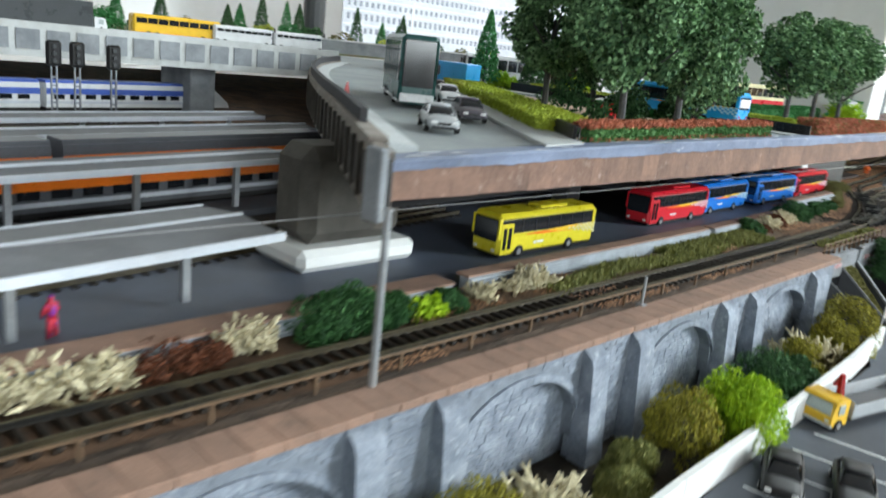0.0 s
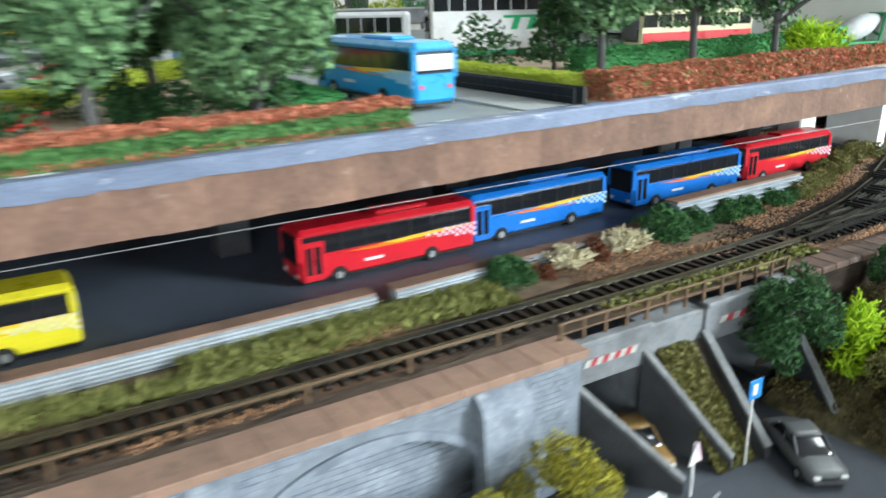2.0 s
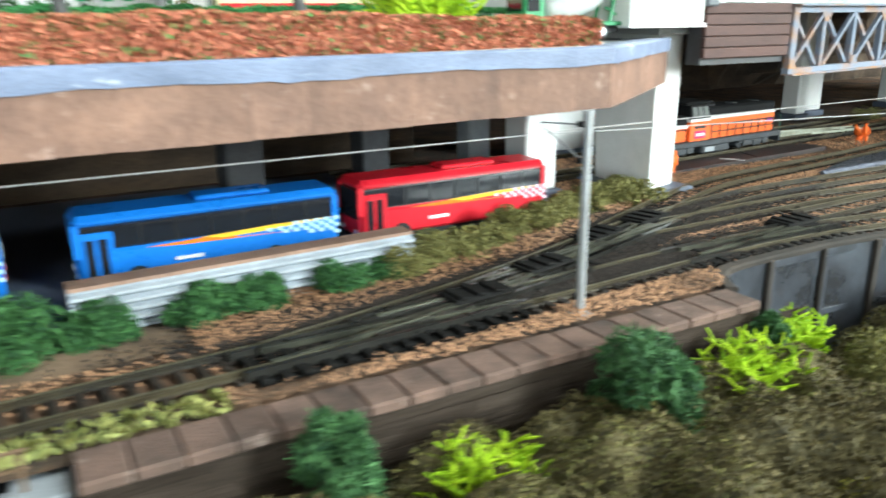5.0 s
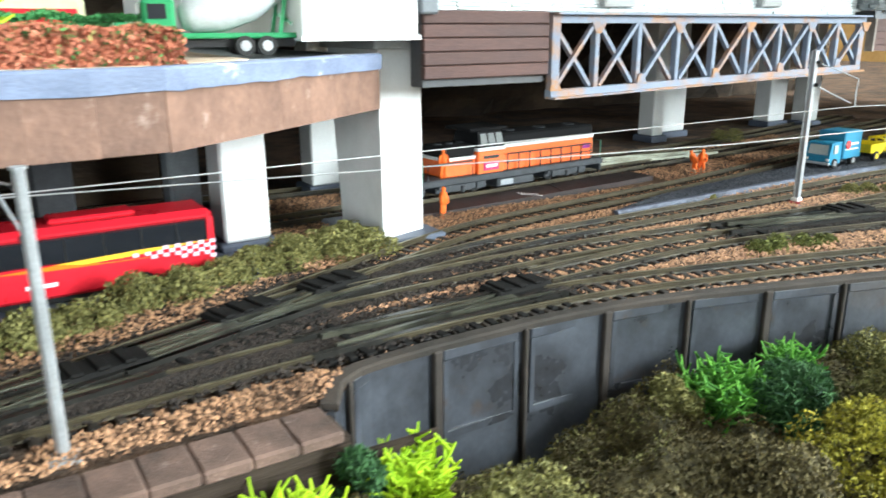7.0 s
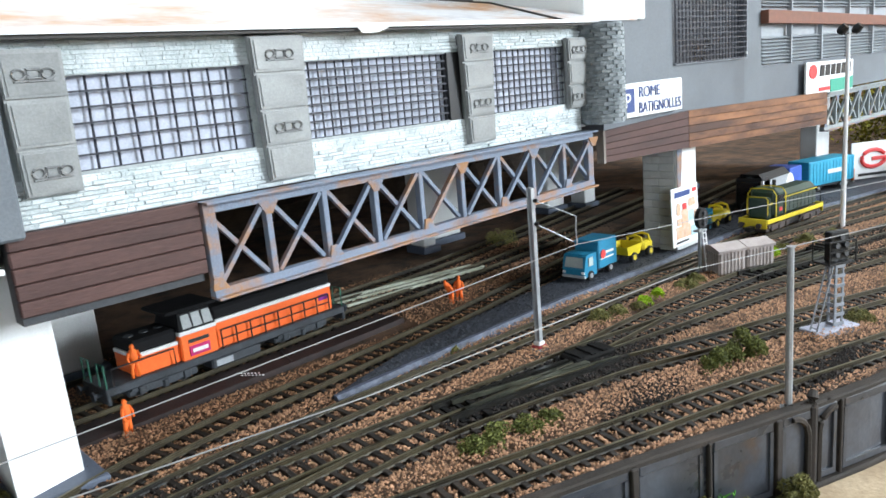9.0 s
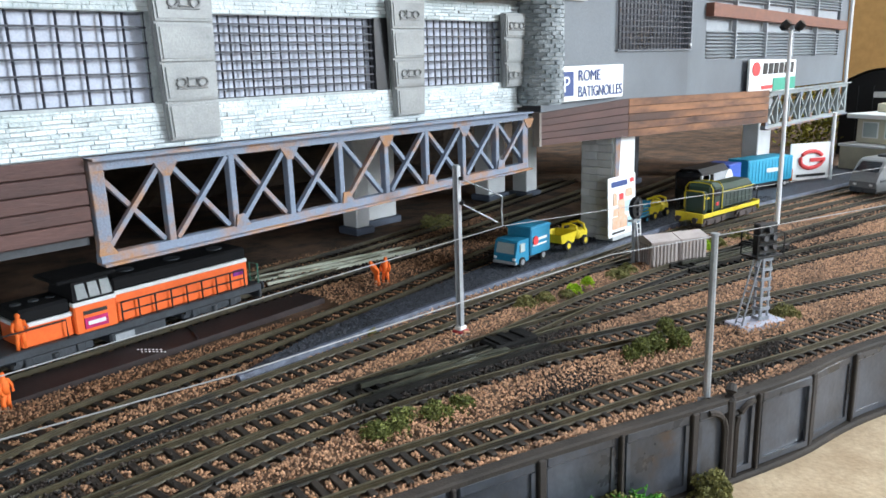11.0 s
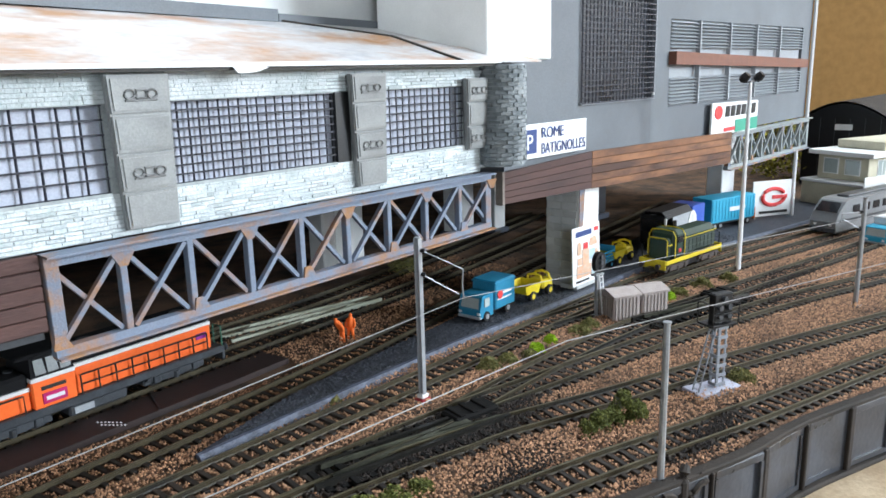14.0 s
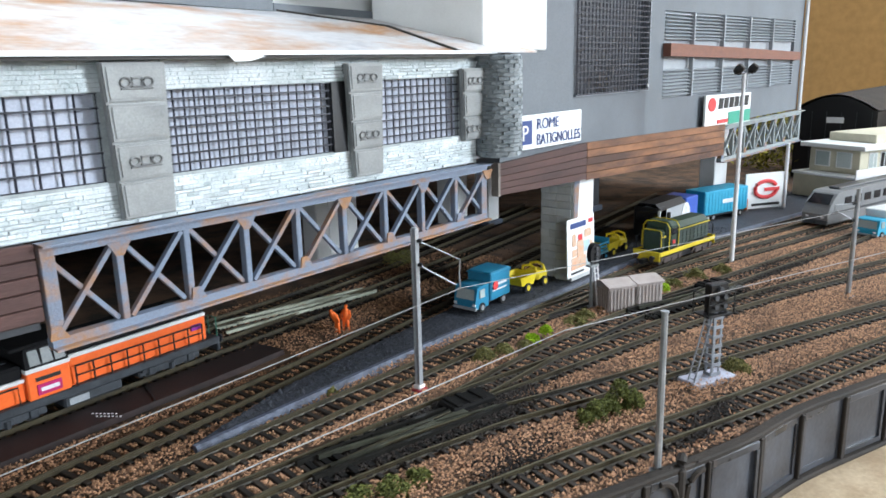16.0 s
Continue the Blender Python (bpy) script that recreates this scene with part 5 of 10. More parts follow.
def ballast():
    """Loose stones between the sleepers, joined."""
    rng = np.random.default_rng(4)
    n = 500000
    xs, ys = rng.uniform(-0.34, 0.42, n), rng.uniform(-0.16, 0.13, n)
    keep = ys > np.interp(xs, [p[0] for p in EDGE], [p[1] for p in EDGE]) + 0.0022
    keep &= ~((ys > 0.056) & (ys < 0.0775) & (xs < -0.006) & (xs > -0.15)) & ~((xs > 0.16) & (ys > 0.03)) & ~((xs < -0.19) & (ys > 0.02))
    keep &= (ys < 0.06) | (rng.uniform(size=n) < 0.5)
    x2, y2 = rng.uniform(-0.95, -0.34, 30000), rng.uniform(-0.052, -0.012, 30000)
    patchy = np.array([noise.noise((a * 22, b * 40, 0.5)) > 0.12 for a, b in zip(x2, y2)])
    p = np.concatenate([np.stack([xs[keep], ys[keep]], 1), np.stack([x2[patchy], y2[patchy]], 1)])
    # heaped between the tracks and in the bays between sleepers, swept clear of rails and turnouts
    away, bay = np.full(len(p), 1.0), np.zeros(len(p))
    for line in LINES.values():
        lx, ly = np.array([q.x for q in line]), np.array([q.y for q in line])
        run = np.concatenate([[0], np.cumsum(np.hypot(np.diff(lx), np.diff(ly)))])
        lean = np.cos(np.arctan(np.interp(p[:, 0], lx, np.gradient(ly, lx))))
        d = np.abs(p[:, 1] - np.interp(p[:, 0], lx, ly)) * lean + 1.0 * ((p[:, 0] < lx[0]) | (p[:, 0] > lx[-1]))
        phase = (np.interp(p[:, 0], lx, run) + (p[:, 1] - np.interp(p[:, 0], lx, ly)) * np.sqrt(1 - lean ** 2) * np.sign(np.interp(p[:, 0], lx, np.gradient(ly, lx)))) % 0.0044 - 0.0022
        nearer = d < away
        bay = np.where(nearer, np.abs(phase), bay)
        away = np.minimum(away, d)
    heap = np.interp(away, [0.0, 0.003, 0.0042, 0.0066, 0.0085, 0.0115, 0.02], [0.0013, 0.0009, 0.0003, 0.0003, 0.0011, 0.0019, 0.0021])
    ok = (away > 0.0082) | (bay > 0.00135)
    ok &= (np.abs(away - 0.0051) > 0.0007)
    for tx, ty, ta in TURNOUTS:
        c, q = math.cos(math.radians(ta)), math.sin(math.radians(ta))
        u, w = (p[:, 0] - tx) * c + (p[:, 1] - ty) * q, -(p[:, 0] - tx) * q + (p[:, 1] - ty) * c
        ok &= (np.abs(u) > 0.036) | (np.abs(w) > 0.0125) | (rng.uniform(size=len(p)) < 0.06)
    p, heap = p[ok], heap[ok]
    base = np.array([(1, 0, -0.2), (0, 1, -0.2), (-1, 0, -0.2), (0, -1, -0.2), (0, 0, 1)], float)
    tri = [(0, 1, 4), (1, 2, 4), (2, 3, 4), (3, 0, 4)]
    n = len(p)
    v = base[None] * rng.uniform(0.6, 1.3, (n, 5, 1)) * rng.uniform(0.00024, 0.00052, (n, 1, 1))
    a = rng.uniform(0, 6.28, n)
    c, s = np.cos(a)[:, None], np.sin(a)[:, None]
    x = v[:, :, 0] * c - v[:, :, 1] * s
    y = v[:, :, 0] * s + v[:, :, 1] * c
    z = v[:, :, 2] * 1.1 + heap[:, None] * rng.uniform(0.55, 1.05, (n, 1)) + 0.0001
    V = np.stack([x + p[:, :1], y + p[:, 1:], z], 2).reshape(-1, 3)
    F = (np.array(tri)[None] + 5 * np.arange(n)[:, None, None]).reshape(-1, 3)
    me = bpy.data.meshes.new("ballast")
    me.vertices.add(len(V))
    me.vertices.foreach_set("co", V.ravel())
    me.loops.add(F.size)
    me.loops.foreach_set("vertex_index", F.ravel())
    me.polygons.add(len(F))
    me.polygons.foreach_set("loop_start", np.arange(0, F.size, 3))
    me.update(calc_edges=True)
    me.materials.append(STONES)
    tagged(new("ballast", me), "loose rust-brown ballast stones between the tracks", "ballast", "", "stuff")


ballast()


# ---- planting ----
G_FIBRE = leafy("fresh_green_fibre", (0.075, 0.20, 0.060), (0.014, 0.050, 0.020))
G_DARK = leafy("dark_green_foliage", (0.085, 0.20, 0.070), (0.012, 0.042, 0.018))
G_TREE = leafy("tree_green_leaf", (0.25, 0.43, 0.20), (0.016, 0.058, 0.022))
G_LIME = leafy("lime_fibre", (0.47, 0.66, 0.03), (0.20, 0.36, 0.01))
G_OLIVE = leafy("olive_foam", (0.46, 0.42, 0.05), (0.10, 0.095, 0.016))
G_MOSS = leafy("moss_foam", (0.27, 0.255, 0.085), (0.08, 0.078, 0.028))
G_WEED = leafy("olive_green_weed", (0.20, 0.215, 0.055), (0.05, 0.06, 0.018))
G_BROWN = leafy("brown_foam", (0.165, 0.135, 0.055), (0.035, 0.029, 0.012))
G_CREAM = leafy("cream_lichen", (0.72, 0.66, 0.46), (0.42, 0.37, 0.24))
G_RUST = leafy("rust_brown_lichen", (0.22, 0.075, 0.035), (0.07, 0.03, 0.018))
G_RED = leafy("rust_red_hedge", (0.70, 0.26, 0.155), (0.24, 0.075, 0.045))
G_HEDGE = leafy("hedge_green", (0.14, 0.30, 0.09), (0.035, 0.11, 0.035))
G_LIGHT = leafy("light_green_turf", (0.52, 0.60, 0.075), (0.30, 0.38, 0.045))
G_GRASS = leafy("static_grass", (0.34, 0.34, 0.11), (0.13, 0.15, 0.045))
G_SPRING = leafy("spring_green_fibre", (0.15, 0.40, 0.05), (0.03, 0.12, 0.02))
G_BRIGHT = leafy("bright_green_turf", (0.08, 0.30, 0.10), (0.03, 0.15, 0.04))
BARK = mat("grey_bark", (0.10, 0.10, 0.10), 0.8, var=0.4, scale=300, bump=0.4)
SANDPARK = mat("park_sand", (0.52, 0.41, 0.31), 0.95, dark=(0.38, 0.28, 0.20), scale=80, bump=0.4)


def leaves(pts, size, stretch, rng, up=0.0):
    """Many small folded leaves at the given points, as one mesh."""
    n = len(pts)
    p = np.array(pts)
    d = rng.normal(size=(n, 3))
    d[:, 2] += up
    d /= np.linalg.norm(d, axis=1)[:, None]
    e = np.cross(d, rng.normal(size=(n, 3)))
    e /= np.linalg.norm(e, axis=1)[:, None] + 1e-9
    f = np.cross(d, e)
    s = (size * rng.uniform(0.6, 1.35, n))[:, None]
    a, b = d * s * stretch, e * s * 0.55
    V = np.stack([p - a, p + b - f * s * 0.15, p + a, p - b - f * s * 0.15], 1).reshape(-1, 3)
    k = 4 * np.arange(n)[:, None]
    F = np.concatenate([k + [[0, 1, 2]], k + [[0, 2, 3]]], 0)
    return V, F


def leaf_mesh(name, V, F, material):
    me = bpy.data.meshes.new(name)
    me.from_pydata(np.asarray(V).tolist(), [], np.asarray(F).tolist())
    me.materials.append(material)
    return me


def clump_points(rng, n, r, h, lumps, hollow=0.55):
    """Points on an uneven heap of lumps over a base of radius r and height h."""
    c = rng.normal(size=(lumps, 3))
    c /= np.linalg.norm(c, axis=1)[:, None]
    c[:, 2] = np.abs(c[:, 2])
    c *= np.array([r * 0.62, r * 0.62, h * 0.58])
    c[:, 2] += h * 0.12
    rad = (rng.uniform(0.32, 0.55, lumps) if lumps < 20 else rng.uniform(0.20, 0.40, lumps)) * min(r, h * 1.1)
    q = rng.integers(0, lumps, n)
    d = rng.normal(size=(n, 3))
    d /= np.linalg.norm(d, axis=1)[:, None]
    p = c[q] + d * (rad[q] * rng.uniform(hollow, 1.0, n) ** 0.5)[:, None]
    p[:, 2] = np.abs(p[:, 2])
    return p


SEED = [10]


def bush(x, y, z, r, h, material, label, n=700, size=0.0011, stretch=1.0, up=0.0, lumps=9, category="bush", name="bush"):
    SEED[0] += 1
    rng = np.random.default_rng(SEED[0])
    V, F = leaves(clump_points(rng, n, r, h, lumps), size, stretch, rng, up)
    ob = new(name, leaf_mesh(name, V, F, material))
    ob.location = (x, y, z)
    return tagged(ob, label, category)


def lichen(x, y, z, r, h, material, label, n=70, thick=0.0008):
    """Branching lichen: forked thin twigs with knobs."""
    SEED[0] += 1
    rng = random.Random(SEED[0])
    s = Shape()
    for i in range(n):
        a, e = rng.uniform(0, 6.28), rng.uniform(0.05, 1.3)
        p = Vector((rng.uniform(-1, 1) * r * 0.6, rng.uniform(-1, 1) * r * 0.45, rng.uniform(0, h * (0.35 if n < 200 else 0.6))))
        d = Vector((math.cos(a) * math.cos(e), math.sin(a) * math.cos(e), math.sin(e)))
        pts = [p]
        for k in range(3):
            d = (d + Vector((rng.uniform(-1, 1), rng.uniform(-1, 1), rng.uniform(-0.6, 0.8))) * 0.6).normalized()
            pts.append(pts[-1] + d * min(r, h) * (0.28 if n < 200 else 0.19))
        s.tube(pts, [thick, thick * 0.9, thick * 0.75, thick * 0.45], 4)
        for q in (1, 2):
            s.tube([pts[q], pts[q] + Vector((rng.uniform(-1, 1), rng.uniform(-1, 1), rng.uniform(-0.2, 1))) * min(r, h) * 0.3], [thick * 0.75, thick * 0.4], 4)
    me = s.mesh("lichen_bush", material)
    zmin = min(v.co.z for v in me.vertices)
    ob = new("lichen_bush", me)
    ob.location = (x, y, z - max(zmin, -0.002) * 0.5)
    return tagged(ob, label, "bush")


def hedge(line, wide, high, mats, label, n, size=0.0011, name="hedge"):
    """A clipped hedge along a plan line with its z."""
    SEED[0] += 1
    rng = np.random.default_rng(SEED[0])
    t = thing(name, label, "hedge")
    segs = [(Vector(a), Vector(b)) for a, b in zip(line, line[1:])]
    lens = [(b - a).length for a, b in segs]
    core = Shape()
    for k, (a, b) in enumerate(segs):
        u = (b - a).normalized() * min(0.002, wide * 0.2)
        a, b = a + (u if k == 0 else u * 0), b - (u if k == len(segs) - 1 else u * 0)
        core.bar(a + Vector((0, 0, high * 0.42)), b + Vector((0, 0, high * 0.42)), wide * 0.8, high * 0.8)
    part("hedge_core", core, mats[0][0], t)
    for m, lo, hi, share in mats:
        pts = []
        for i in range(int(n * share)):
            k = rng.choice(len(segs), p=np.array(lens) / sum(lens))
            a, b = segs[k]
            u = (b - a).normalized()
            s = Vector((u.y, -u.x, 0))
            q = a + (b - a) * rng.uniform()
            v, w = rng.uniform(-1, 1), rng.uniform(lo, hi)
            if rng.uniform() < 0.035:
                q = segs[0][0] if rng.uniform() < 0.5 else segs[-1][1]
                q = q + u * rng.uniform(-0.0008, 0.0008)
            elif rng.uniform() < 0.5:
                v = math.copysign(rng.uniform(0.82, 1.05), v)
            else:
                w = hi * rng.uniform(0.9, 1.05)
            q = q + s * (v * wide / 2) + Vector((0, 0, w * high * (1 + 0.12 * noise.noise((q.x * 150, q.y * 150, 0)))))
            pts.append(tuple(q))
        V, F = leaves(pts, size, 1.0, rng)
        tagged(part("leaves", leaf_mesh("leaves", V, F, m), None, t), kind="stuff")
    return t


def tree(x, y, z, trunk, r, h, n, size, seed, material=None, label="round-crowned model tree with grey trunk and clumped green leaves"):
    """Tapered trunk with limbs and a lumpy crown of small leaves."""
    rng = np.random.default_rng(seed)
    rr = random.Random(seed)
    t = thing("tree", label, "tree", pose(x, y, z), group="park trees")
    s = Shape().tube([(0, 0, 0), (0.0003, 0, trunk * 0.5), (0, 0.0003, trunk), (0, 0, trunk + h * 0.5)], [0.0019, 0.0015, 0.0014, 0.0006], 8)
    for i in range(8):
        a = 6.28 * i / 8 + rr.uniform(-0.3, 0.3)
        z0 = trunk + h * rr.uniform(-0.03, 0.3)
        s.tube([(0, 0, z0), (math.cos(a) * r * 0.35, math.sin(a) * r * 0.35, z0 + h * 0.15), (math.cos(a) * r * 0.75, math.sin(a) * r * 0.75, z0 + h * 0.28)], [0.0008, 0.0006, 0.0003], 5)
    part("trunk", s, BARK, t)
    lumps = 46
    c = rng.normal(size=(lumps, 3))
    c /= np.linalg.norm(c, axis=1)[:, None]
    c *= (rng.uniform(0.35, 1, lumps) ** 0.4)[:, None] * np.array([r * 0.78, r * 0.78, h * 0.40])
    rad = rng.uniform(0.22, 0.36, lumps) * r
    q = rng.integers(0, lumps, n)
    d = rng.normal(size=(n, 3))
    d /= np.linalg.norm(d, axis=1)[:, None]
    p = c[q] + d * (rad[q] * rng.uniform(0.75, 1.02, n))[:, None]
    p[:, 2] += trunk + h * 0.47
    V, F = leaves(p, size, 0.8, rng)
    part("crown", leaf_mesh("crown", V, F, material or G_TREE), None, t)
    return t


def conifer(x, y, z, r, h, seed, material):
    rng = np.random.default_rng(seed)
    t = thing("conifer", "slim dark green model conifer", "tree", pose(x, y, z), group="conifers")
    part("trunk", Shape().tube([(0, 0, 0), (0, 0, h * 0.9)], [0.0010, 0.0003], 6), BARK, t)
    k = rng.uniform(0, 1, 1800)
    a = rng.uniform(0, 6.28, 1800)
    w = r * (1 - k) ** 0.8 * rng.uniform(0.6, 1.1, 1800)
    p = np.stack([w * np.cos(a), w * np.sin(a), h * (0.1 + 0.9 * k)], 1)
    V, F = leaves(p, 0.0013, 1.2, rng, -0.3)
    part("crown", leaf_mesh("crown", V, F, material), None, t)


def park():
    solid("park_ground", Shape().prism([(-0.664, -0.032, 0.058), (-0.497, -0.025, 0.058), (-0.497, 0.02, 0.058), (-0.48, 0.24, 0.058), (-0.455, 0.28, 0.058), (-0.60, 0.055, 0.058)], (0, 0, 0.0014)), SANDPARK, "sandy ground of the planted park on the deck", "ground", "structure")
    solid("park_ground_east", Shape().prism([(-0.430, -0.0275, 0.0578), (-0.236, -0.0140, 0.0578), (-0.205, 0.012, 0.0578), (-0.20, 0.09, 0.0578), (-0.43, 0.19, 0.0578)], (0, 0, 0.0012)), SANDPARK, "sandy planted ground behind the red hedge", "ground", "structure")
    hedge([(-0.662, -0.0335, 0.0575), (-0.585, -0.0305, 0.0583), (-0.497, -0.0270, 0.0586)], 0.0085, 0.0075, [(G_HEDGE, 0.1, 0.8, 0.46), (G_RED, 0, 0.3, 0.16), (G_RED, 0.78, 1.0, 0.38)], "low hedge with rust-red and green bands along the deck edge", 20000, 0.0007)
    hedge([(-0.424, -0.0215, 0.0585), (-0.33, -0.0150, 0.0585), (-0.2260, -0.0040, 0.0570)], 0.0125, 0.0086, [(G_RED, 0, 1.0, 0.84), (G_HEDGE, 0, 1.0, 0.08), (G_MOSS, 0.0, 1.0, 0.08)], "dense rust-red hedge along the deck edge", 34000, 0.0007)
    hedge([(-0.650, -0.018, 0.0590), (-0.55, 0.115, 0.0590), (-0.49, 0.195, 0.0590)], 0.024, 0.0050, [(G_LIGHT, 0, 1.0, 1.0)], "broad light green clipped hedge beside the road", 22000, 0.0006)
    hedge([(-0.426, -0.016, 0.059), (-0.428, 0.06, 0.059), (-0.437, 0.17, 0.059)], 0.013, 0.0070, [(G_LIGHT, 0, 1.0, 1.0)], "light green clipped hedge beside the side road", 15000, 0.0006)
    hedge([(-0.385, 0.035, 0.0590), (-0.29, 0.040, 0.0590), (-0.215, 0.052, 0.0590)], 0.012, 0.0102, [(G_BRIGHT, 0, 1.0, 1.0)], "bright green clipped hedge", 16000, 0.0006)
    hedge([(-0.520, -0.012, 0.059), (-0.500, 0.015, 0.059), (-0.499, 0.10, 0.059)], 0.010, 0.0045, [(G_BRIGHT, 0, 1.0, 1.0)], "low bright green hedge beside the blue bus", 2600, 0.0010)
    for i, (x, y, tr, r, h) in enumerate(((-0.6172, -0.0190, 0.0165, 0.0290, 0.062), (-0.5713, -0.0185, 0.0170, 0.0290, 0.064), (-0.5290, -0.0050, 0.0060, 0.0270, 0.066), (-0.598, 0.035, 0.0165, 0.024, 0.052), (-0.545, 0.045, 0.015, 0.024, 0.054))):
        tree(x, y, 0.0593, tr, r, h, 13500, 0.0014, 30 + i)
    for i, (x, y, tr, r, h) in enumerate(((-0.4035, 0.000, 0.0195, 0.0255, 0.054), (-0.3552, 0.002, 0.0195, 0.026, 0.054), (-0.3050, 0.003, 0.0195, 0.0255, 0.054), (-0.30, 0.110, 0.020, 0.025, 0.054))):
        tree(x, y, 0.0588, tr, r, h, 11500, 0.0014, 50 + i)
    conifer(-0.372, 0.064, 0.0588, 0.012, 0.044, 71, G_DARK)
    conifer(-0.455, 0.205, 0.0585, 0.012, 0.055, 72, G_BRIGHT)
    conifer(-0.435, 0.175, 0.0585, 0.010, 0.042, 73, G_DARK)
    bush(-0.402, 0.085, 0.0588, 0.024, 0.021, G_DARK, "dark green shrub in the park", 900, 0.0015)
    bush(-0.352, 0.056, 0.0588, 0.014, 0.013, G_DARK, "dark green shrub in the park", 700, 0.0013)
    bush(-0.415, 0.15, 0.0588, 0.012, 0.014, G_LIME, "lime green fibre bush in the park", 700, 0.0014, 1.6)
    bush(-0.44, 0.20, 0.0588, 0.012, 0.012, G_LIME, "lime green fibre bush in the park", 700, 0.0014, 1.6)
    lichen(-0.2700, 0.0095, 0.0588, 0.0165, 0.0190, G_LIME, "lime green fibre bush behind the red hedge", 230, 0.00055)
    bush(-0.585, 0.012, 0.0595, 0.007, 0.010, G_DARK, "dark shrub with red flowers", 350, 0.0012)
    bush(-0.583, 0.010, 0.0605, 0.007, 0.010, leafy("red_flower", (0.7, 0.03, 0.03), (0.4, 0.02, 0.02)), "red flowers on a park shrub", 26, 0.0011, category="flowers", name="flowers")
    for x, y, r, h in ((-0.555, 0.020, 0.008, 0.012), (-0.535, 0.030, 0.014, 0.017), (-0.565, 0.048, 0.016, 0.020), (-0.515, 0.045, 0.012, 0.018), (-0.520, 0.012, 0.009, 0.014)):
        bush(x, y, 0.0595, r, h, G_DARK, "dark green shrub in the park", 1500, 0.0010, lumps=16)
    for (x, y), n, (dx, dy), h in (((-0.668, -0.036), 20, (0.0042, 0.0058), 0.0048), ((-0.4375, -0.026), 22, (-0.0004, 0.0085), 0.0048), ((-0.4985, -0.028), 5, (0.0003, 0.006), 0.005)):
        f = thing("railing", "small black iron railing beside the pavement", "railing", group="railings")
        z = dz(x) + 0.0006
        a, b = Vector((x, y, z)), Vector((x + dx * n, y + dy * n, z))
        for k in (0.4, 1.0):
            part("rail_bar", Shape().bar(a + Vector((0, 0, h * k)), b + Vector((0, 0, h * k)), 0.0004, 0.0005), BLACKP, f)
        for i in range(n * 2 + 1):
            q = a + (b - a) * (i / (2 * n))
            part("baluster", Shape().box(q.x - 0.0002, q.x + 0.0002, q.y - 0.0002, q.y + 0.0002, q.z, q.z + h), BLACKP, f)
    for a, b in (((-0.4345, -0.0275), (-0.4460, 0.185)), ((-0.6655, -0.0325), (-0.5030, 0.195))):
        solid("planter_wall", Shape().bar((a[0], a[1], dz(a[0]) + 0.0030), (b[0], b[1], dz(a[0]) + 0.0036), 0.0014, 0.0056), BLACKP, "black planter wall beside the clipped hedge", "planter wall", group="planter walls")
    pv = mat("pale_pavement", (0.44, 0.46, 0.46), 0.8, var=0.15, scale=60)
    solid("pavement", Shape().prism([(-0.694, -0.0425, 0.0572), (-0.670, -0.0400, 0.0572), (-0.47, 0.24, 0.0574), (-0.494, 0.24, 0.0574)], (0, 0, 0.0018)), pv, "pale grey pavement beside the main road", "pavement", "structure")
    solid("pavement_side", Shape().prism([(-0.455, -0.027, 0.0574), (-0.4365, -0.0255, 0.0574), (-0.444, 0.20, 0.0574), (-0.462, 0.20, 0.0574)], (0, 0, 0.0016)), pv, "pale grey pavement beside the side road", "pavement", "structure")


park()


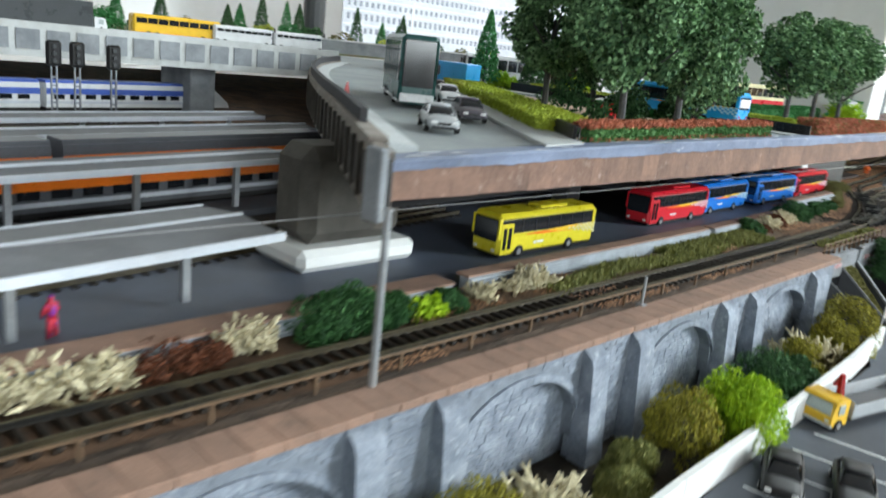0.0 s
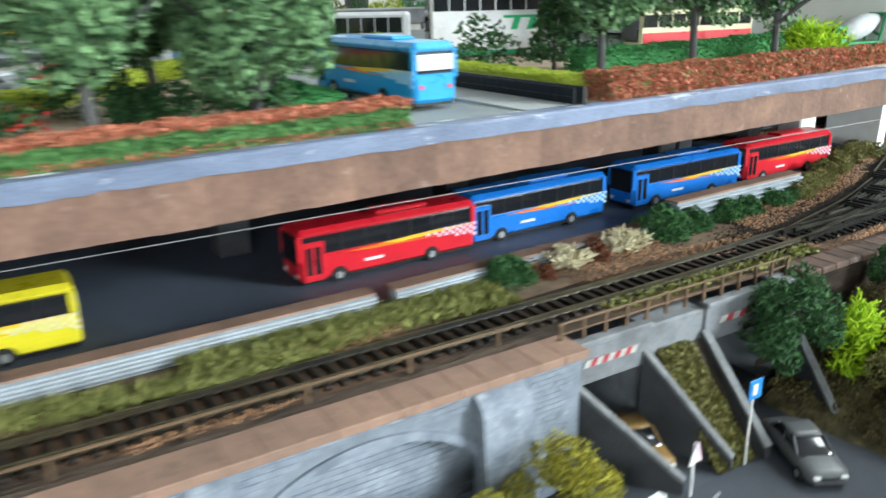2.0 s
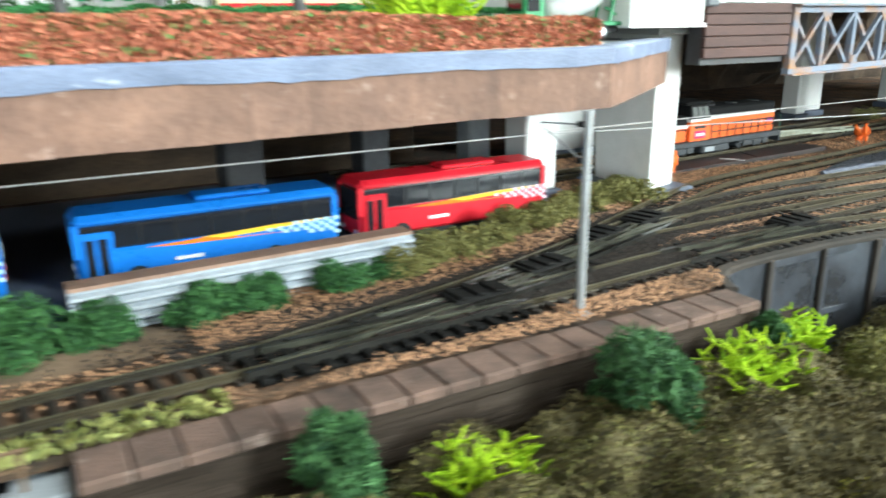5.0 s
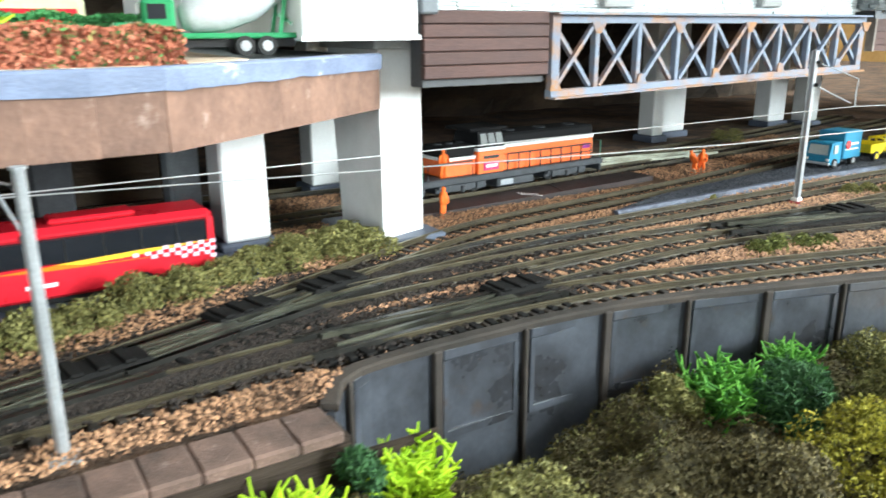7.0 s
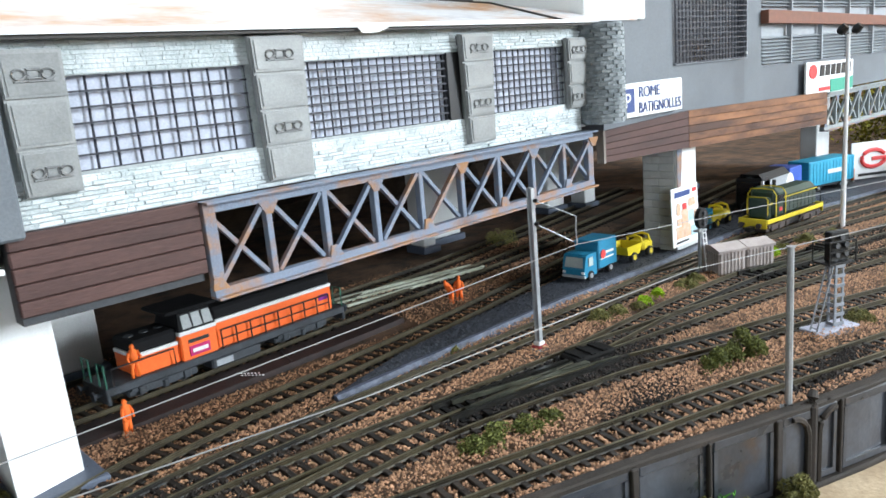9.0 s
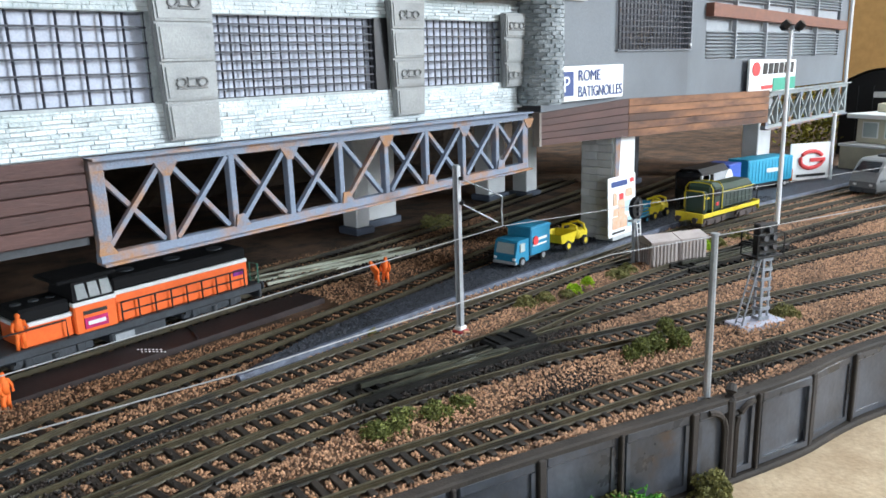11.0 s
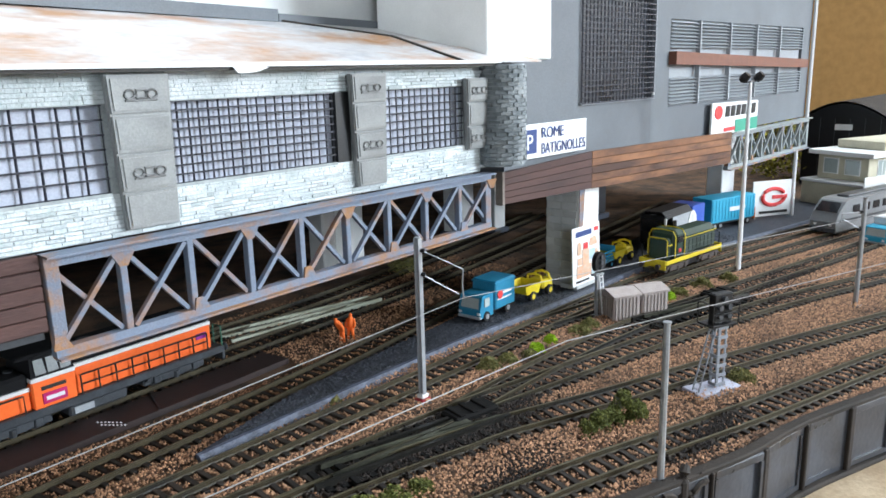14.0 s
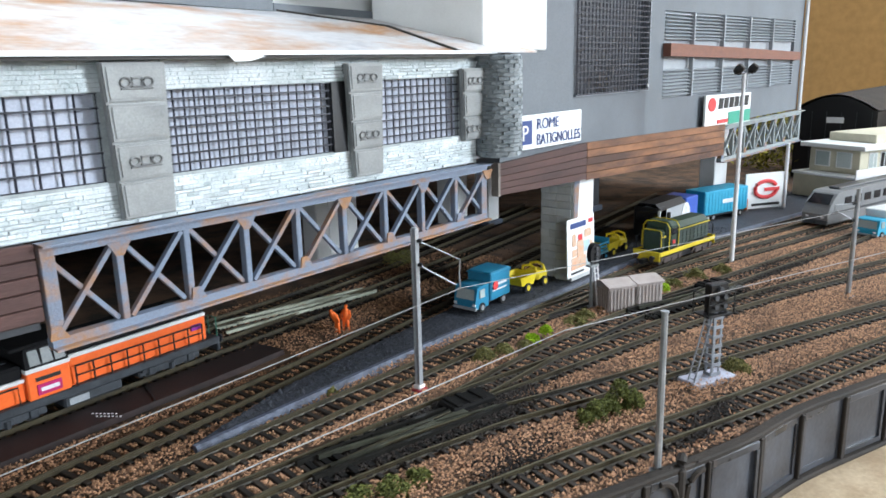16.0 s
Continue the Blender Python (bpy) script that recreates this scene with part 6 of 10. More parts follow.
def trackside():
    rows = []
    for i in range(81):
        x = -0.70 + 0.44 * i / 80
        y0 = float(np.interp(x, [-0.70, -0.46, -0.37, -0.26], [-0.0275, -0.0275, -0.0215, -0.0100]))
        y1 = float(np.interp(x, [-0.70, -0.50, -0.375, -0.2745, -0.26], [-0.0140, -0.0105, -0.0045, 0.0030, 0.0060]))
        rows.append([(x, y0 + (y1 - y0) * k / 8, 0.0002 + 0.0010 * math.sin(math.pi * k / 8) * (1 + 0.6 * noise.noise((x * 70, k * 0.9, 2)))) for k in range(9)])
    solid("sandy_verge", Shape().sheet(rows), mat("trackside_sand", (0.23, 0.155, 0.10), 0.95, dark=(0.11, 0.075, 0.05), scale=70, fine=800, bump=0.7), "tan sandy strip between the track and the bus road", "ground", "structure")
    cream, brown, green = "cream lichen bush beside the track", "rust-brown lichen bush beside the track", "dense green bush beside the track"
    for x, y, r, h in ((-0.838, -0.020, 0.011, 0.009), (-0.822, -0.0215, 0.009, 0.008), (-0.782, -0.0190, 0.011, 0.0085), (-0.690, -0.0215, 0.007, 0.006), (-0.660, -0.0205, 0.010, 0.0085), (-0.672, -0.021, 0.007, 0.006), (-0.427, -0.0120, 0.0085, 0.008), (-0.400, -0.0095, 0.0085, 0.0085), (-0.391, -0.0100, 0.006, 0.006), (-0.90, -0.021, 0.012, 0.009)):
        lichen(x, y, 0.0, r, h, G_CREAM, cream)
    for x, y, r, h in ((-0.850, -0.021, 0.008, 0.006), (-0.806, -0.0215, 0.012, 0.0085), (-0.795, -0.0205, 0.008, 0.007), (-0.441, -0.0135, 0.008, 0.0065), (-0.412, -0.0115, 0.008, 0.0075), (-0.87, -0.021, 0.01, 0.007)):
        bush(x, y, 0, r, h, G_RUST, brown, 1500, 0.0006)
    for x, y, r, h in ((-0.757, -0.0190, 0.012, 0.012), (-0.744, -0.0185, 0.011, 0.013), (-0.732, -0.021, 0.008, 0.009), (-0.708, -0.0220, 0.007, 0.007), (-0.452, -0.0125, 0.0095, 0.0085), (-0.374, -0.0060, 0.0125, 0.0125), (-0.357, -0.0060, 0.009, 0.008), (-0.335, -0.0045, 0.009, 0.0078), (-0.322, -0.0040, 0.009, 0.0075), (-0.300, -0.0020, 0.009, 0.0075), (-0.287, -0.0005, 0.006, 0.006)):
        bush(x, y, 0, r, h, G_FIBRE, green, 5200, 0.00042, 2.6, lumps=18)
    for x, y in ((-0.724, -0.0235), (-0.717, -0.0245)):
        bush(x, y, 0, 0.0055, 0.0065, G_LIME, "small lime green bush beside the track", 350, 0.0010, 1.5)
    for i in range(11):
        x, y = -0.282 + 0.0115 * i, -0.0015 + 0.0042 * i + 0.002 * math.sin(i * 2)
        bush(x, y, 0, 0.0092, 0.0095 + 0.0016 * math.sin(i * 1.7), G_MOSS, "olive foam bush beside the bus road", 3600, 0.0005, lumps=24)
    for x, y in ((-0.166, 0.030), (-0.172, 0.036), (-0.178, 0.031)):
        bush(x, y, 0, 0.009, 0.008, G_MOSS, "olive foam bush at the foot of the pier", 1800, 0.00065)
    rng = np.random.default_rng(6)
    pts = [(x, -0.0245 + 0.003 * math.sin(x * 60) + rng.uniform(-0.006, 0.005), rng.uniform(0.0003, 0.0030)) for x in rng.uniform(-0.66, -0.46, 7000)]
    pts += [(x, -0.016 + rng.uniform(-0.006, 0.005), rng.uniform(0.0003, 0.0034)) for x in rng.uniform(-0.56, -0.46, 4500)]
    V, F = leaves(pts, 0.0006, 2.4, rng, 2.0)
    tagged(new("grass", leaf_mesh("grass", V, F, G_GRASS)), "yellow-green static grass strip beside the track", "grass", "", "stuff")
    rng = np.random.default_rng(16)
    pts = [(x, -0.0475 + rng.uniform(-0.004, 0.004), rng.uniform(0.0003, 0.0015)) for x in rng.uniform(-0.44, -0.34, 700)]
    V, F = leaves(pts, 0.0010, 1.3, rng, 1.2)
    tagged(new("weeds", leaf_mesh("weeds", V, F, G_GRASS)), "dry weeds at the edge of the track", "grass", "", "stuff")


trackside()


def lower_planting():
    zb = -0.04
    spots = [  # x, y, radius, height, material, label, stretch, up
        (-0.752, -0.083, 0.020, 0.022, G_OLIVE, 1.0, 0), (-0.775, -0.080, 0.018, 0.022, G_OLIVE, 1, 0), (-0.80, -0.083, 0.02, 0.02, G_DARK, 1.2, 0),
        (-0.658, -0.0885, 0.017, 0.031, G_OLIVE, 1, 0), (-0.6300, -0.0940, 0.0190, 0.034, G_LIME, 1.4, 0), (-0.684, -0.086, 0.012, 0.014, G_GRASS, 1.3, 0.6), (-0.700, -0.094, 0.012, 0.012, G_GRASS, 1.3, 0.6),
        (-0.5880, -0.0880, 0.018, 0.030, G_DARK, 1.2, 0), (-0.605, -0.095, 0.013, 0.016, G_DARK, 1.2, 0), (-0.5530, -0.0870, 0.0135, 0.0275, G_OLIVE, 1, 0), (-0.5700, -0.0915, 0.012, 0.023, G_DARK, 1.2, 0), (-0.4880, -0.0835, 0.0185, 0.0365, G_OLIVE, 1, 0), (-0.509, -0.0865, 0.0135, 0.029, G_OLIVE, 1, 0), (-0.530, -0.092, 0.012, 0.012, G_BROWN, 1, 0),
        (-0.3850, -0.0725, 0.0175, 0.038, G_DARK, 1.5, 0), (-0.3290, -0.0705, 0.0085, 0.038, G_DARK, 1.5, 0), (-0.3670, -0.084, 0.0090, 0.036, G_LIME, 2.2, 0.4), (-0.352, -0.094, 0.017, 0.024, G_BROWN, 1, 0), (-0.366, -0.102, 0.016, 0.018, G_MOSS, 1, 0),
        (-0.303, -0.0755, 0.0110, 0.027, G_LIME, 2.6, 0.3), (-0.300, -0.098, 0.018, 0.024, G_BROWN, 1, 0), (-0.2660, -0.0755, 0.0140, 0.038, G_DARK, 1.6, 0), (-0.262, -0.098, 0.017, 0.026, G_BROWN, 1, 0), (-0.330, -0.112, 0.02, 0.018, G_OLIVE, 1, 0),
        (-0.232, -0.0745, 0.0130, 0.033, G_LIME, 1.9, 0.3), (-0.207, -0.0665, 0.009, 0.033, G_LIME, 1.6, 0.3), (-0.217, -0.0655, 0.007, 0.037, G_DARK, 1.4, 0), (-0.228, -0.098, 0.018, 0.028, G_BROWN, 1, 0), (-0.196, -0.085, 0.016, 0.030, G_MOSS, 1, 0), (-0.290, -0.118, 0.019, 0.02, G_OLIVE, 1, 0), (-0.250, -0.118, 0.018, 0.022, G_OLIVE, 1, 0), (-0.212, -0.112, 0.017, 0.024, G_OLIVE, 1, 0),
        (-0.180, -0.100, 0.017, 0.026, G_BROWN, 1, 0), (-0.150, -0.098, 0.017, 0.024, G_BROWN, 1, 0), (-0.134, -0.0600, 0.009, 0.019, G_MOSS, 1, 0), (-0.120, -0.0640, 0.011, 0.021, G_SPRING, 2.0, 0), (-0.108, -0.0740, 0.011, 0.022, G_DARK, 2.2, 0), (-0.097, -0.0660, 0.009, 0.021, G_SPRING, 2.2, 0), (-0.120, -0.098, 0.018, 0.024, G_OLIVE, 1, 0), (-0.088, -0.0900, 0.015, 0.028, G_MOSS, 1, 0), (-0.070, -0.101, 0.016, 0.028, G_MOSS, 1, 0), (-0.095, -0.112, 0.015, 0.024, G_BROWN, 1, 0),
        (-0.145, -0.122, 0.018, 0.018, G_OLIVE, 1, 0), (-0.180, -0.128, 0.018, 0.016, G_BROWN, 1, 0),
    ]
    names = {G_OLIVE.name: "olive foam bush below the retaining wall", G_LIME.name: "bright lime fibre bush below the retaining wall", G_SPRING.name: "spring green fibre bush below the retaining wall", G_DARK.name: "green fibre bush below the retaining wall", G_BROWN.name: "dull brown foam bush below the retaining wall", G_MOSS.name: "moss green foam bush below the retaining wall", G_GRASS.name: "dry grass tuft below the retaining wall"}
    for x, y, r, h, m, st, up in spots:
        if m is G_SPRING or (m is G_LIME and x > -0.40):
            lichen(x, y, zb + (0.0125 if x < -0.06 else 0.0), r * 1.05, h * 1.02, m, names[m.name], 260, 0.00050)
            continue
        big = m in (G_OLIVE, G_BROWN, G_MOSS)
        bush(x, y, zb + (0.0185 if m is G_DARK and -0.39 < x < -0.24 else 0.0125 if -0.39 < x < -0.06 else 0.0), r, h, m, names[m.name], 9000 if big else 7000, 0.00055 if big else 0.00048, st if big else st * 1.9, up, 26)
    for x, y, r, h in ((-0.728, -0.0860, 0.013, 0.024), (-0.5350, -0.0830, 0.012, 0.031), (-0.5230, -0.0855, 0.011, 0.024), (-0.5450, -0.0800, 0.010, 0.029)):
        lichen(x, y, zb, r, h, G_CREAM, "cream lichen bush below the retaining wall", 90)
    for x, y, r, h, m in ((-0.072, -0.071, 0.010, 0.016, G_MOSS), (-0.058, -0.075, 0.010, 0.014, G_OLIVE), (-0.047, -0.078, 0.009, 0.014, G_MOSS), (-0.034, -0.0815, 0.009, 0.013, G_MOSS), (-0.022, -0.0855, 0.006, 0.009, G_MOSS), (-0.006, -0.0915, 0.0065, 0.0125, G_MOSS)):
        bush(x, y, -0.024, r, h, m, "mossy foam bush at the foot of the grey panel wall", 3600, 0.0005, 1.0, lumps=22)
    for x, y, r, h in ((-0.036, -0.0800, 0.007, 0.018), (-0.027, -0.0830, 0.005, 0.020)):
        lichen(x, y, -0.024, r, h, G_SPRING, "spring green fibre bush at the foot of the grey panel wall", 110, 0.00045)
    # lumpy foam bank that fills the ground below the brown wall
    WALLX, WALLY = [-0.40, -0.2165, -0.206, -0.168, -0.141, -0.118, -0.095, -0.048], [-0.0635, -0.0635, -0.0455, -0.0435, -0.0445, -0.048, -0.054, -0.068]
    def bank_z(x, y):
        edge = min(1.0, max(0.0, (x + 0.392) / 0.03)) * min(1.0, max(0.0, (-0.055 - x) / 0.03)) * min(1.0, max(0.0, (float(np.interp(x, WALLX, WALLY)) - y) / 0.004))
        return -0.0395 + edge * (float(np.interp(x, [-0.37, -0.34, -0.31, -0.225, -0.20, -0.16, -0.14], [0.020, 0.0275, 0.0315, 0.0305, 0.010, 0.010, 0.018])) + 0.010 * noise.noise((x * 45, y * 45, 0)) + 0.006 * noise.noise((x * 110, y * 110, 3)))
    solid("planting_bank", Shape().sheet([[(-0.395 + 0.345 * i / 90, -0.20 + 0.155 * k / 40, bank_z(-0.395 + 0.345 * i / 90, -0.20 + 0.155 * k / 40)) for k in range(41)] for i in range(91)]), mat("matted_foam", (0.15, 0.125, 0.055), 0.95, dark=(0.042, 0.036, 0.017), scale=170, fine=900, bump=1.0), "dull brown foam bank below the brown retaining wall", "ground", "structure")
    for name, m, count, seed, lo in (("foam_scrub", G_BROWN, 150000, 81, -0.6), ("foam_scrub", G_MOSS, 60000, 82, 0.10)):
        rng = np.random.default_rng(seed)
        pts = []
        for x, y in zip(rng.uniform(-0.385, -0.06, count), rng.uniform(-0.17, -0.048, count)):
            if y < np.interp(x, WALLX, WALLY) - 0.001 and noise.noise((x * 30, y * 30, seed)) > lo:
                pts.append((x, y, bank_z(x, y) + rng.uniform(0.0, 0.0022) + 0.0016 * noise.noise((x * 160, y * 160, 5))))
        V, F = leaves(pts, 0.00055, 0.9, rng)
        tagged(new(name, leaf_mesh(name, V, F, m)), "dull brown foam scrub filling the bank" if m is G_BROWN else "olive foam scrub patches on the bank", "scrub", "", "stuff")
    rng = np.random.default_rng(7)
    pts = [(rng.uniform(-0.433, -0.419), y, -0.0115 + rng.uniform(0, 0.0022) - 0.027 * (-0.062 - y) / 0.026) for y in rng.uniform(-0.088, -0.062, 5200)]
    V, F = leaves(pts, 0.0011, 1.0, rng)
    tagged(new("verge", leaf_mesh("verge", V, F, G_MOSS)), "mossy planted wedge between the underpass wing walls", "planting", "", "stuff")
    solid("verge_bank", Shape().add([(-0.437, -0.062, -0.0105), (-0.4145, -0.062, -0.0105), (-0.4165, -0.088, -0.038), (-0.428, -0.087, -0.038)], [(0, 1, 2, 3)]), SOIL, "earth bank between the wing walls", "ground", "structure")
    # yard weeds
    for x, y, r, h, m in ((0.0145, -0.0555, 0.0040, 0.0060, G_WEED), (0.0190, -0.0570, 0.0044, 0.0080, G_WEED), (0.0240, -0.0585, 0.0044, 0.0085, G_WEED), (0.0285, -0.0600, 0.0050, 0.0145, G_WEED), (0.0315, -0.0630, 0.0042, 0.0095, G_WEED), (0.082, -0.0770, 0.006, 0.0055, G_MOSS), (0.036, 0.0, 0.006, 0.005, G_MOSS), (0.045, -0.002, 0.005, 0.005, G_MOSS), (0.0625, -0.0035, 0.0038, 0.0048, G_LIME), (0.0730, -0.0030, 0.0034, 0.0055, G_LIME), (0.056, -0.005, 0.004, 0.0035, G_MOSS), (0.090, -0.006, 0.006, 0.005, G_MOSS), (0.100, -0.0055, 0.005, 0.005, G_MOSS), (0.156, -0.0135, 0.005, 0.006, G_LIME), (0.166, -0.0150, 0.006, 0.005, G_MOSS), (0.185, -0.0185, 0.007, 0.0065, G_MOSS), (0.205, -0.024, 0.006, 0.005, G_MOSS), (-0.060, -0.0345, 0.0065, 0.0055, G_WEED), (-0.050, -0.0365, 0.006, 0.005, G_WEED), (-0.068, -0.0335, 0.005, 0.006, G_WEED), (-0.042, -0.0385, 0.005, 0.004, G_WEED), (-0.02, 0.024, 0.004, 0.003, G_MOSS), (0.118, 0.125, 0.012, 0.010, G_MOSS)):
        bush(x, y, 0, r, h, m, "small lime weed in the ballast" if m is G_LIME else "small mossy weed clump in the ballast", 1900, 0.00045, lumps=22, category="weed", name="weed")


lower_planting()


# ---- vehicles ----
def paint(name, c, rough=0.3, var=0.12):
    return mat(name, c, rough, var=var, scale=90, fine=900, bump=0.04, spec=0.5)


GLASS = mat("dark_tinted_glass", (0.014, 0.016, 0.02), 0.08, var=0.2, scale=60, bump=0, spec=0.7)
PALEGLASS = mat("pale_clear_glass", (0.42, 0.48, 0.47), 0.12, var=0.15, scale=60, bump=0, spec=0.7)
TYRE = mat("black_tyre", (0.018, 0.018, 0.018), 0.75, var=0.2)
RIM = mat("silver_rim", (0.55, 0.56, 0.58), 0.3, 0.7, var=0.1)
P_YEL, P_RED, P_BLU = paint("bus_yellow", (0.70, 0.60, 0.03)), paint("bus_red", (0.62, 0.015, 0.03)), paint("bus_blue", (0.012, 0.17, 0.62))
P_CYAN, P_ORA, P_AMB = paint("sky_blue_paint", (0.02, 0.33, 0.72)), paint("livery_orange", (0.85, 0.19, 0.015)), paint("livery_amber", (0.85, 0.52, 0.04))
P_CHK, P_PNK, P_CRM = paint("pale_blue_check", (0.45, 0.68, 0.85)), paint("pale_pink_check", (0.85, 0.62, 0.72)), paint("cream_panel", (0.72, 0.68, 0.42))
P_WHT, P_SIL, P_DRK = paint("white_gloss", (0.75, 0.76, 0.77)), paint("silver_gloss", (0.40, 0.42, 0.44)), paint("dark_grey_gloss", (0.06, 0.065, 0.07))
P_GRN, P_LYEL = paint("locomotive_green", (0.016, 0.042, 0.028), 0.4, 0.35), paint("lining_yellow", (0.72, 0.56, 0.02), 0.45, 0.25)
P_MIX, P_TEAL, P_BLK = paint("mixer_green", (0.03, 0.26, 0.10)), paint("coach_teal", (0.012, 0.080, 0.075)), paint("black_gloss", (0.010, 0.010, 0.011), 0.5)
P_LOCO = paint("signal_orange", (0.86, 0.14, 0.02), 0.4)
P_TRUCK = paint("truck_blue", (0.025, 0.215, 0.36), 0.4)
GRIME = mat("brown_underframe", (0.085, 0.062, 0.052), 0.75, dark=(0.04, 0.032, 0.03), scale=200, bump=0.4)
UFRAME = mat("grey_underframe", (0.040, 0.046, 0.054), 0.55, var=0.5, scale=200, bump=0.3)
HIVIS = mat("orange_cloth", (0.88, 0.16, 0.02), 0.7, var=0.2, scale=400)


def wheel(parent, x, y, r, w, rim=RIM):
    t = part("wheel", Shape().tube([(x, y - w / 2, r), (x, y + w / 2, r)], r, 14), TYRE, parent)
    s = -1 if y < 0 else 1
    part("rim", Shape().tube([(x, y + s * (w / 2 - 0.0001), r), (x, y + s * (w / 2 + 0.0002), r)], r * 0.55, 10), rim, t)


def bus(at, body, checker, label, lower=None, rear_glass=PALEGLASS):
    """A city bus, nose to -x."""
    t = thing("bus", label, "bus", at, group="buses")
    L, W, H = 0.0345, 0.0076, 0.0195
    part("body", Shape().box(-L, L, -W, W, 0.0016, 0.0108, 0.0012), lower or body, t)
    part("upper_body", Shape().box(-L + 0.0002, L - 0.0002, -W + 0.0003, W - 0.0003, 0.0098, H - 0.0022, 0.001), GLASS, t, "dark glazed window band")
    part("roof", Shape().box(-L, L, -W, W, H - 0.0034, H, 0.0014), body, t)
    part("roof_unit", Shape().box(-0.004, 0.016, -0.004, 0.004, H - 0.0002, H + 0.0012, 0.0005), body, t)
    for x in (-L + 0.0006, L - 0.0009):
        for y in (-W + 0.0004, W - 0.0004):
            part("corner_pillar", Shape().box(x - 0.0009, x + 0.0009, y - 0.0005, y + 0.0005, 0.009, H - 0.002), body, t)
    part("windscreen", Shape().box(-L - 0.0002, -L + 0.0004, -W + 0.0012, W - 0.0012, 0.0075, H - 0.003), GLASS, t)
    part("rear_window", Shape().box(L - 0.0003, L + 0.0003, -W + 0.0014, W - 0.0014, 0.0115, H - 0.0035), rear_glass, t)
    d = part("door", Shape().box(-L + 0.0012, -L + 0.0090, -W - 0.0004, -W + 0.0006, 0.0018, 0.0152, 0.0003), body, t)
    for k in (0, 1):
        part("door_pane", Shape().box(-L + 0.0024 + 0.0031 * k, -L + 0.0044 + 0.0031 * k, -W - 0.0006, -W - 0.0003, 0.0042, 0.0135), GLASS, d)
    for i in range(6):
        x = -L + 0.0155 + 0.0088 * i
        part("window_bar", Shape().box(x - 0.0002, x + 0.0002, -W + 0.0001, -W + 0.0005, 0.0105, H - 0.003), BLACKP, t)
    y = -W - 0.00025
    part("orange_flash", Shape().prism([(-0.018, y, 0.0098), (0.002, y, 0.0105), (0.006, y, 0.0092), (0.028, y, 0.0085), (0.004, y, 0.0090), (-0.008, y, 0.0092)], (0, 0.0003, 0)), P_ORA, t)
    part("amber_flash", Shape().prism([(-0.004, y - 0.0001, 0.0105), (0.016, y - 0.0001, 0.0112), (0.0335, y - 0.0001, 0.0112), (0.012, y - 0.0001, 0.0098), (0.002, y - 0.0001, 0.0096)], (0, 0.0003, 0)), P_AMB, t)
    ck = part("checker_panel", Shape().prism([(0.008, y, 0.0100), (0.0338, y, 0.0112), (0.0338, y, 0.0062), (0.027, y, 0.0078)], (0, 0.0002, 0)), body, t)
    s = Shape()
    for i in range(17):
        for j in range(5):
            xx, zz = 0.009 + 0.0015 * i, 0.0064 + 0.001 * j
            if (i + j) % 2 == 0 and zz > 0.0098 - (xx - 0.008) * 0.15 + 0.0 and zz < 0.0098 + (xx - 0.008) * 0.05:
                s.box(xx, xx + 0.0015, y - 0.0003, y - 0.0001, zz, zz + 0.001)
    if s.v:
        tagged(part("check_panel", s, checker, ck, "pale checks on the rear flank"), kind="stuff")
    part("lettering_bar", Shape().box(-0.011, -0.004, y - 0.0001, y + 0.0001, 0.0052, 0.0062), P_WHT, t)
    part("skirt", Shape().box(-L + 0.001, L - 0.001, -W + 0.0006, W - 0.0006, 0.0009, 0.002), BLACKP, t)
    for x in (-0.0205, 0.0155):
        part("wheel_arch", Shape().prism([(x + 0.0033 * math.cos(a), -W - 0.0001, 0.0020 + 0.0033 * math.sin(a)) for a in [k * math.pi / 8 for k in range(9)]], (0, 0.0004, 0)), BLACKP, t)
        for yy in (-W + 0.0008, W - 0.0008):
            wheel(t, x, yy, 0.0024, 0.0022)
    for yy in (-0.005, 0.005):
        part("tail_light", Shape().box(L - 0.0002, L + 0.0003, yy - 0.0006, yy + 0.0006, 0.006, 0.0072), REDP, t)
        part("headlight", Shape().box(-L - 0.0003, -L + 0.0002, yy - 0.0009, yy + 0.0009, 0.0032, 0.0044), STRIPEW, t)
    return t


for x, y, a, b, c, lab, low in ((-0.5787, 0.0100, 0, P_YEL, P_CRM, "yellow model bus with orange flash under the deck", None), (-0.4436, 0.0190, 1, P_RED, P_PNK, "red model bus with pink checks under the deck", None),
                                (-0.3739, 0.0245, 2, P_BLU, P_CHK, "blue model bus with pale checks under the deck", None), (-0.2890, 0.0255, 0, P_BLU, P_CHK, "blue model bus with pale checks under the deck", None),
                                (-0.2122, 0.0290, 1, P_RED, P_PNK, "red model bus with pink checks at the deck end", None)):
    bus(pose(x - 0.0345, y + 0.0076, 0.0010, 0, 0, a), b, c, lab, low)
bus(pose(-0.4745, 0.0300, dz(-0.47) + 0.0003, 0, 0, -88), P_CYAN, P_CHK, "sky-blue model bus driving away on the deck", None, P_WHT)


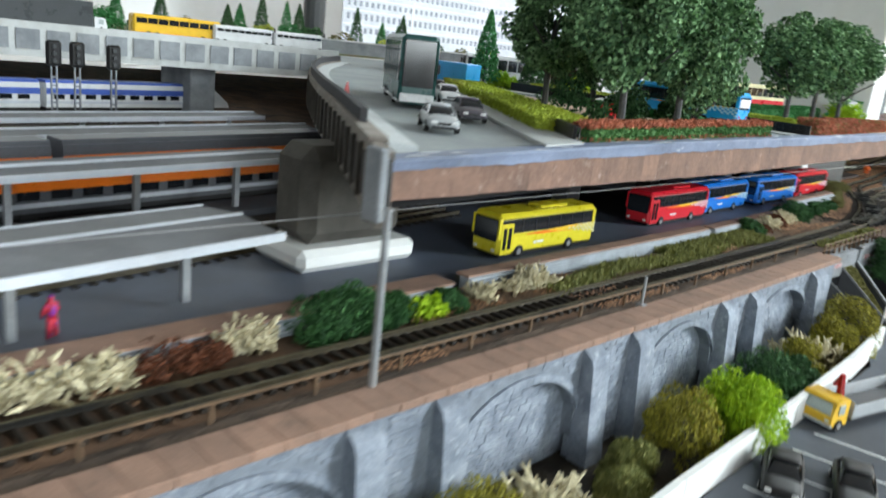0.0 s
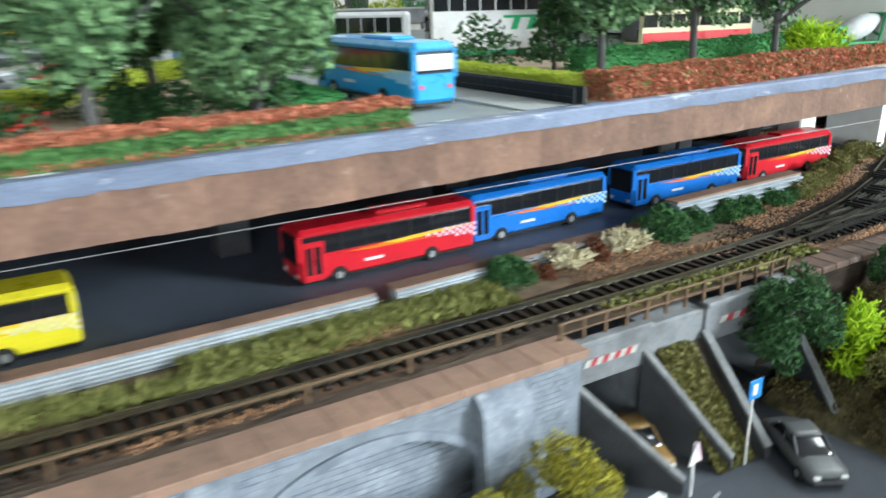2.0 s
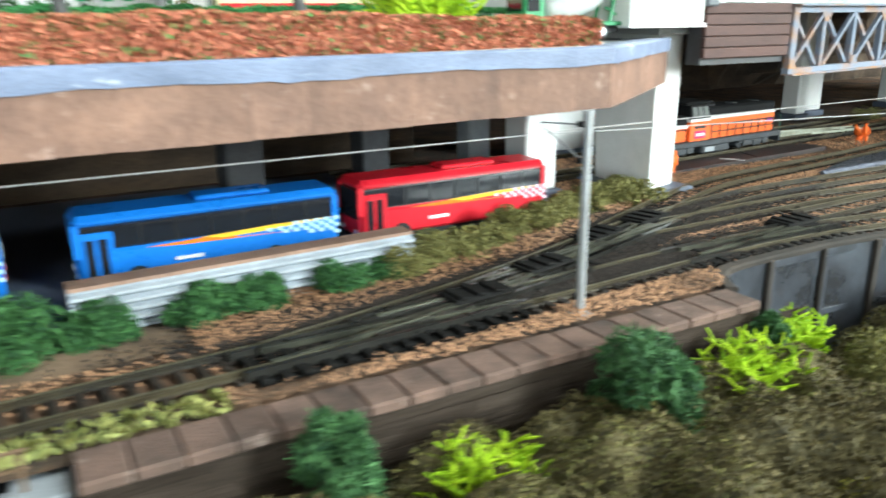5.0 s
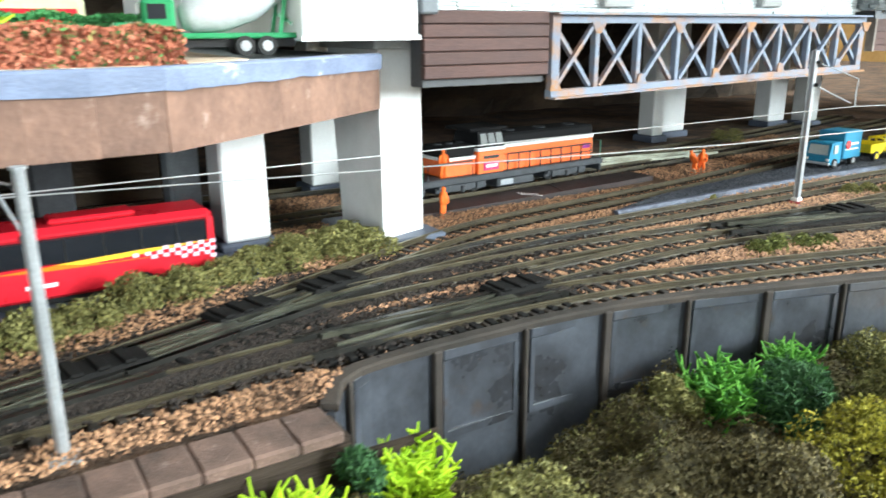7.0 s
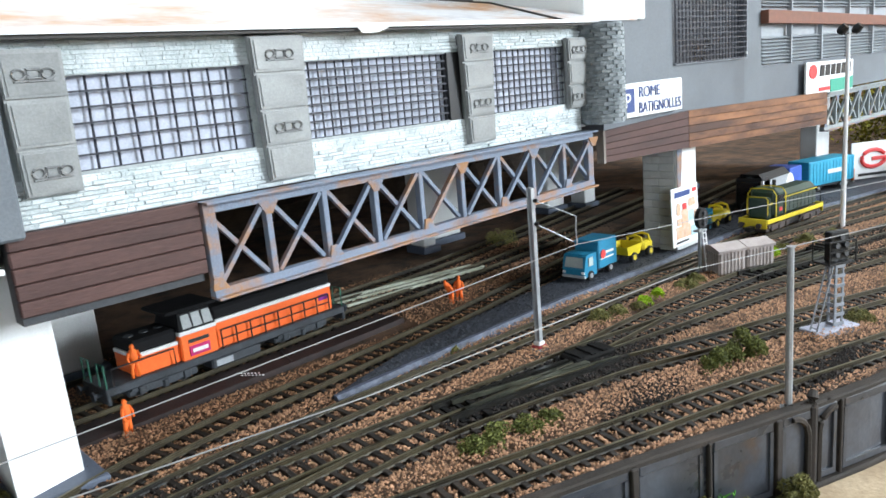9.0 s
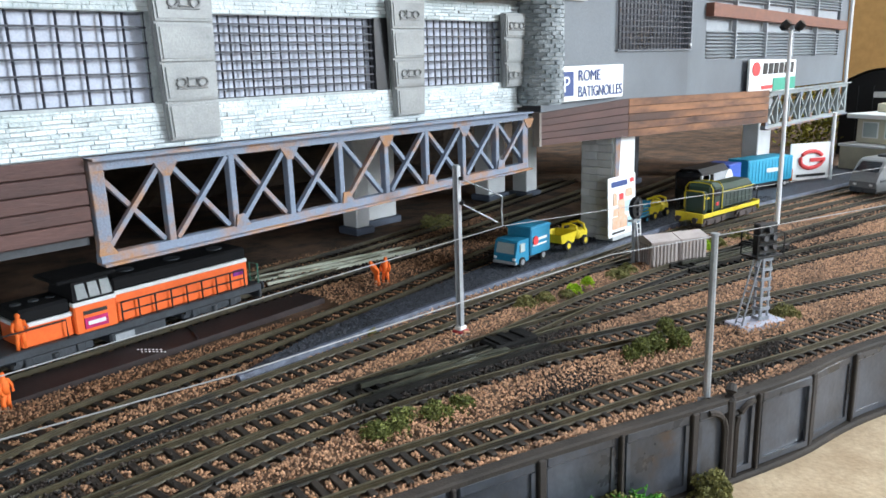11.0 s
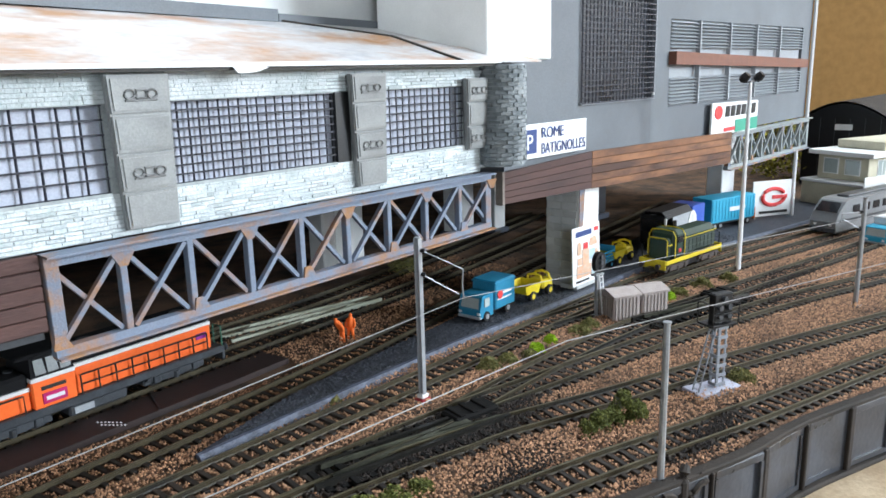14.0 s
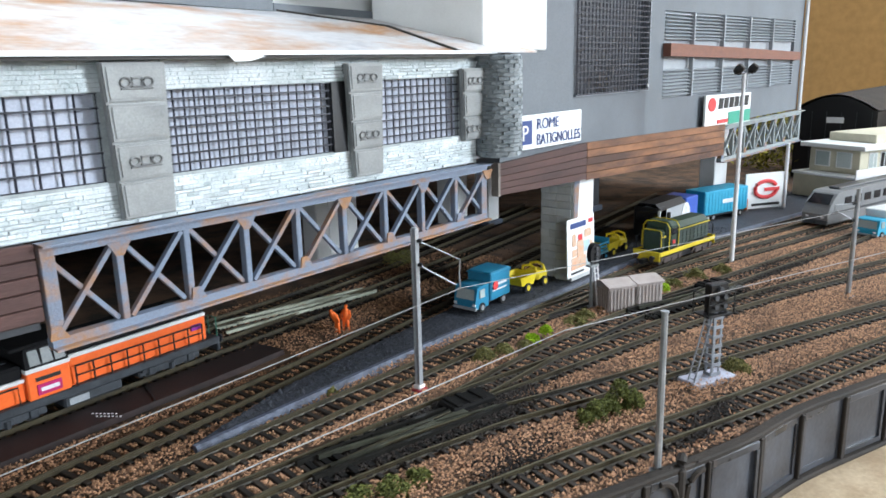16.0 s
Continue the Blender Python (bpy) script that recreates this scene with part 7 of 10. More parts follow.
def loft(stations, n=16, power=3.0):
    """Rounded cross-sections (x, half width, z low, z high) joined into a closed skin."""
    s, vs, fs = Shape(), [], []
    for x, w, z0, z1 in stations:
        for k in range(n):
            a = 2 * math.pi * (k + 0.5) / n
            c, d = math.cos(a), math.sin(a)
            r = (abs(c) ** power + abs(d) ** power) ** (-1 / power)
            vs.append((x, w * r * c, (z0 + z1) / 2 + (z1 - z0) / 2 * r * d))
    m = len(stations)
    for i in range(m - 1):
        for k in range(n):
            fs.append((i * n + k, i * n + (k + 1) % n, (i + 1) * n + (k + 1) % n, (i + 1) * n + k))
    fs += [tuple(range(n))[::-1], tuple(range((m - 1) * n, m * n))]
    return s.add(vs, fs)


def car(at, body, label, group="cars on the deck", L=0.0135, W=0.0055, H=0.0088):
    """A saloon car, nose to -x."""
    t = thing("car", label, "car", at, group=group)
    w = W
    part("body", loft([(-L, w * 0.72, 0.0018, 0.0036), (-L * 0.96, w * 0.88, 0.0014, 0.0044), (-L * 0.85, w * 0.97, 0.0013, 0.0050), (-L * 0.45, w, 0.0013, 0.0058), (0, w * 1.02, 0.0013, 0.0061), (L * 0.6, w, 0.0013, 0.0062), (L * 0.9, w * 0.95, 0.0014, 0.0058), (L * 0.98, w * 0.85, 0.0018, 0.0052), (L, w * 0.7, 0.0024, 0.0046)], 20, 4.0), body, t, smooth=True)
    part("glasshouse", loft([(-L * 0.50, w * 0.80, 0.0050, 0.0056), (-L * 0.30, w * 0.82, 0.0050, 0.0071), (-L * 0.08, w * 0.80, 0.0050, H - 0.0004), (L * 0.35, w * 0.78, 0.0050, H - 0.0003), (L * 0.60, w * 0.78, 0.0050, 0.0072), (L * 0.76, w * 0.76, 0.0050, 0.0058)], 16, 4.0), GLASS, t, smooth=True)
    part("roof", loft([(-L * 0.14, w * 0.62, H - 0.0009, H - 0.0002), (0, w * 0.70, H - 0.0012, H), (L * 0.30, w * 0.70, H - 0.0012, H), (L * 0.44, w * 0.62, H - 0.0010, H - 0.0003)], 16, 4.0), body, t, smooth=True)
    for y in (-1, 1):
        for xa, xb in ((-L * 0.40, -L * 0.12), (L * 0.14, L * 0.13), (L * 0.66, L * 0.42)):
            part("door_pillar", Shape().bar((xa, y * w * 0.83, 0.0058), (xb, y * w * 0.70, H - 0.0006), 0.0005, 0.0005, (1, 0, 0)), body, t)
    for x in (-L * 0.62, L * 0.60):
        for y in (-w + 0.0004, w - 0.0004):
            wheel(t, x, y, 0.0019, 0.0014)
    for y in (-w * 0.62, w * 0.62):
        part("headlight", Shape().box(-L * 0.99 - 0.0004, -L * 0.95, y - 0.0010, y + 0.0010, 0.0032, 0.0041, 0.0002), STRIPEW, t)
        part("tail_light", Shape().box(L * 0.96, L * 0.995 + 0.0003, y - 0.0009, y + 0.0009, 0.0036, 0.0048, 0.0002), REDP, t)
    part("bumper", Shape().box(-L - 0.0004, -L + 0.0012, -w * 0.80, w * 0.80, 0.0016, 0.0025, 0.0004), DGREY, t)
    part("grille", Shape().box(-L - 0.0003, -L + 0.0006, -w * 0.38, w * 0.38, 0.0029, 0.0037, 0.0001), BLACKP, t)
    return t


UD = 54.4  # heading of the main road
P_PLUM = paint("plum_grey_paint", (0.085, 0.075, 0.095), 0.3)
for x, y, c, lab in ((-0.7020, -0.0020, P_SIL, "silver model saloon car on the deck road"), (-0.6630, 0.0215, P_PLUM, "dark plum-grey model car on the deck road"), (-0.6140, 0.0830, P_WHT, "white model estate car on the deck road"), (-0.5610, 0.1600, P_RED, "red model car on the deck road"),
                    (-0.5910, 0.1150, P_DRK, "dark model car on the deck road"), (-0.5380, 0.190, P_SIL, "silver model car on the deck road")):
    car(pose(x, y, dz(x), 0, 0, UD), c, lab)


def coach(at, body, trim, label, L=0.036, W=0.008, H=0.0235, sill=0.0115, skirt=(0.0018, 0.0042)):
    """A tall touring coach, nose to -x."""
    t = thing("coach", label, "coach", at, group="coaches")
    part("body", Shape().box(-L, L, -W, W, 0.0014, H, 0.0016), body, t)
    part("windscreen", Shape().box(-L - 0.0003, -L + 0.0006, -W + 0.0012, W - 0.0012, 0.0085, H - 0.002, 0.0003), GLASS, t)
    for y in (-W - 0.0001, W + 0.0001):
        g = part("side_glass", Shape().box(-L + 0.002, L - 0.003, y - 0.0003, y + 0.0003, sill, H - 0.003), GLASS, t)
        for i in range(1, 8):
            x = -L + 0.002 + (2 * L - 0.005) * i / 8
            part("window_pillar", Shape().box(x - 0.0003, x + 0.0003, y - 0.0005, y + 0.0005, sill - 0.0003, H - 0.0028), body, g)
    part("front_panel", Shape().box(-L - 0.0004, -L + 0.0006, -W + 0.0006, W - 0.0006, 0.0022, 0.0058, 0.0004), trim, t)
    part("side_skirt", Shape().box(-L + 0.002, L - 0.002, -W - 0.0003, W + 0.0003, skirt[0], skirt[1], 0.0002), trim, t)
    for y in (-0.0052, 0.0052):
        part("headlight", Shape().box(-L - 0.0007, -L, y - 0.0012, y + 0.0012, 0.0036, 0.0050, 0.0003), STRIPEW, t)
        part("mirror", Shape().box(-L - 0.002, -L - 0.0006, y * 1.6 - 0.0004, y * 1.6 + 0.0004, 0.015, 0.019, 0.0002), BLACKP, t)
    for x in (-0.022, 0.018, 0.025):
        for y in (-W + 0.0008, W - 0.0008):
            wheel(t, x, y, 0.0025, 0.0022)
    return t


coach(pose(-0.6370, 0.0880, dz(-0.63), 0, 0, UD), P_TEAL, P_WHT, "tall dark teal coach with pale front trim on the deck road", 0.042, 0.008, 0.0300, 0.0105, (0.0018, 0.0026))
coach(pose(-0.385, 0.245, 0.0585, 0, 0, -38), P_WHT, P_SIL, "white coach with dark windows behind the park")
GREENLOGO = mat("green_logo", (0.03, 0.38, 0.16), 0.4, var=0.15)
tall = coach(pose(-0.345, 0.150, 0.0585, 0, 0, -20), P_WHT, GREENLOGO, "tall white coach with a green flank mark behind the park", 0.036, 0.008, 0.036, 0.0245)
for x0 in (0.008, 0.017, 0.024):
    part("flank_mark", Shape().prism([(x0, -0.0084, 0.0145), (x0 + 0.0035, -0.0084, 0.0145), (x0 + 0.0055, -0.0084, 0.0205), (x0 + 0.0020, -0.0084, 0.0205)], (0, 0.0005, 0)), GREENLOGO, tall)
part("flank_mark", Shape().box(0.004, 0.0300, -0.0084, -0.0079, 0.0205, 0.0220), GREENLOGO, tall)
t = coach(pose(-0.268, 0.082, 0.0585, 0, 0, -6), P_CRM, P_RED, "cream tram with a red skirt behind the hedge", 0.038, 0.008, 0.0245, 0.0155, (0.0050, 0.0128))


def lorry(at, cab, load, label, L=0.020, W=0.0075, H=0.019, bars=None, open_load=False):
    """A lorry, nose to -x, with box or open load."""
    t = thing("lorry", label, "lorry", at, group="lorries")
    c0 = -L
    prof = [(c0, 0.0018), (c0 - 0.0004, 0.0052), (c0 + 0.0010, 0.0112), (c0 + 0.0022, 0.0118), (c0 + 0.0095, 0.0118), (c0 + 0.0095, 0.0018)]
    k = part("cab", Shape().prism([(x, -W + 0.0006, z) for x, z in prof], (0, 2 * W - 0.0012, 0)), cab, t)
    part("windscreen", Shape().add([(c0 - 0.0003, -W + 0.0016, 0.0062), (c0 - 0.0003, W - 0.0016, 0.0062), (c0 + 0.0008, W - 0.002, 0.0106), (c0 + 0.0008, -W + 0.002, 0.0106)], [(0, 1, 2, 3)]), PALEGLASS, k)
    for y in (-W + 0.0004, W - 0.0004):
        part("side_window", Shape().box(c0 + 0.0026, c0 + 0.0062, y - 0.0003, y + 0.0003, 0.0066, 0.0104, 0.0001), PALEGLASS, k)
    part("bumper", Shape().box(c0 - 0.0010, c0 + 0.0006, -W + 0.0003, W - 0.0003, 0.0016, 0.0028, 0.0003), P_SIL, k)
    for y in (-0.005, 0.005):
        part("headlight", Shape().box(c0 - 0.0008, c0 + 0.0002, y - 0.0008, y + 0.0008, 0.0034, 0.0046, 0.0002), STRIPEW, k)
    part("chassis", Shape().box(c0 + 0.001, L, -W * 0.5, W * 0.5, 0.0016, 0.0034), DGREY, t)
    if open_load:
        for y in (-W, W - 0.0006):
            part("side_board", Shape().box(c0 + 0.0115, L, y, y + 0.0006, 0.0036, 0.0090, 0.0002), load, t)
        part("load_bed", Shape().box(c0 + 0.0115, L, -W, W, 0.0032, 0.0040), DGREY, t)
        part("tail_board", Shape().box(L - 0.0006, L, -W, W, 0.0036, 0.0090), load, t)
        part("head_board", Shape().box(c0 + 0.0115, c0 + 0.0121, -W, W, 0.0036, 0.0105), load, t)
    else:
        part("box_body", Shape().box(c0 + 0.0105, L, -W, W, 0.0034, H, 0.0005), load, t)
        part("roof_rim", Shape().box(c0 + 0.0103, L + 0.0002, -W - 0.0002, W + 0.0002, H - 0.0012, H - 0.0006), load, t)
    for x in (c0 + 0.0042, L - 0.0055):
        for y in (-W + 0.0010, W - 0.0010):
            wheel(t, x, y, 0.0022, 0.0018)
    if bars:
        for i, (x0, x1, z0, z1) in enumerate(((-0.0015, 0.0095, 0.0098, 0.0108), (-0.0015, 0.0095, 0.0076, 0.0082))):
            part("lettering_bar", Shape().box(x0, x1, -W - 0.0004, -W - 0.0001, z0, z1), bars, t)
        part("red_disc", Shape().prism([(0.0005 + 0.0020 * math.cos(a), -W - 0.0006, 0.0100 + 0.0020 * math.sin(a)) for a in [q * math.pi / 6 for q in range(12)]], (0, 0.0003, 0)), REDP, t)
    return t


lorry(pose(0.0825, 0.0372, 0.0030, 0, 0, 3), P_TRUCK, P_TRUCK, "blue box lorry with white lettering on the yard road", 0.0130, 0.0064, 0.0162, P_WHT)
lorry(pose(-0.405, 0.355, 0.0640, 0, 0, 55), P_WHT, P_CYAN, "white cab lorry with sky-blue box on the deck road", 0.024, 0.008, 0.024)
lorry(pose(-0.425, 0.335, 0.0585, 0, 0, 55), P_WHT, P_WHT, "white van on the deck road", 0.018, 0.007, 0.016)
lorry(pose(-0.660, 0.50, 0.0645, 0, 0, 171), P_WHT, P_DRK, "white cab lorry with grey tarpaulin on the far bridge", 0.040, 0.009, 0.024)
coach(pose(-0.565, 0.478, 0.0645, 0, 0, 171), P_AMB, P_ORA, "yellow and orange bus on the far bridge", 0.038, 0.008, 0.019)
coach(pose(-0.508, 0.465, 0.0645, 0, 0, 171), P_WHT, P_SIL, "white coach on the far bridge", 0.028, 0.008, 0.017)
coach(pose(-0.455, 0.455, 0.0645, 0, 0, 171), P_WHT, P_SIL, "white coach on the far bridge", 0.025, 0.008, 0.017)
car(pose(-0.4555, 0.0880, dz(-0.49), 0, 0, -90), P_WHT, "white model car beside the blue bus on the side road")
lorry(pose(-0.4935, 0.20, dz(-0.49), 0, 0, -90), P_CYAN, P_CYAN, "blue container lorry on the side road", 0.020, 0.0075, 0.0165)


def mixer(at):
    t = thing("mixer_lorry", "green cement mixer lorry with a grey drum on the deck end", "lorry", at)
    part("bonnet", Shape().box(-0.026, -0.017, -0.006, 0.006, 0.0035, 0.0095, 0.001), P_MIX, t)
    k = part("cab", Shape().box(-0.018, -0.009, -0.007, 0.007, 0.0035, 0.016, 0.001), P_MIX, t)
    part("windscreen", Shape().box(-0.0183, -0.0178, -0.0055, 0.0055, 0.0105, 0.0148), GLASS, k)
    part("side_window", Shape().box(-0.0165, -0.0115, -0.0073, -0.0069, 0.0105, 0.0145), GLASS, k)
    part("chassis", Shape().box(-0.02, 0.026, -0.004, 0.004, 0.0025, 0.0048), BLACKP, t)
    part("frame_rail", Shape().box(-0.008, 0.026, -0.0065, 0.0065, 0.0050, 0.0066, 0.0004), P_MIX, t)
    part("drum", Shape().tube([(-0.007, 0, 0.0105), (-0.004, 0, 0.0112), (0.004, 0, 0.0135), (0.013, 0, 0.0165), (0.020, 0, 0.0185), (0.023, 0, 0.0193)], [0.003, 0.0052, 0.0068, 0.0066, 0.0042, 0.0030], 14), mat("drum_grey", (0.52, 0.54, 0.55), 0.4, var=0.15), t, "pale grey mixing drum", True)
    part("hopper_frame", Shape().bar((0.021, -0.005, 0.006), (0.024, -0.005, 0.022), 0.0012, 0.0012).bar((0.021, 0.005, 0.006), (0.024, 0.005, 0.022), 0.0012, 0.0012).bar((0.024, -0.006, 0.022), (0.024, 0.006, 0.022), 0.002, 0.002), P_MIX, t)
    part("chute", Shape().bar((0.022, 0, 0.012), (0.029, -0.003, 0.007), 0.003, 0.001), P_MIX, t)
    for x in (-0.0215, 0.010, 0.0165):
        for y in (-0.006, 0.006):
            wheel(t, x, y, 0.0029, 0.0025)


mixer(pose(-0.2095, 0.0300, dz(0) + 0.0008, 0, 0, -6) @ Matrix.Scale(0.84, 4))


def dumper(at, label, body):
    t = thing("dumper", label, "dumper", at, group="small works vehicles")
    part("skip", Shape().add([(-0.012, -0.005, 0.004), (-0.002, -0.005, 0.003), (-0.002, 0.005, 0.003), (-0.012, 0.005, 0.004), (-0.0145, -0.006, 0.0085), (-0.0005, -0.006, 0.0085), (-0.0005, 0.006, 0.0085), (-0.0145, 0.006, 0.0085)], [(0, 1, 2, 3), (0, 1, 5, 4), (1, 2, 6, 5), (2, 3, 7, 6), (3, 0, 4, 7)]), body, t)
    part("engine_cover", Shape().box(0.003, 0.012, -0.0045, 0.0045, 0.003, 0.0075, 0.001), body, t)
    part("seat", Shape().box(0.0, 0.003, -0.003, 0.003, 0.003, 0.007, 0.0006), body, t)
    for x in (0.0025, 0.0095):
        part("roll_hoop", Shape().tube([(x, -0.004, 0.006), (x - 0.0006, -0.0036, 0.0098), (x - 0.0002, 0, 0.0106), (x - 0.0006, 0.0036, 0.0098), (x, 0.004, 0.006)], 0.0007, 6), body, t)
    for x in (-0.0075, 0.0075):
        for y in (-0.0048, 0.0048):
            wheel(t, x, y, 0.0024, 0.002, body)


dumper(pose(0.1170, 0.0370, 0.0030, 0, 0, 2), "yellow site dumper on the yard road", P_LYEL)
dumper(pose(0.2010, 0.0380, 0.0030, 0, 0, 2), "yellow site dumper behind the poster", P_LYEL)


def handcart(at):
    t = thing("trailer", "small blue slatted trailer on the yard road", "trailer", at)
    part("bed", Shape().box(-0.008, 0.008, -0.005, 0.005, 0.0035, 0.0045, 0.0003), P_TRUCK, t)
    for i in range(3):
        z = 0.0052 + 0.0018 * i
        for y in (-0.005, 0.0046):
            part("slat", Shape().box(-0.008, 0.008, y, y + 0.0004, z, z + 0.0011), P_TRUCK, t)
    part("head_board", Shape().box(0.0076, 0.008, -0.005, 0.005, 0.0045, 0.0115), P_TRUCK, t)
    for x in (-0.005, 0.005):
        for y in (-0.0042, 0.0042):
            wheel(t, x, y, 0.0017, 0.0012, P_TRUCK)


handcart(pose(0.1815, 0.0375, 0.0030, 0, 0, 2))

# ---- locomotives ----


def bogie(parent, x, material, w=0.0068):
    b = part("bogie", Shape().box(x - 0.0115, x + 0.0115, -w, w, 0.0042, 0.0064, 0.0005), material, parent)
    for dx in (-0.0072, 0.0072):
        part("wheel", Shape().tube([(x + dx, -0.0052, 0.0062), (x + dx, 0.0052, 0.0062)], 0.0031, 12), TYRE, b)
        for y in (-w - 0.0006, w + 0.0006):
            part("axle_box", Shape().box(x + dx - 0.0013, x + dx + 0.0013, y - 0.0007, y + 0.0007, 0.0045, 0.0072, 0.0003), material, b)
    for y in (-w - 0.0004, w + 0.0004):
        part("side_frame", Shape().prism([(x - 0.0105, y - 0.0003, 0.0060), (x - 0.0035, y - 0.0003, 0.0046), (x + 0.0035, y - 0.0003, 0.0046), (x + 0.0105, y - 0.0003, 0.0060), (x + 0.0105, y - 0.0003, 0.0076), (x - 0.0105, y - 0.0003, 0.0076)], (0, 0.0006, 0)), material, b)
        part("spring", Shape().tube([(x, y, 0.0042), (x, y, 0.0064)], 0.0011, 8), material, b)


FADED = mat("faded_green_panel", (0.045, 0.064, 0.055), 0.5, var=0.3)


def green_loco(at):
    """Diesel shunter, cab end to -x; height from the rail foot."""
    t = thing("locomotive", "dark green diesel shunter with yellow lining on the track", "locomotive", at)
    L, W = 0.0286, 0.0080
    part("running_board", Shape().box(-L, L, -W, W, 0.0082, 0.0098, 0.0004), GRIME, t)
    for y in (-W - 0.0003, W - 0.0003):
        part("yellow_sill", Shape().box(-L, L, y, y + 0.0006, 0.0086, 0.0108, 0.0002), P_LYEL, t, "bright yellow sill")
    for x in (-L - 0.0006, L - 0.0002):
        part("buffer_beam", Shape().box(x, x + 0.0008, -W, W, 0.0060, 0.0112, 0.0003), P_LYEL, t)
    part("long_hood", Shape().box(-0.0106, 0.0247, -0.0066, 0.0066, 0.0098, 0.0235, 0.0026), P_GRN, t)
    for y in (-0.0068, 0.0065):
        part("hood_lining", Shape().box(-0.0106, 0.0246, y, y + 0.0003, 0.0197, 0.0201), P_LYEL, t)
    cab = part("cab", Shape().box(-0.0199, -0.0106, -0.0078, 0.0078, 0.0098, 0.0255, 0.0022), P_GRN, t)
    part("nose", Shape().box(-0.0243, -0.0199, -0.0058, 0.0058, 0.0098, 0.0215, 0.0012), P_GRN, t)
    for y in (-0.0081, 0.0078):
        part("cab_window", Shape().box(-0.0183, -0.0126, y, y + 0.0003, 0.0188, 0.0222), GLASS, cab)
    for x in (-0.0200, -0.0108):
        part("cab_lining", Shape().tube([(x, -0.0079, 0.0112), (x, -0.0079, 0.0225), (x, -0.0060, 0.0252), (x, 0.0, 0.0257), (x, 0.0060, 0.0252), (x, 0.0079, 0.0225), (x, 0.0079, 0.0112)], 0.00028, 5), P_LYEL, cab)
    part("nose_lining", Shape().tube([(-0.0244, -0.0058, 0.0125), (-0.0244, -0.0058, 0.0205), (-0.0244, -0.0045, 0.0216), (-0.0244, 0.0045, 0.0216), (-0.0244, 0.0058, 0.0205), (-0.0244, 0.0058, 0.0125)], 0.00028, 5).bar((-0.0244, -0.0058, 0.0180), (-0.0200, -0.0058, 0.0180), 0.0006, 0.0008), P_LYEL, t)
    for i in range(8):
        x = -0.0088 + 0.0040 * i
        for k in (0, 1):
            part("louvre_panel", Shape().box(x, x + 0.0034, -0.0069, -0.0066, 0.0118 + 0.0036 * k, 0.0149 + 0.0036 * k, 0.0001), FADED, t)
    part("number_plate", Shape().box(-0.0166, -0.0145, -0.0082, -0.0078, 0.0138, 0.0156), REDP, cab)
    part("exhaust", Shape().tube([(-0.0083, 0, 0.0230), (-0.0083, 0, 0.0285)], 0.0010, 8), BLACKP, t)
    part("fuel_tank", Shape().box(-0.0057, 0.0057, -0.0066, 0.0066, 0.0042, 0.0082, 0.0006), BLACKP, t)
    for x in (-0.0160, 0.0160):
        bogie(t, x, GRIME)
    for x, s in ((-L, -1), (L, 1)):
        for y in (-0.0048, 0.0048):
            part("buffer", Shape().tube([(x, y, 0.0080), (x + s * 0.0026, y, 0.0080), (x + s * 0.0028, y, 0.0080), (x + s * 0.0033, y, 0.0080)], [0.0007, 0.0007, 0.0015, 0.0015], 8), GRIME, t)
        part("coupler", Shape().box(min(x, x + s * 0.0055), max(x, x + s * 0.0055), -0.0016, 0.0016, 0.0048, 0.0072, 0.0004), BLACKP, t)
        part("handrail", Shape().tube([(x - s * 0.001, -0.0070, 0.0112), (x - s * 0.001, -0.0070, 0.0175), (x - s * 0.004, -0.0070, 0.0185)], 0.0003, 5).tube([(x - s * 0.001, 0.0070, 0.0112), (x - s * 0.001, 0.0070, 0.0175), (x - s * 0.004, 0.0070, 0.0185)], 0.0003, 5), BLACKP, t)
    return t


green_loco(pose(0.2155, 0.0064, 0.0000, 0, 0, -6))


CABGLASS = mat("grey_cab_glass", (0.10, 0.115, 0.115), 0.35, var=0.3, scale=80, bump=0, spec=0.35)

MATTBLACK = mat("matt_black_paint", (0.010, 0.010, 0.011), 0.75, var=0.3, scale=200, bump=0.1, spec=0.15)


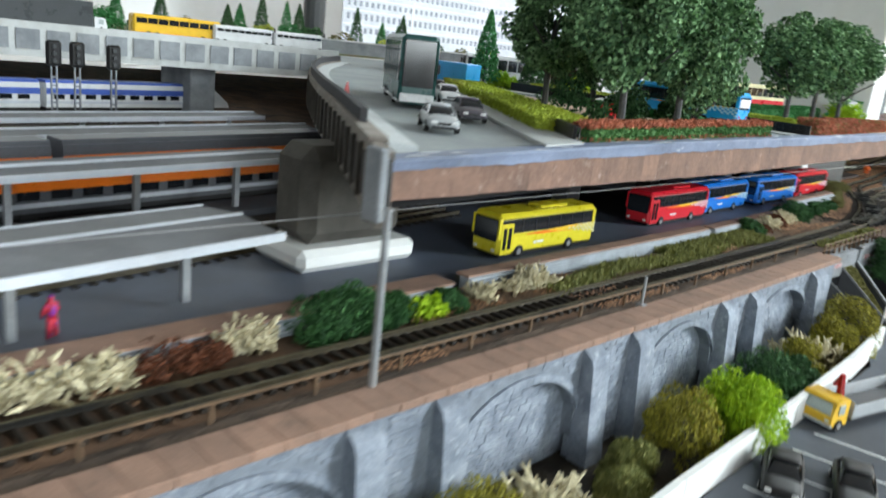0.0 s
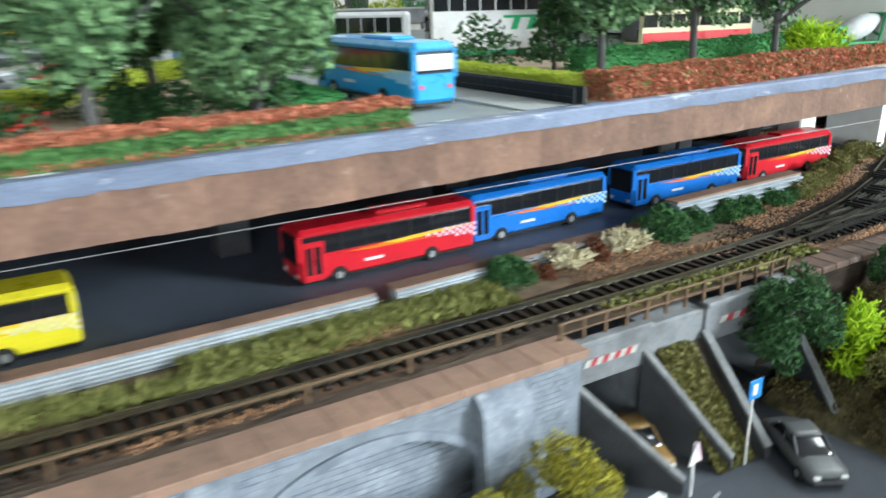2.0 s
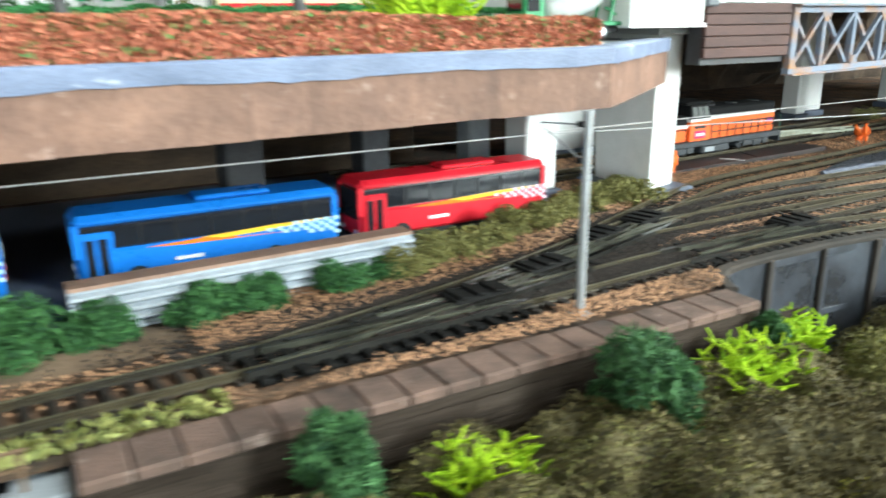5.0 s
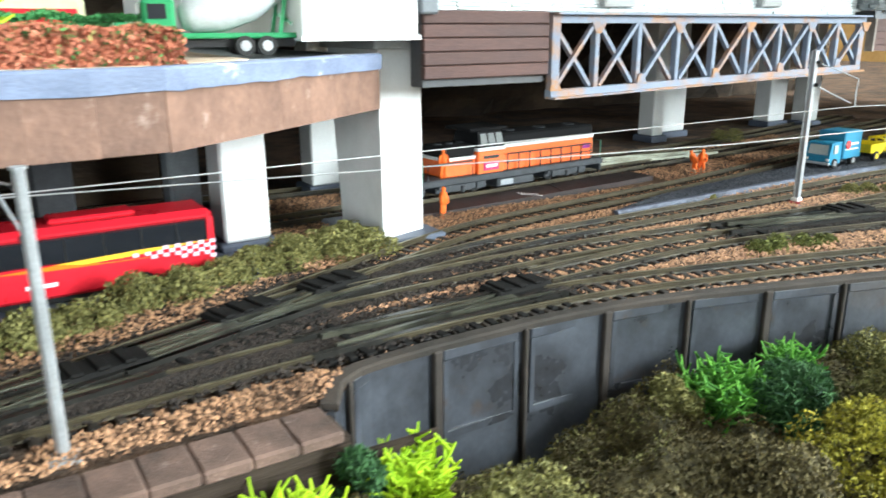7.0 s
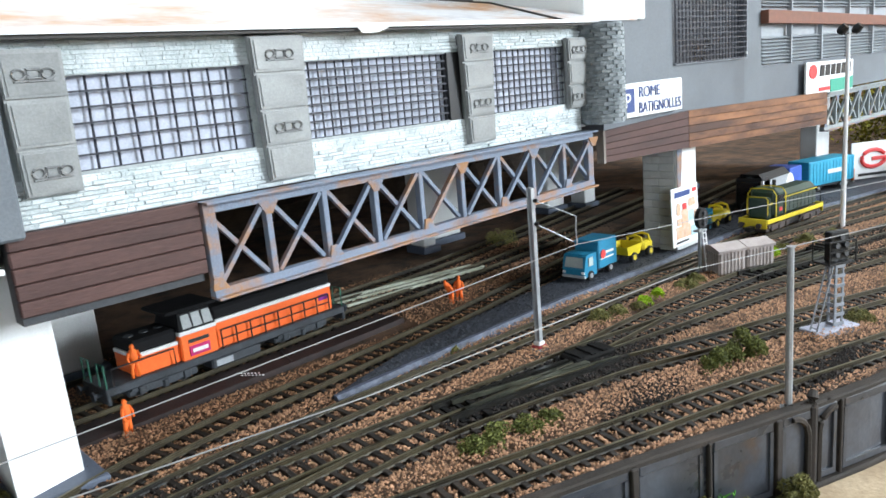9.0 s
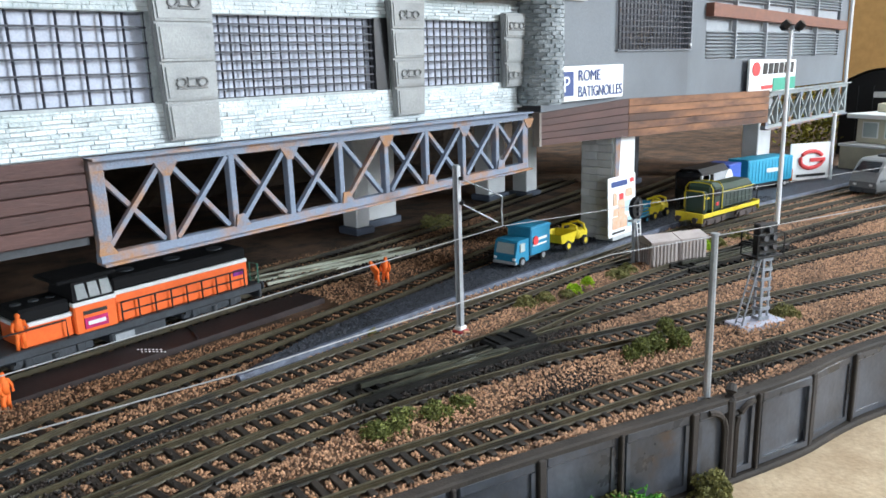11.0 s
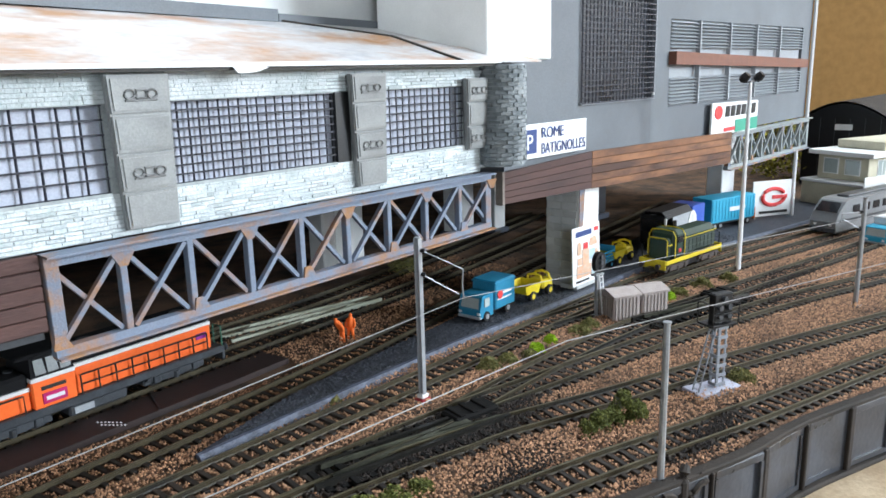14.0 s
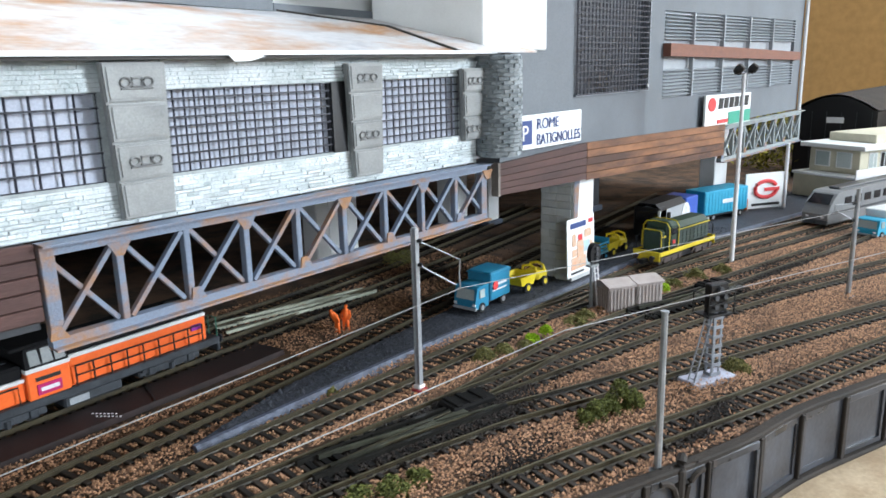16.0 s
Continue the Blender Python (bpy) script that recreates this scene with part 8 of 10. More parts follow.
def orange_loco(at):
    """Diesel with black roof and white band, short end to -x."""
    t = thing("locomotive", "orange diesel locomotive with black roof and white band", "locomotive", at)
    L, W = 0.0440, 0.0082
    part("frame_plate", Shape().box(-L, L, -W, W, 0.0070, 0.0096, 0.0004), UFRAME, t)
    for x0, x1, w, h in ((-0.0345, -0.0200, 0.0066, 0.0205), (-0.0075, 0.0405, 0.0066, 0.0232)):
        k = part("hood", Shape().box(x0, x1, -w, w, 0.0096, h - 0.0046, 0.0004), P_LOCO, t)
        part("white_band", Shape().box(x0 - 0.0001, x1 + 0.0001, -w - 0.0002, w + 0.0002, h - 0.0052, h - 0.0040, 0.0002), P_WHT, k)
        part("black_top", Shape().box(x0, x1, -w, w, h - 0.0041, h, 0.0008), MATTBLACK, k)
        for i in range(3):
            c = x0 + (x1 - x0) * (i + 0.5) / 3
            part("roof_fan", Shape().tube([(c, 0, h - 0.0003), (c, 0, h + 0.0004)], 0.0026 if x0 > -0.01 else 0.0014, 12), UFRAME, k)
    cab = part("cab", Shape().box(-0.0200, -0.0075, -0.0080, 0.0080, 0.0096, 0.0180, 0.0004), P_LOCO, t)
    part("cab_upper", Shape().add([(-0.0200, -0.0080, 0.0190), (-0.0075, -0.0080, 0.0190), (-0.0075, 0.0080, 0.0190), (-0.0200, 0.0080, 0.0190), (-0.0190, -0.0062, 0.0252), (-0.0085, -0.0062, 0.0252), (-0.0085, 0.0062, 0.0252), (-0.0190, 0.0062, 0.0252)], [(0, 1, 5, 4), (1, 2, 6, 5), (2, 3, 7, 6), (3, 0, 4, 7), (4, 5, 6, 7), (3, 2, 1, 0)]), MATTBLACK, cab)
    part("white_band", Shape().box(-0.0202, -0.0073, -0.0082, 0.0082, 0.0178, 0.0191, 0.0002), P_WHT, cab)
    part("cab_roof", Shape().box(-0.0235, -0.0060, -0.0078, 0.0078, 0.0250, 0.0262, 0.0004), MATTBLACK, cab)
    for i in range(3):
        x = -0.0186 + 0.0036 * i
        part("cab_window", Shape().add([(x, -0.0081, 0.0198), (x + 0.0031, -0.0081, 0.0198), (x + 0.0029, -0.0069, 0.0240), (x + 0.0002, -0.0069, 0.0240)], [(0, 1, 2, 3)]), CABGLASS, cab)
    part("logo_block", Shape().box(-0.0175, -0.0105, -0.0084, -0.0080, 0.0108, 0.0140, 0.0001), mat("magenta_logo", (0.50, 0.02, 0.14), 0.4, var=0.3), cab)
    part("logo_bar", Shape().box(-0.0166, -0.0114, -0.0086, -0.0083, 0.0119, 0.0130), P_WHT, cab)
    part("number_bar", Shape().box(-0.0175, -0.0105, -0.0083, -0.0080, 0.0150, 0.0161), BLACKPR, cab)
    part("logo_block", Shape().box(0.0345, 0.0385, -0.0070, -0.0066, 0.0140, 0.0160, 0.0001), mat("violet_logo", (0.25, 0.02, 0.25), 0.4, var=0.3), t)
    for i in range(9):
        x = -0.0060 + 0.0055 * i
        part("stanchion", Shape().tube([(x, -W + 0.0003, 0.0096), (x, -W + 0.0003, 0.0158)], 0.00028, 5), BLACKP, t)
    part("side_rail", Shape().tube([(-0.0060, -W + 0.0003, 0.0158), (0.0380, -W + 0.0003, 0.0158)], 0.00028, 5).tube([(-0.0060, -W + 0.0003, 0.0128), (0.0380, -W + 0.0003, 0.0128)], 0.00025, 5), BLACKP, t)
    part("side_rail", Shape().tube([(-0.0420, -W + 0.0003, 0.0096), (-0.0420, -W + 0.0003, 0.0150), (-0.0225, -W + 0.0003, 0.0150), (-0.0225, -W + 0.0003, 0.0096)], 0.00028, 5), BLACKP, t)
    part("battery_box", Shape().box(-0.0105, 0.0080, -0.0076, 0.0076, 0.0036, 0.0072, 0.0006), UFRAME, t)
    part("data_panel", Shape().box(-0.0090, -0.0030, -0.0079, -0.0076, 0.0044, 0.0064), CONC, t)
    for x in (-0.0265, 0.0255):
        bogie(t, x, UFRAME)
    for x, s in ((-L, -1), (L, 1)):
        part("end_beam", Shape().box(x - 0.0006, x + 0.0006, -W, W, 0.0045, 0.0096, 0.0003), UFRAME, t)
        for y in (-0.0048, 0.0048):
            part("buffer", Shape().tube([(x, y, 0.0076), (x + s * 0.0026, y, 0.0076), (x + s * 0.0028, y, 0.0076), (x + s * 0.0033, y, 0.0076)], [0.0007, 0.0007, 0.0015, 0.0015], 8), UFRAME, t)
        part("end_rail", Shape().tube([(x, -0.0075, 0.0096), (x, -0.0075, 0.0165), (x, -0.0030, 0.0165), (x, -0.0030, 0.0096)], 0.0003, 5).tube([(x, 0.0075, 0.0096), (x, 0.0075, 0.0165), (x, 0.0030, 0.0165), (x, 0.0030, 0.0096)], 0.0003, 5), mat("green_rail", (0.03, 0.12, 0.08), 0.5), t)
    return t


orange_loco(pose(-0.0745, 0.0848, 0.0, 0, 0, 4) @ Matrix.Scale(1.09, 4))


def figure(x, y, z, h, a, label, material, lean=0.0):
    """A tiny painted figurine as one plain shape."""
    s = Shape()
    s.tube([(-0.10 * h, 0, 0), (-0.08 * h, 0.02 * h, 0.25 * h), (-0.05 * h, lean * 0.1, 0.48 * h)], [0.055 * h, 0.06 * h, 0.08 * h], 6)
    s.tube([(0.10 * h, 0.04 * h, 0), (0.08 * h, 0.02 * h, 0.25 * h), (0.05 * h, lean * 0.1, 0.48 * h)], [0.055 * h, 0.06 * h, 0.08 * h], 6)
    s.tube([(0, 0, 0.45 * h), (0, lean * 0.4, 0.65 * h), (0, lean * 0.8, 0.82 * h), (0, lean, 0.86 * h), (0, lean, 0.93 * h), (0, lean, h)], [0.11 * h, 0.13 * h, 0.11 * h, 0.05 * h, 0.075 * h, 0.04 * h], 8)
    for q in (-1, 1):
        s.tube([(q * 0.12 * h, lean * 0.7, 0.78 * h), (q * 0.19 * h, lean * 0.5 - 0.04 * h, 0.60 * h), (q * 0.15 * h, lean * 0.6 - 0.10 * h, 0.46 * h)], [0.05 * h, 0.045 * h, 0.035 * h], 6)
    ob = new("figurine", s.mesh("figurine", material, True))
    ob.matrix_world = pose(x, y, z, 0, 0, a)
    return tagged(ob, label, "figurine", "figurines")


figure(-0.1225, 0.0575, 0, 0.0115, 30, "tiny orange painted worker figurine on the ballast", HIVIS)
figure(0.0235, 0.0680, 0, 0.0110, 80, "tiny orange painted worker figurine beside the track", HIVIS, 0.003)
figure(0.0275, 0.0675, 0, 0.0112, -60, "tiny orange painted worker figurine beside the track", HIVIS, 0.001)
figure(-0.1115, 0.0750, 0.0106, 0.0112, 0, "tiny orange painted figurine standing on the locomotive step", HIVIS)
figure(-0.8215, 0.0115, 0.001, 0.0115, 200, "tiny red and purple painted figurine on the platform", mat("red_purple_cloth", (0.55, 0.03, 0.06), 0.6, dark=(0.18, 0.03, 0.30), scale=420, mix=(0.40, 0.46)))


# ---- yard details ----
GRAVELROAD = mat("black_gravel_road", (0.040, 0.046, 0.060), 0.7, dark=(0.018, 0.020, 0.028), scale=70, fine=1100, bump=0.9)
YARDKERB = mat("blue_grey_kerb", (0.105, 0.120, 0.165), 0.55, dark=(0.04, 0.046, 0.065), scale=260, fine=1100, bump=0.9)
DARKSLAB = mat("dark_brown_slab", (0.036, 0.021, 0.019), 0.6, dark=(0.016, 0.011, 0.010), scale=90, bump=0.2)
BLACKSTONE = leafy("black_gravel", (0.075, 0.082, 0.10), (0.010, 0.011, 0.014), rough=0.5)
SOOTSTONE = leafy("sooty_ballast", (0.045, 0.033, 0.026), (0.006, 0.005, 0.005), rough=0.7)


def scatter(name, pts, material, label, lo, hi, z0, seed):
    """Loose stones at plan points, joined."""
    rng = np.random.default_rng(seed)
    base = np.array([(1, 0, 0), (0, 1, 0), (-1, 0, 0), (0, -1, 0), (0, 0, 1), (0, 0, -1)], float)
    tri = [(0, 1, 4), (1, 2, 4), (2, 3, 4), (3, 0, 4), (1, 0, 5), (2, 1, 5), (3, 2, 5), (0, 3, 5)]
    p = np.array(pts)
    n = len(p)
    v = base[None] * rng.uniform(0.6, 1.25, (n, 6, 1)) * rng.uniform(lo, hi, (n, 1, 1))
    a = rng.uniform(0, 6.28, n)
    c, s = np.cos(a)[:, None], np.sin(a)[:, None]
    V = np.stack([v[:, :, 0] * c - v[:, :, 1] * s + p[:, :1], v[:, :, 0] * s + v[:, :, 1] * c + p[:, 1:], v[:, :, 2] * 0.8 + z0], 2).reshape(-1, 3)
    F = (np.array(tri)[None] + 6 * np.arange(n)[:, None, None]).reshape(-1, 3)
    me = bpy.data.meshes.new(name)
    me.from_pydata(V.tolist(), [], F.tolist())
    me.materials.append(material)
    tagged(new(name, me), label, "gravel", "", "stuff")


KERBX = [-0.0715, -0.032, 0.003, 0.043, 0.068, 0.095, 0.1266, 0.1623, 0.19, 0.2359, 0.2868, 0.3454, 0.46]
KERBY = [0.0236, 0.0246, 0.0255, 0.0260, 0.0248, 0.0234, 0.0218, 0.0220, 0.0215, 0.0140, 0.0048, -0.0060, -0.025]
BACKX = [-0.0715, -0.0326, -0.003, 0.066, 0.12, 0.20, 0.46]
BACKY = [0.0240, 0.0350, 0.0390, 0.0450, 0.052, 0.056, 0.060]


PALERAIL = mat("pale_spare_rail", (0.42, 0.44, 0.36), 0.6, dark=(0.22, 0.22, 0.16), scale=90)


def yard_road():
    xs = [-0.0715 + 0.5315 * i / 60 for i in range(61)]
    f = [(x, float(np.interp(x, KERBX, KERBY))) for x in xs]
    b = [(x, float(np.interp(x, BACKX, BACKY))) for x in xs]
    top = Shape().sheet([[(x, y, 0.0028) for x, y in f], [(x, y, 0.0028) for x, y in b]])
    top.sheet([[(x, y, 0.0028) for x, y in b], [(x, y + 0.002, 0.0) for x, y in b]])
    solid("yard_road", top, GRAVELROAD, "black gravelly yard road tapering to a point", "road", "structure")
    solid("yard_kerb", Shape().sweep([(x, y - 0.0010, 0) for x, y in f], [(0.0022, 0.0), (0.0012, 0.0020), (0.0004, 0.0030), (-0.0012, 0.0030), (-0.0012, 0.0)]), YARDKERB, "blue-grey kerb edging the yard road", "kerb", "structure")
    rng = np.random.default_rng(21)
    pts = []
    for x in rng.uniform(-0.06, 0.30, 9000):
        lo, hi = np.interp(x, KERBX, KERBY), np.interp(x, BACKX, BACKY)
        pts.append((x, lo + 0.001 + (hi - lo - 0.001) * rng.uniform()))
    scatter("gravel", pts, BLACKSTONE, "black gravel strewn on the yard road", 0.0002, 0.0005, 0.0029, 22)
    # soot-black spills in the ballast
    pts = []
    for cx, cy, rx, ry, n in ((-0.020, -0.020, 0.028, 0.007, 3600), (-0.29, -0.014, 0.035, 0.006, 2600), (-0.255, -0.021, 0.03, 0.006, 2200), (0.005, -0.030, 0.020, 0.006, 1500), (-0.015, -0.052, 0.014, 0.006, 900), (0.035, -0.085, 0.02, 0.004, 700), (0.21, -0.05, 0.05, 0.012, 1500), (-0.20, 0.012, 0.04, 0.008, 1200), (-0.27, -0.026, 0.05, 0.008, 3500), (-0.22, -0.012, 0.05, 0.010, 3500), (-0.17, 0.004, 0.05, 0.010, 2500), (0.04, 0.10, 0.09, 0.02, 2500), (-0.25, -0.030, 0.05, 0.006, 4500), (-0.19, -0.028, 0.04, 0.006, 4000), (-0.29, -0.022, 0.04, 0.007, 3500)):
        n = int(n * (1.6 if cx < -0.08 else 1.0))
        pts += list(zip(cx + rx * rng.normal(size=n) * 0.6, cy + ry * rng.normal(size=n) * 0.6))
    scatter("soot_ballast", pts, SOOTSTONE, "soot-blackened ballast patches in the yard", 0.0003, 0.0007, 0.0016, 23)
    s = thing("loading_slab", "dark brown slab with white tick marks beside the orange locomotive", "slab", kind="structure")
    part("slab", Shape().prism([(-0.150, 0.0565, 0.0), (-0.030, 0.0640, 0.0), (-0.006, 0.0660, 0.0), (-0.0085, 0.0800, 0.0), (-0.060, 0.0765, 0.0), (-0.150, 0.0710, 0.0)], (0, 0, 0.0022)), DARKSLAB, s)
    for i in range(7):
        for dy in (0.0, 0.0030):
            part("tick_mark", Shape().box(-0.0800 + 0.0008 * i, -0.0795 + 0.0008 * i, 0.0660 - 0.0010 * i + dy, 0.0666 - 0.0010 * i + dy, 0.0022, 0.0024), STRIPEW, s)
    part("joint_strip", Shape().bar((-0.062, 0.0622, 0.0023), (-0.058, 0.0762, 0.0023), 0.0006, 0.0004), BLACKP, s)
    t = thing("scrap_rails", "pile of pale spare rails lying beside the depot track", "spare rails")
    rng = random.Random(12)
    for i in range(9):
        a = (-0.004 + rng.uniform(-0.006, 0.006), 0.118 - 0.0022 * i, 0.0012 + 0.0006 * (i % 3))
        b = (0.066 + rng.uniform(-0.01, 0.006), 0.103 - 0.0012 * i + rng.uniform(-0.002, 0.002), 0.0012 + 0.0006 * (i % 3))
        part("rail", Shape().bar(a, b, 0.0012, 0.0012), PALERAIL if i % 3 else COPING, t)


yard_road()


# ---- overhead line ----
def mast(x, y, h, label, arm=None, base=None, thick=0.0011, hsec=False, material=None):
    m = material or POLE
    t = thing("catenary_mast", label, "catenary mast", pose(x, y, 0), group="catenary masts")
    if hsec:
        part("web", Shape().box(-0.0003, 0.0003, -thick, thick, 0, h), m, t)
        for s in (-1, 1):
            part("flange", Shape().box(-thick, thick, s * thick - 0.0002, s * thick + 0.0002, 0, h, 0.0001), m, t)
    else:
        part("post", Shape().tube([(0, 0, 0), (0, 0, h * 0.5), (0, 0, h)], [thick, thick * 0.95, thick * 0.85], 8), m, t)
    part("cap", Shape().tube([(0, 0, h), (0, 0, h + 0.0004)], thick * 1.15, 8), m, t)
    if base:
        part("foot_block", Shape().box(-0.0024, 0.0024, -0.0022, 0.0022, 0, 0.0012, 0.0003), CONC, t, "pale foot block")
        part("foot_edge", Shape().box(-0.0022, 0.0022, -0.0020, 0.0020, 0.0012, 0.0021, 0.0003), base, t, "dull red foot edge")
        part("foot_collar", Shape().box(-0.0016, 0.0016, -0.0015, 0.0015, 0.0022, 0.0036, 0.0003), STRIPEW, t)
    else:
        part("foot_plate", Shape().box(-0.0024, 0.0024, -0.0024, 0.0024, 0, 0.0008, 0.0003), CONC, t)
    if arm:
        for (ax, ay, az), z0, z1 in arm:
            tip = Vector((ax - x, ay - y, az))
            u = Vector((tip.x, tip.y, 0)).normalized()
            a = part("cantilever", Shape().tube([u * thick + Vector((0, 0, z0)), Vector((tip.x * 0.55, tip.y * 0.55, (z0 + z1) / 2)), Vector((tip.x, tip.y, z1))], 0.00022, 5), POLE, t)
            part("stay", Shape().tube([u * thick + Vector((0, 0, z0 - 0.008)), Vector((tip.x * 0.9, tip.y * 0.9, az + 0.001))], 0.00025, 5), POLE, a)
            part("drop_arm", Shape().tube([Vector((tip.x, tip.y, z1)), Vector((tip.x * 0.98, tip.y * 0.98, (z1 + az) / 2)), tip], 0.00025, 5), POLE, a)
            for zz in (z0, z0 - 0.008):
                part("insulator", Shape().tube([u * thick + Vector((0, 0, zz)), u * (thick + 0.0014) + Vector((0, 0, zz))], 0.0007, 8), BLACKP, a)
    return t


mast(-0.2585, -0.0462, 0.0467, "slim grey metal catenary mast with cantilever beside the front track", [((-0.262, -0.034, 0.0412), 0.0440, 0.0435)])
mast(-0.770, -0.0575, 0.0470, "slim grey metal catenary mast on the capped wall")
mast(-1.02, -0.0575, 0.0470, "slim grey metal catenary mast on the capped wall")
mast(0.0, 0.0, 0.0575, "steel catenary mast on a red and white foot in the yard", [((0.006, -0.014, 0.0385), 0.0535, 0.0480)], HAZRED, 0.0009, True)
mast(0.0030, -0.0850, 0.0455, "plain grey metal mast behind the panel wall", None, None, 0.0010)
mast(0.1998, -0.0847, 0.0500, "plain grey metal mast in the yard", [((0.19, -0.078, 0.0402), 0.0440, 0.0440)], None, 0.0011)
mast(0.388, 0.003, 0.0485, "white painted metal post beside the yard road", None, None, 0.0014, False, STRIPEW)


def lamp_post():
    t = thing("lamp_post", "tall white yard lamp post with two black floodlights", "lamp post", pose(0.229, -0.020, 0))
    part("post", Shape().tube([(0, 0, 0), (0, 0, 0.05), (0, 0, 0.1005)], [0.0013, 0.0011, 0.0009], 8), STRIPEW, t)
    part("crossbar", Shape().tube([(-0.0085, -0.001, 0.1003), (0.0115, 0.001, 0.1003)], 0.0004, 6), BLACKP, t)
    for x in (-0.0085, 0.0115):
        k = part("floodlight", Shape().tube([(x, -0.0018, 0.1042), (x, 0.0, 0.1024), (x, 0.0020, 0.1012)], [0.0019, 0.0024, 0.0013], 10), BLACKP, t)
        part("bracket", Shape().bar((x, 0, 0.0998), (x, 0, 0.1024), 0.0007, 0.0007, (1, 0, 0)), BLACKP, k)


lamp_post()


def wire(points, r=0.00013, label="thin bright contact wire over the track"):
    ob = solid("contact_wire", Shape().tube(points, r, 5), WIRE, label, "overhead wire", group="contact wires")
    return ob


wire([(-1.2, -0.038, 0.041), (-1.02, -0.038, 0.041), (-0.77, -0.0375, 0.041), (-0.262, -0.035, 0.041)])
wire([(-0.262, -0.034, 0.041), (0.006, -0.014, 0.0385), (0.19, -0.078, 0.0402), (0.4, -0.15, 0.04), (0.9, -0.32, 0.04)])
wire([(-0.262, -0.036, 0.041), (-0.1158, -0.0567, 0.04), (-0.011, -0.0638, 0.04), (0.125, -0.11, 0.04), (0.3, -0.17, 0.04)])


# ---- signals and lineside boxes ----
def ladder(parent, a, b, wide, n, material):
    a, b, w = Vector(a), Vector(b), Vector(wide)
    k = part("ladder", Shape().bar(a - w, b - w, 0.0004, 0.0004, (1, 0, 0)).bar(a + w, b + w, 0.0004, 0.0004, (1, 0, 0)), material, parent)
    for i in range(n):
        p = a + (b - a) * ((i + 0.5) / n)
        part("rung", Shape().tube([p - w, p + w], 0.0002, 5), material, k)


def small_signal():
    t = thing("signal", "colour-light signal with white ladder post and round black head", "signal", pose(0.1148, 0.0005, 0, 0, 0, -8), group="signals")
    part("foot", Shape().box(-0.0030, 0.0030, -0.0040, 0.0030, 0, 0.0012, 0.0003), CONC, t)
    part("post", Shape().box(-0.0007, 0.0007, -0.0005, 0.0005, 0, 0.0215), POLE, t)
    ladder(t, (0.0020, -0.0028, 0.0012), (0.0014, -0.0012, 0.0200), (0.0011, 0, 0), 8, STRIPEW)
    part("platform", Shape().box(-0.0028, 0.0028, -0.0018, 0.0012, 0.0198, 0.0206), POLE, t)
    h = part("head", Shape().prism([(0.0036 * math.cos(a), -0.0020, 0.0258 + 0.0048 * math.sin(a)) for a in [k * math.pi / 8 for k in range(16)]], (0, 0.0022, 0)), BLACKP, t)
    for dz_ in (-0.0024, 0.0, 0.0024):
        part("lens_hood", Shape().tube([(0, -0.0020, 0.0258 + dz_), (0, -0.0030, 0.0258 + dz_)], 0.0009, 8), DGREY, h)


small_signal()


SLABLILAC = mat("lilac_grey_plastic", (0.46, 0.47, 0.56), 0.6, var=0.15, scale=120)


def big_signal():
    t = thing("signal", "signal on a white lattice post with a black box head", "signal", pose(0.0690, -0.0720, 0, 0, 0, -24), group="signals")
    part("base_slab", Shape().box(-0.0098, 0.0092, -0.0044, 0.0044, 0, 0.0022, 0.0004), SLABLILAC, t, "pale lilac-grey base slab")
    lat = part("lattice_post", Shape().box(-0.0002, 0.0006, -0.0016, -0.0011, 0.002, 0.026).box(-0.0002, 0.0006, 0.0011, 0.0016, 0.002, 0.026).box(0.0030, 0.0036, -0.0016, -0.0011, 0.002, 0.026).box(0.0030, 0.0036, 0.0011, 0.0016, 0.002, 0.026), GIRDER, t)
    for i in range(7):
        z = 0.0025 + 0.0034 * i
        part("lacing", Shape().box(-0.0004, 0.0038, -0.0019, -0.0015, z, z + 0.0011), GIRDER, lat)
        part("lacing", Shape().box(-0.0006, -0.0002, -0.0017, 0.0017, z, z + 0.0011), GIRDER, lat)
    ladder(t, (-0.0085, -0.001, 0.002), (-0.0020, -0.001, 0.0245), (0, 0.0014, 0), 11, GIRDER)
    part("cage", Shape().box(-0.0050, 0.0062, -0.0036, 0.0036, 0.0245, 0.0252, 0.0002), BLACKP, t)
    h = part("head", Shape().box(-0.0028, 0.0052, -0.0018, 0.0012, 0.0252, 0.0356, 0.0004), BLACKP, t)
    for i, (x, z) in enumerate(((-0.0008, 0.0278), (0.0030, 0.0278), (-0.0008, 0.0308), (0.0030, 0.0308), (0.0011, 0.0335))):
        part("lens_hood", Shape().tube([(x, -0.0018, z), (x, -0.0030, z + 0.0001)], 0.0010, 8), DGREY, h)
    for x in (-0.0050, 0.0062):
        part("cage_rail", Shape().tube([(x, -0.0036, 0.0250), (x, -0.0036, 0.0325), (x, 0.0036, 0.0325), (x, 0.0036, 0.0250)], 0.0003, 5), BLACKP, t)
    part("cage_rail", Shape().tube([(-0.0050, -0.0036, 0.0325), (0.0062, -0.0036, 0.0325)], 0.0003, 5).tube([(-0.0050, -0.0036, 0.0290), (0.0062, -0.0036, 0.0290)], 0.0003, 5), BLACKP, t)


big_signal()

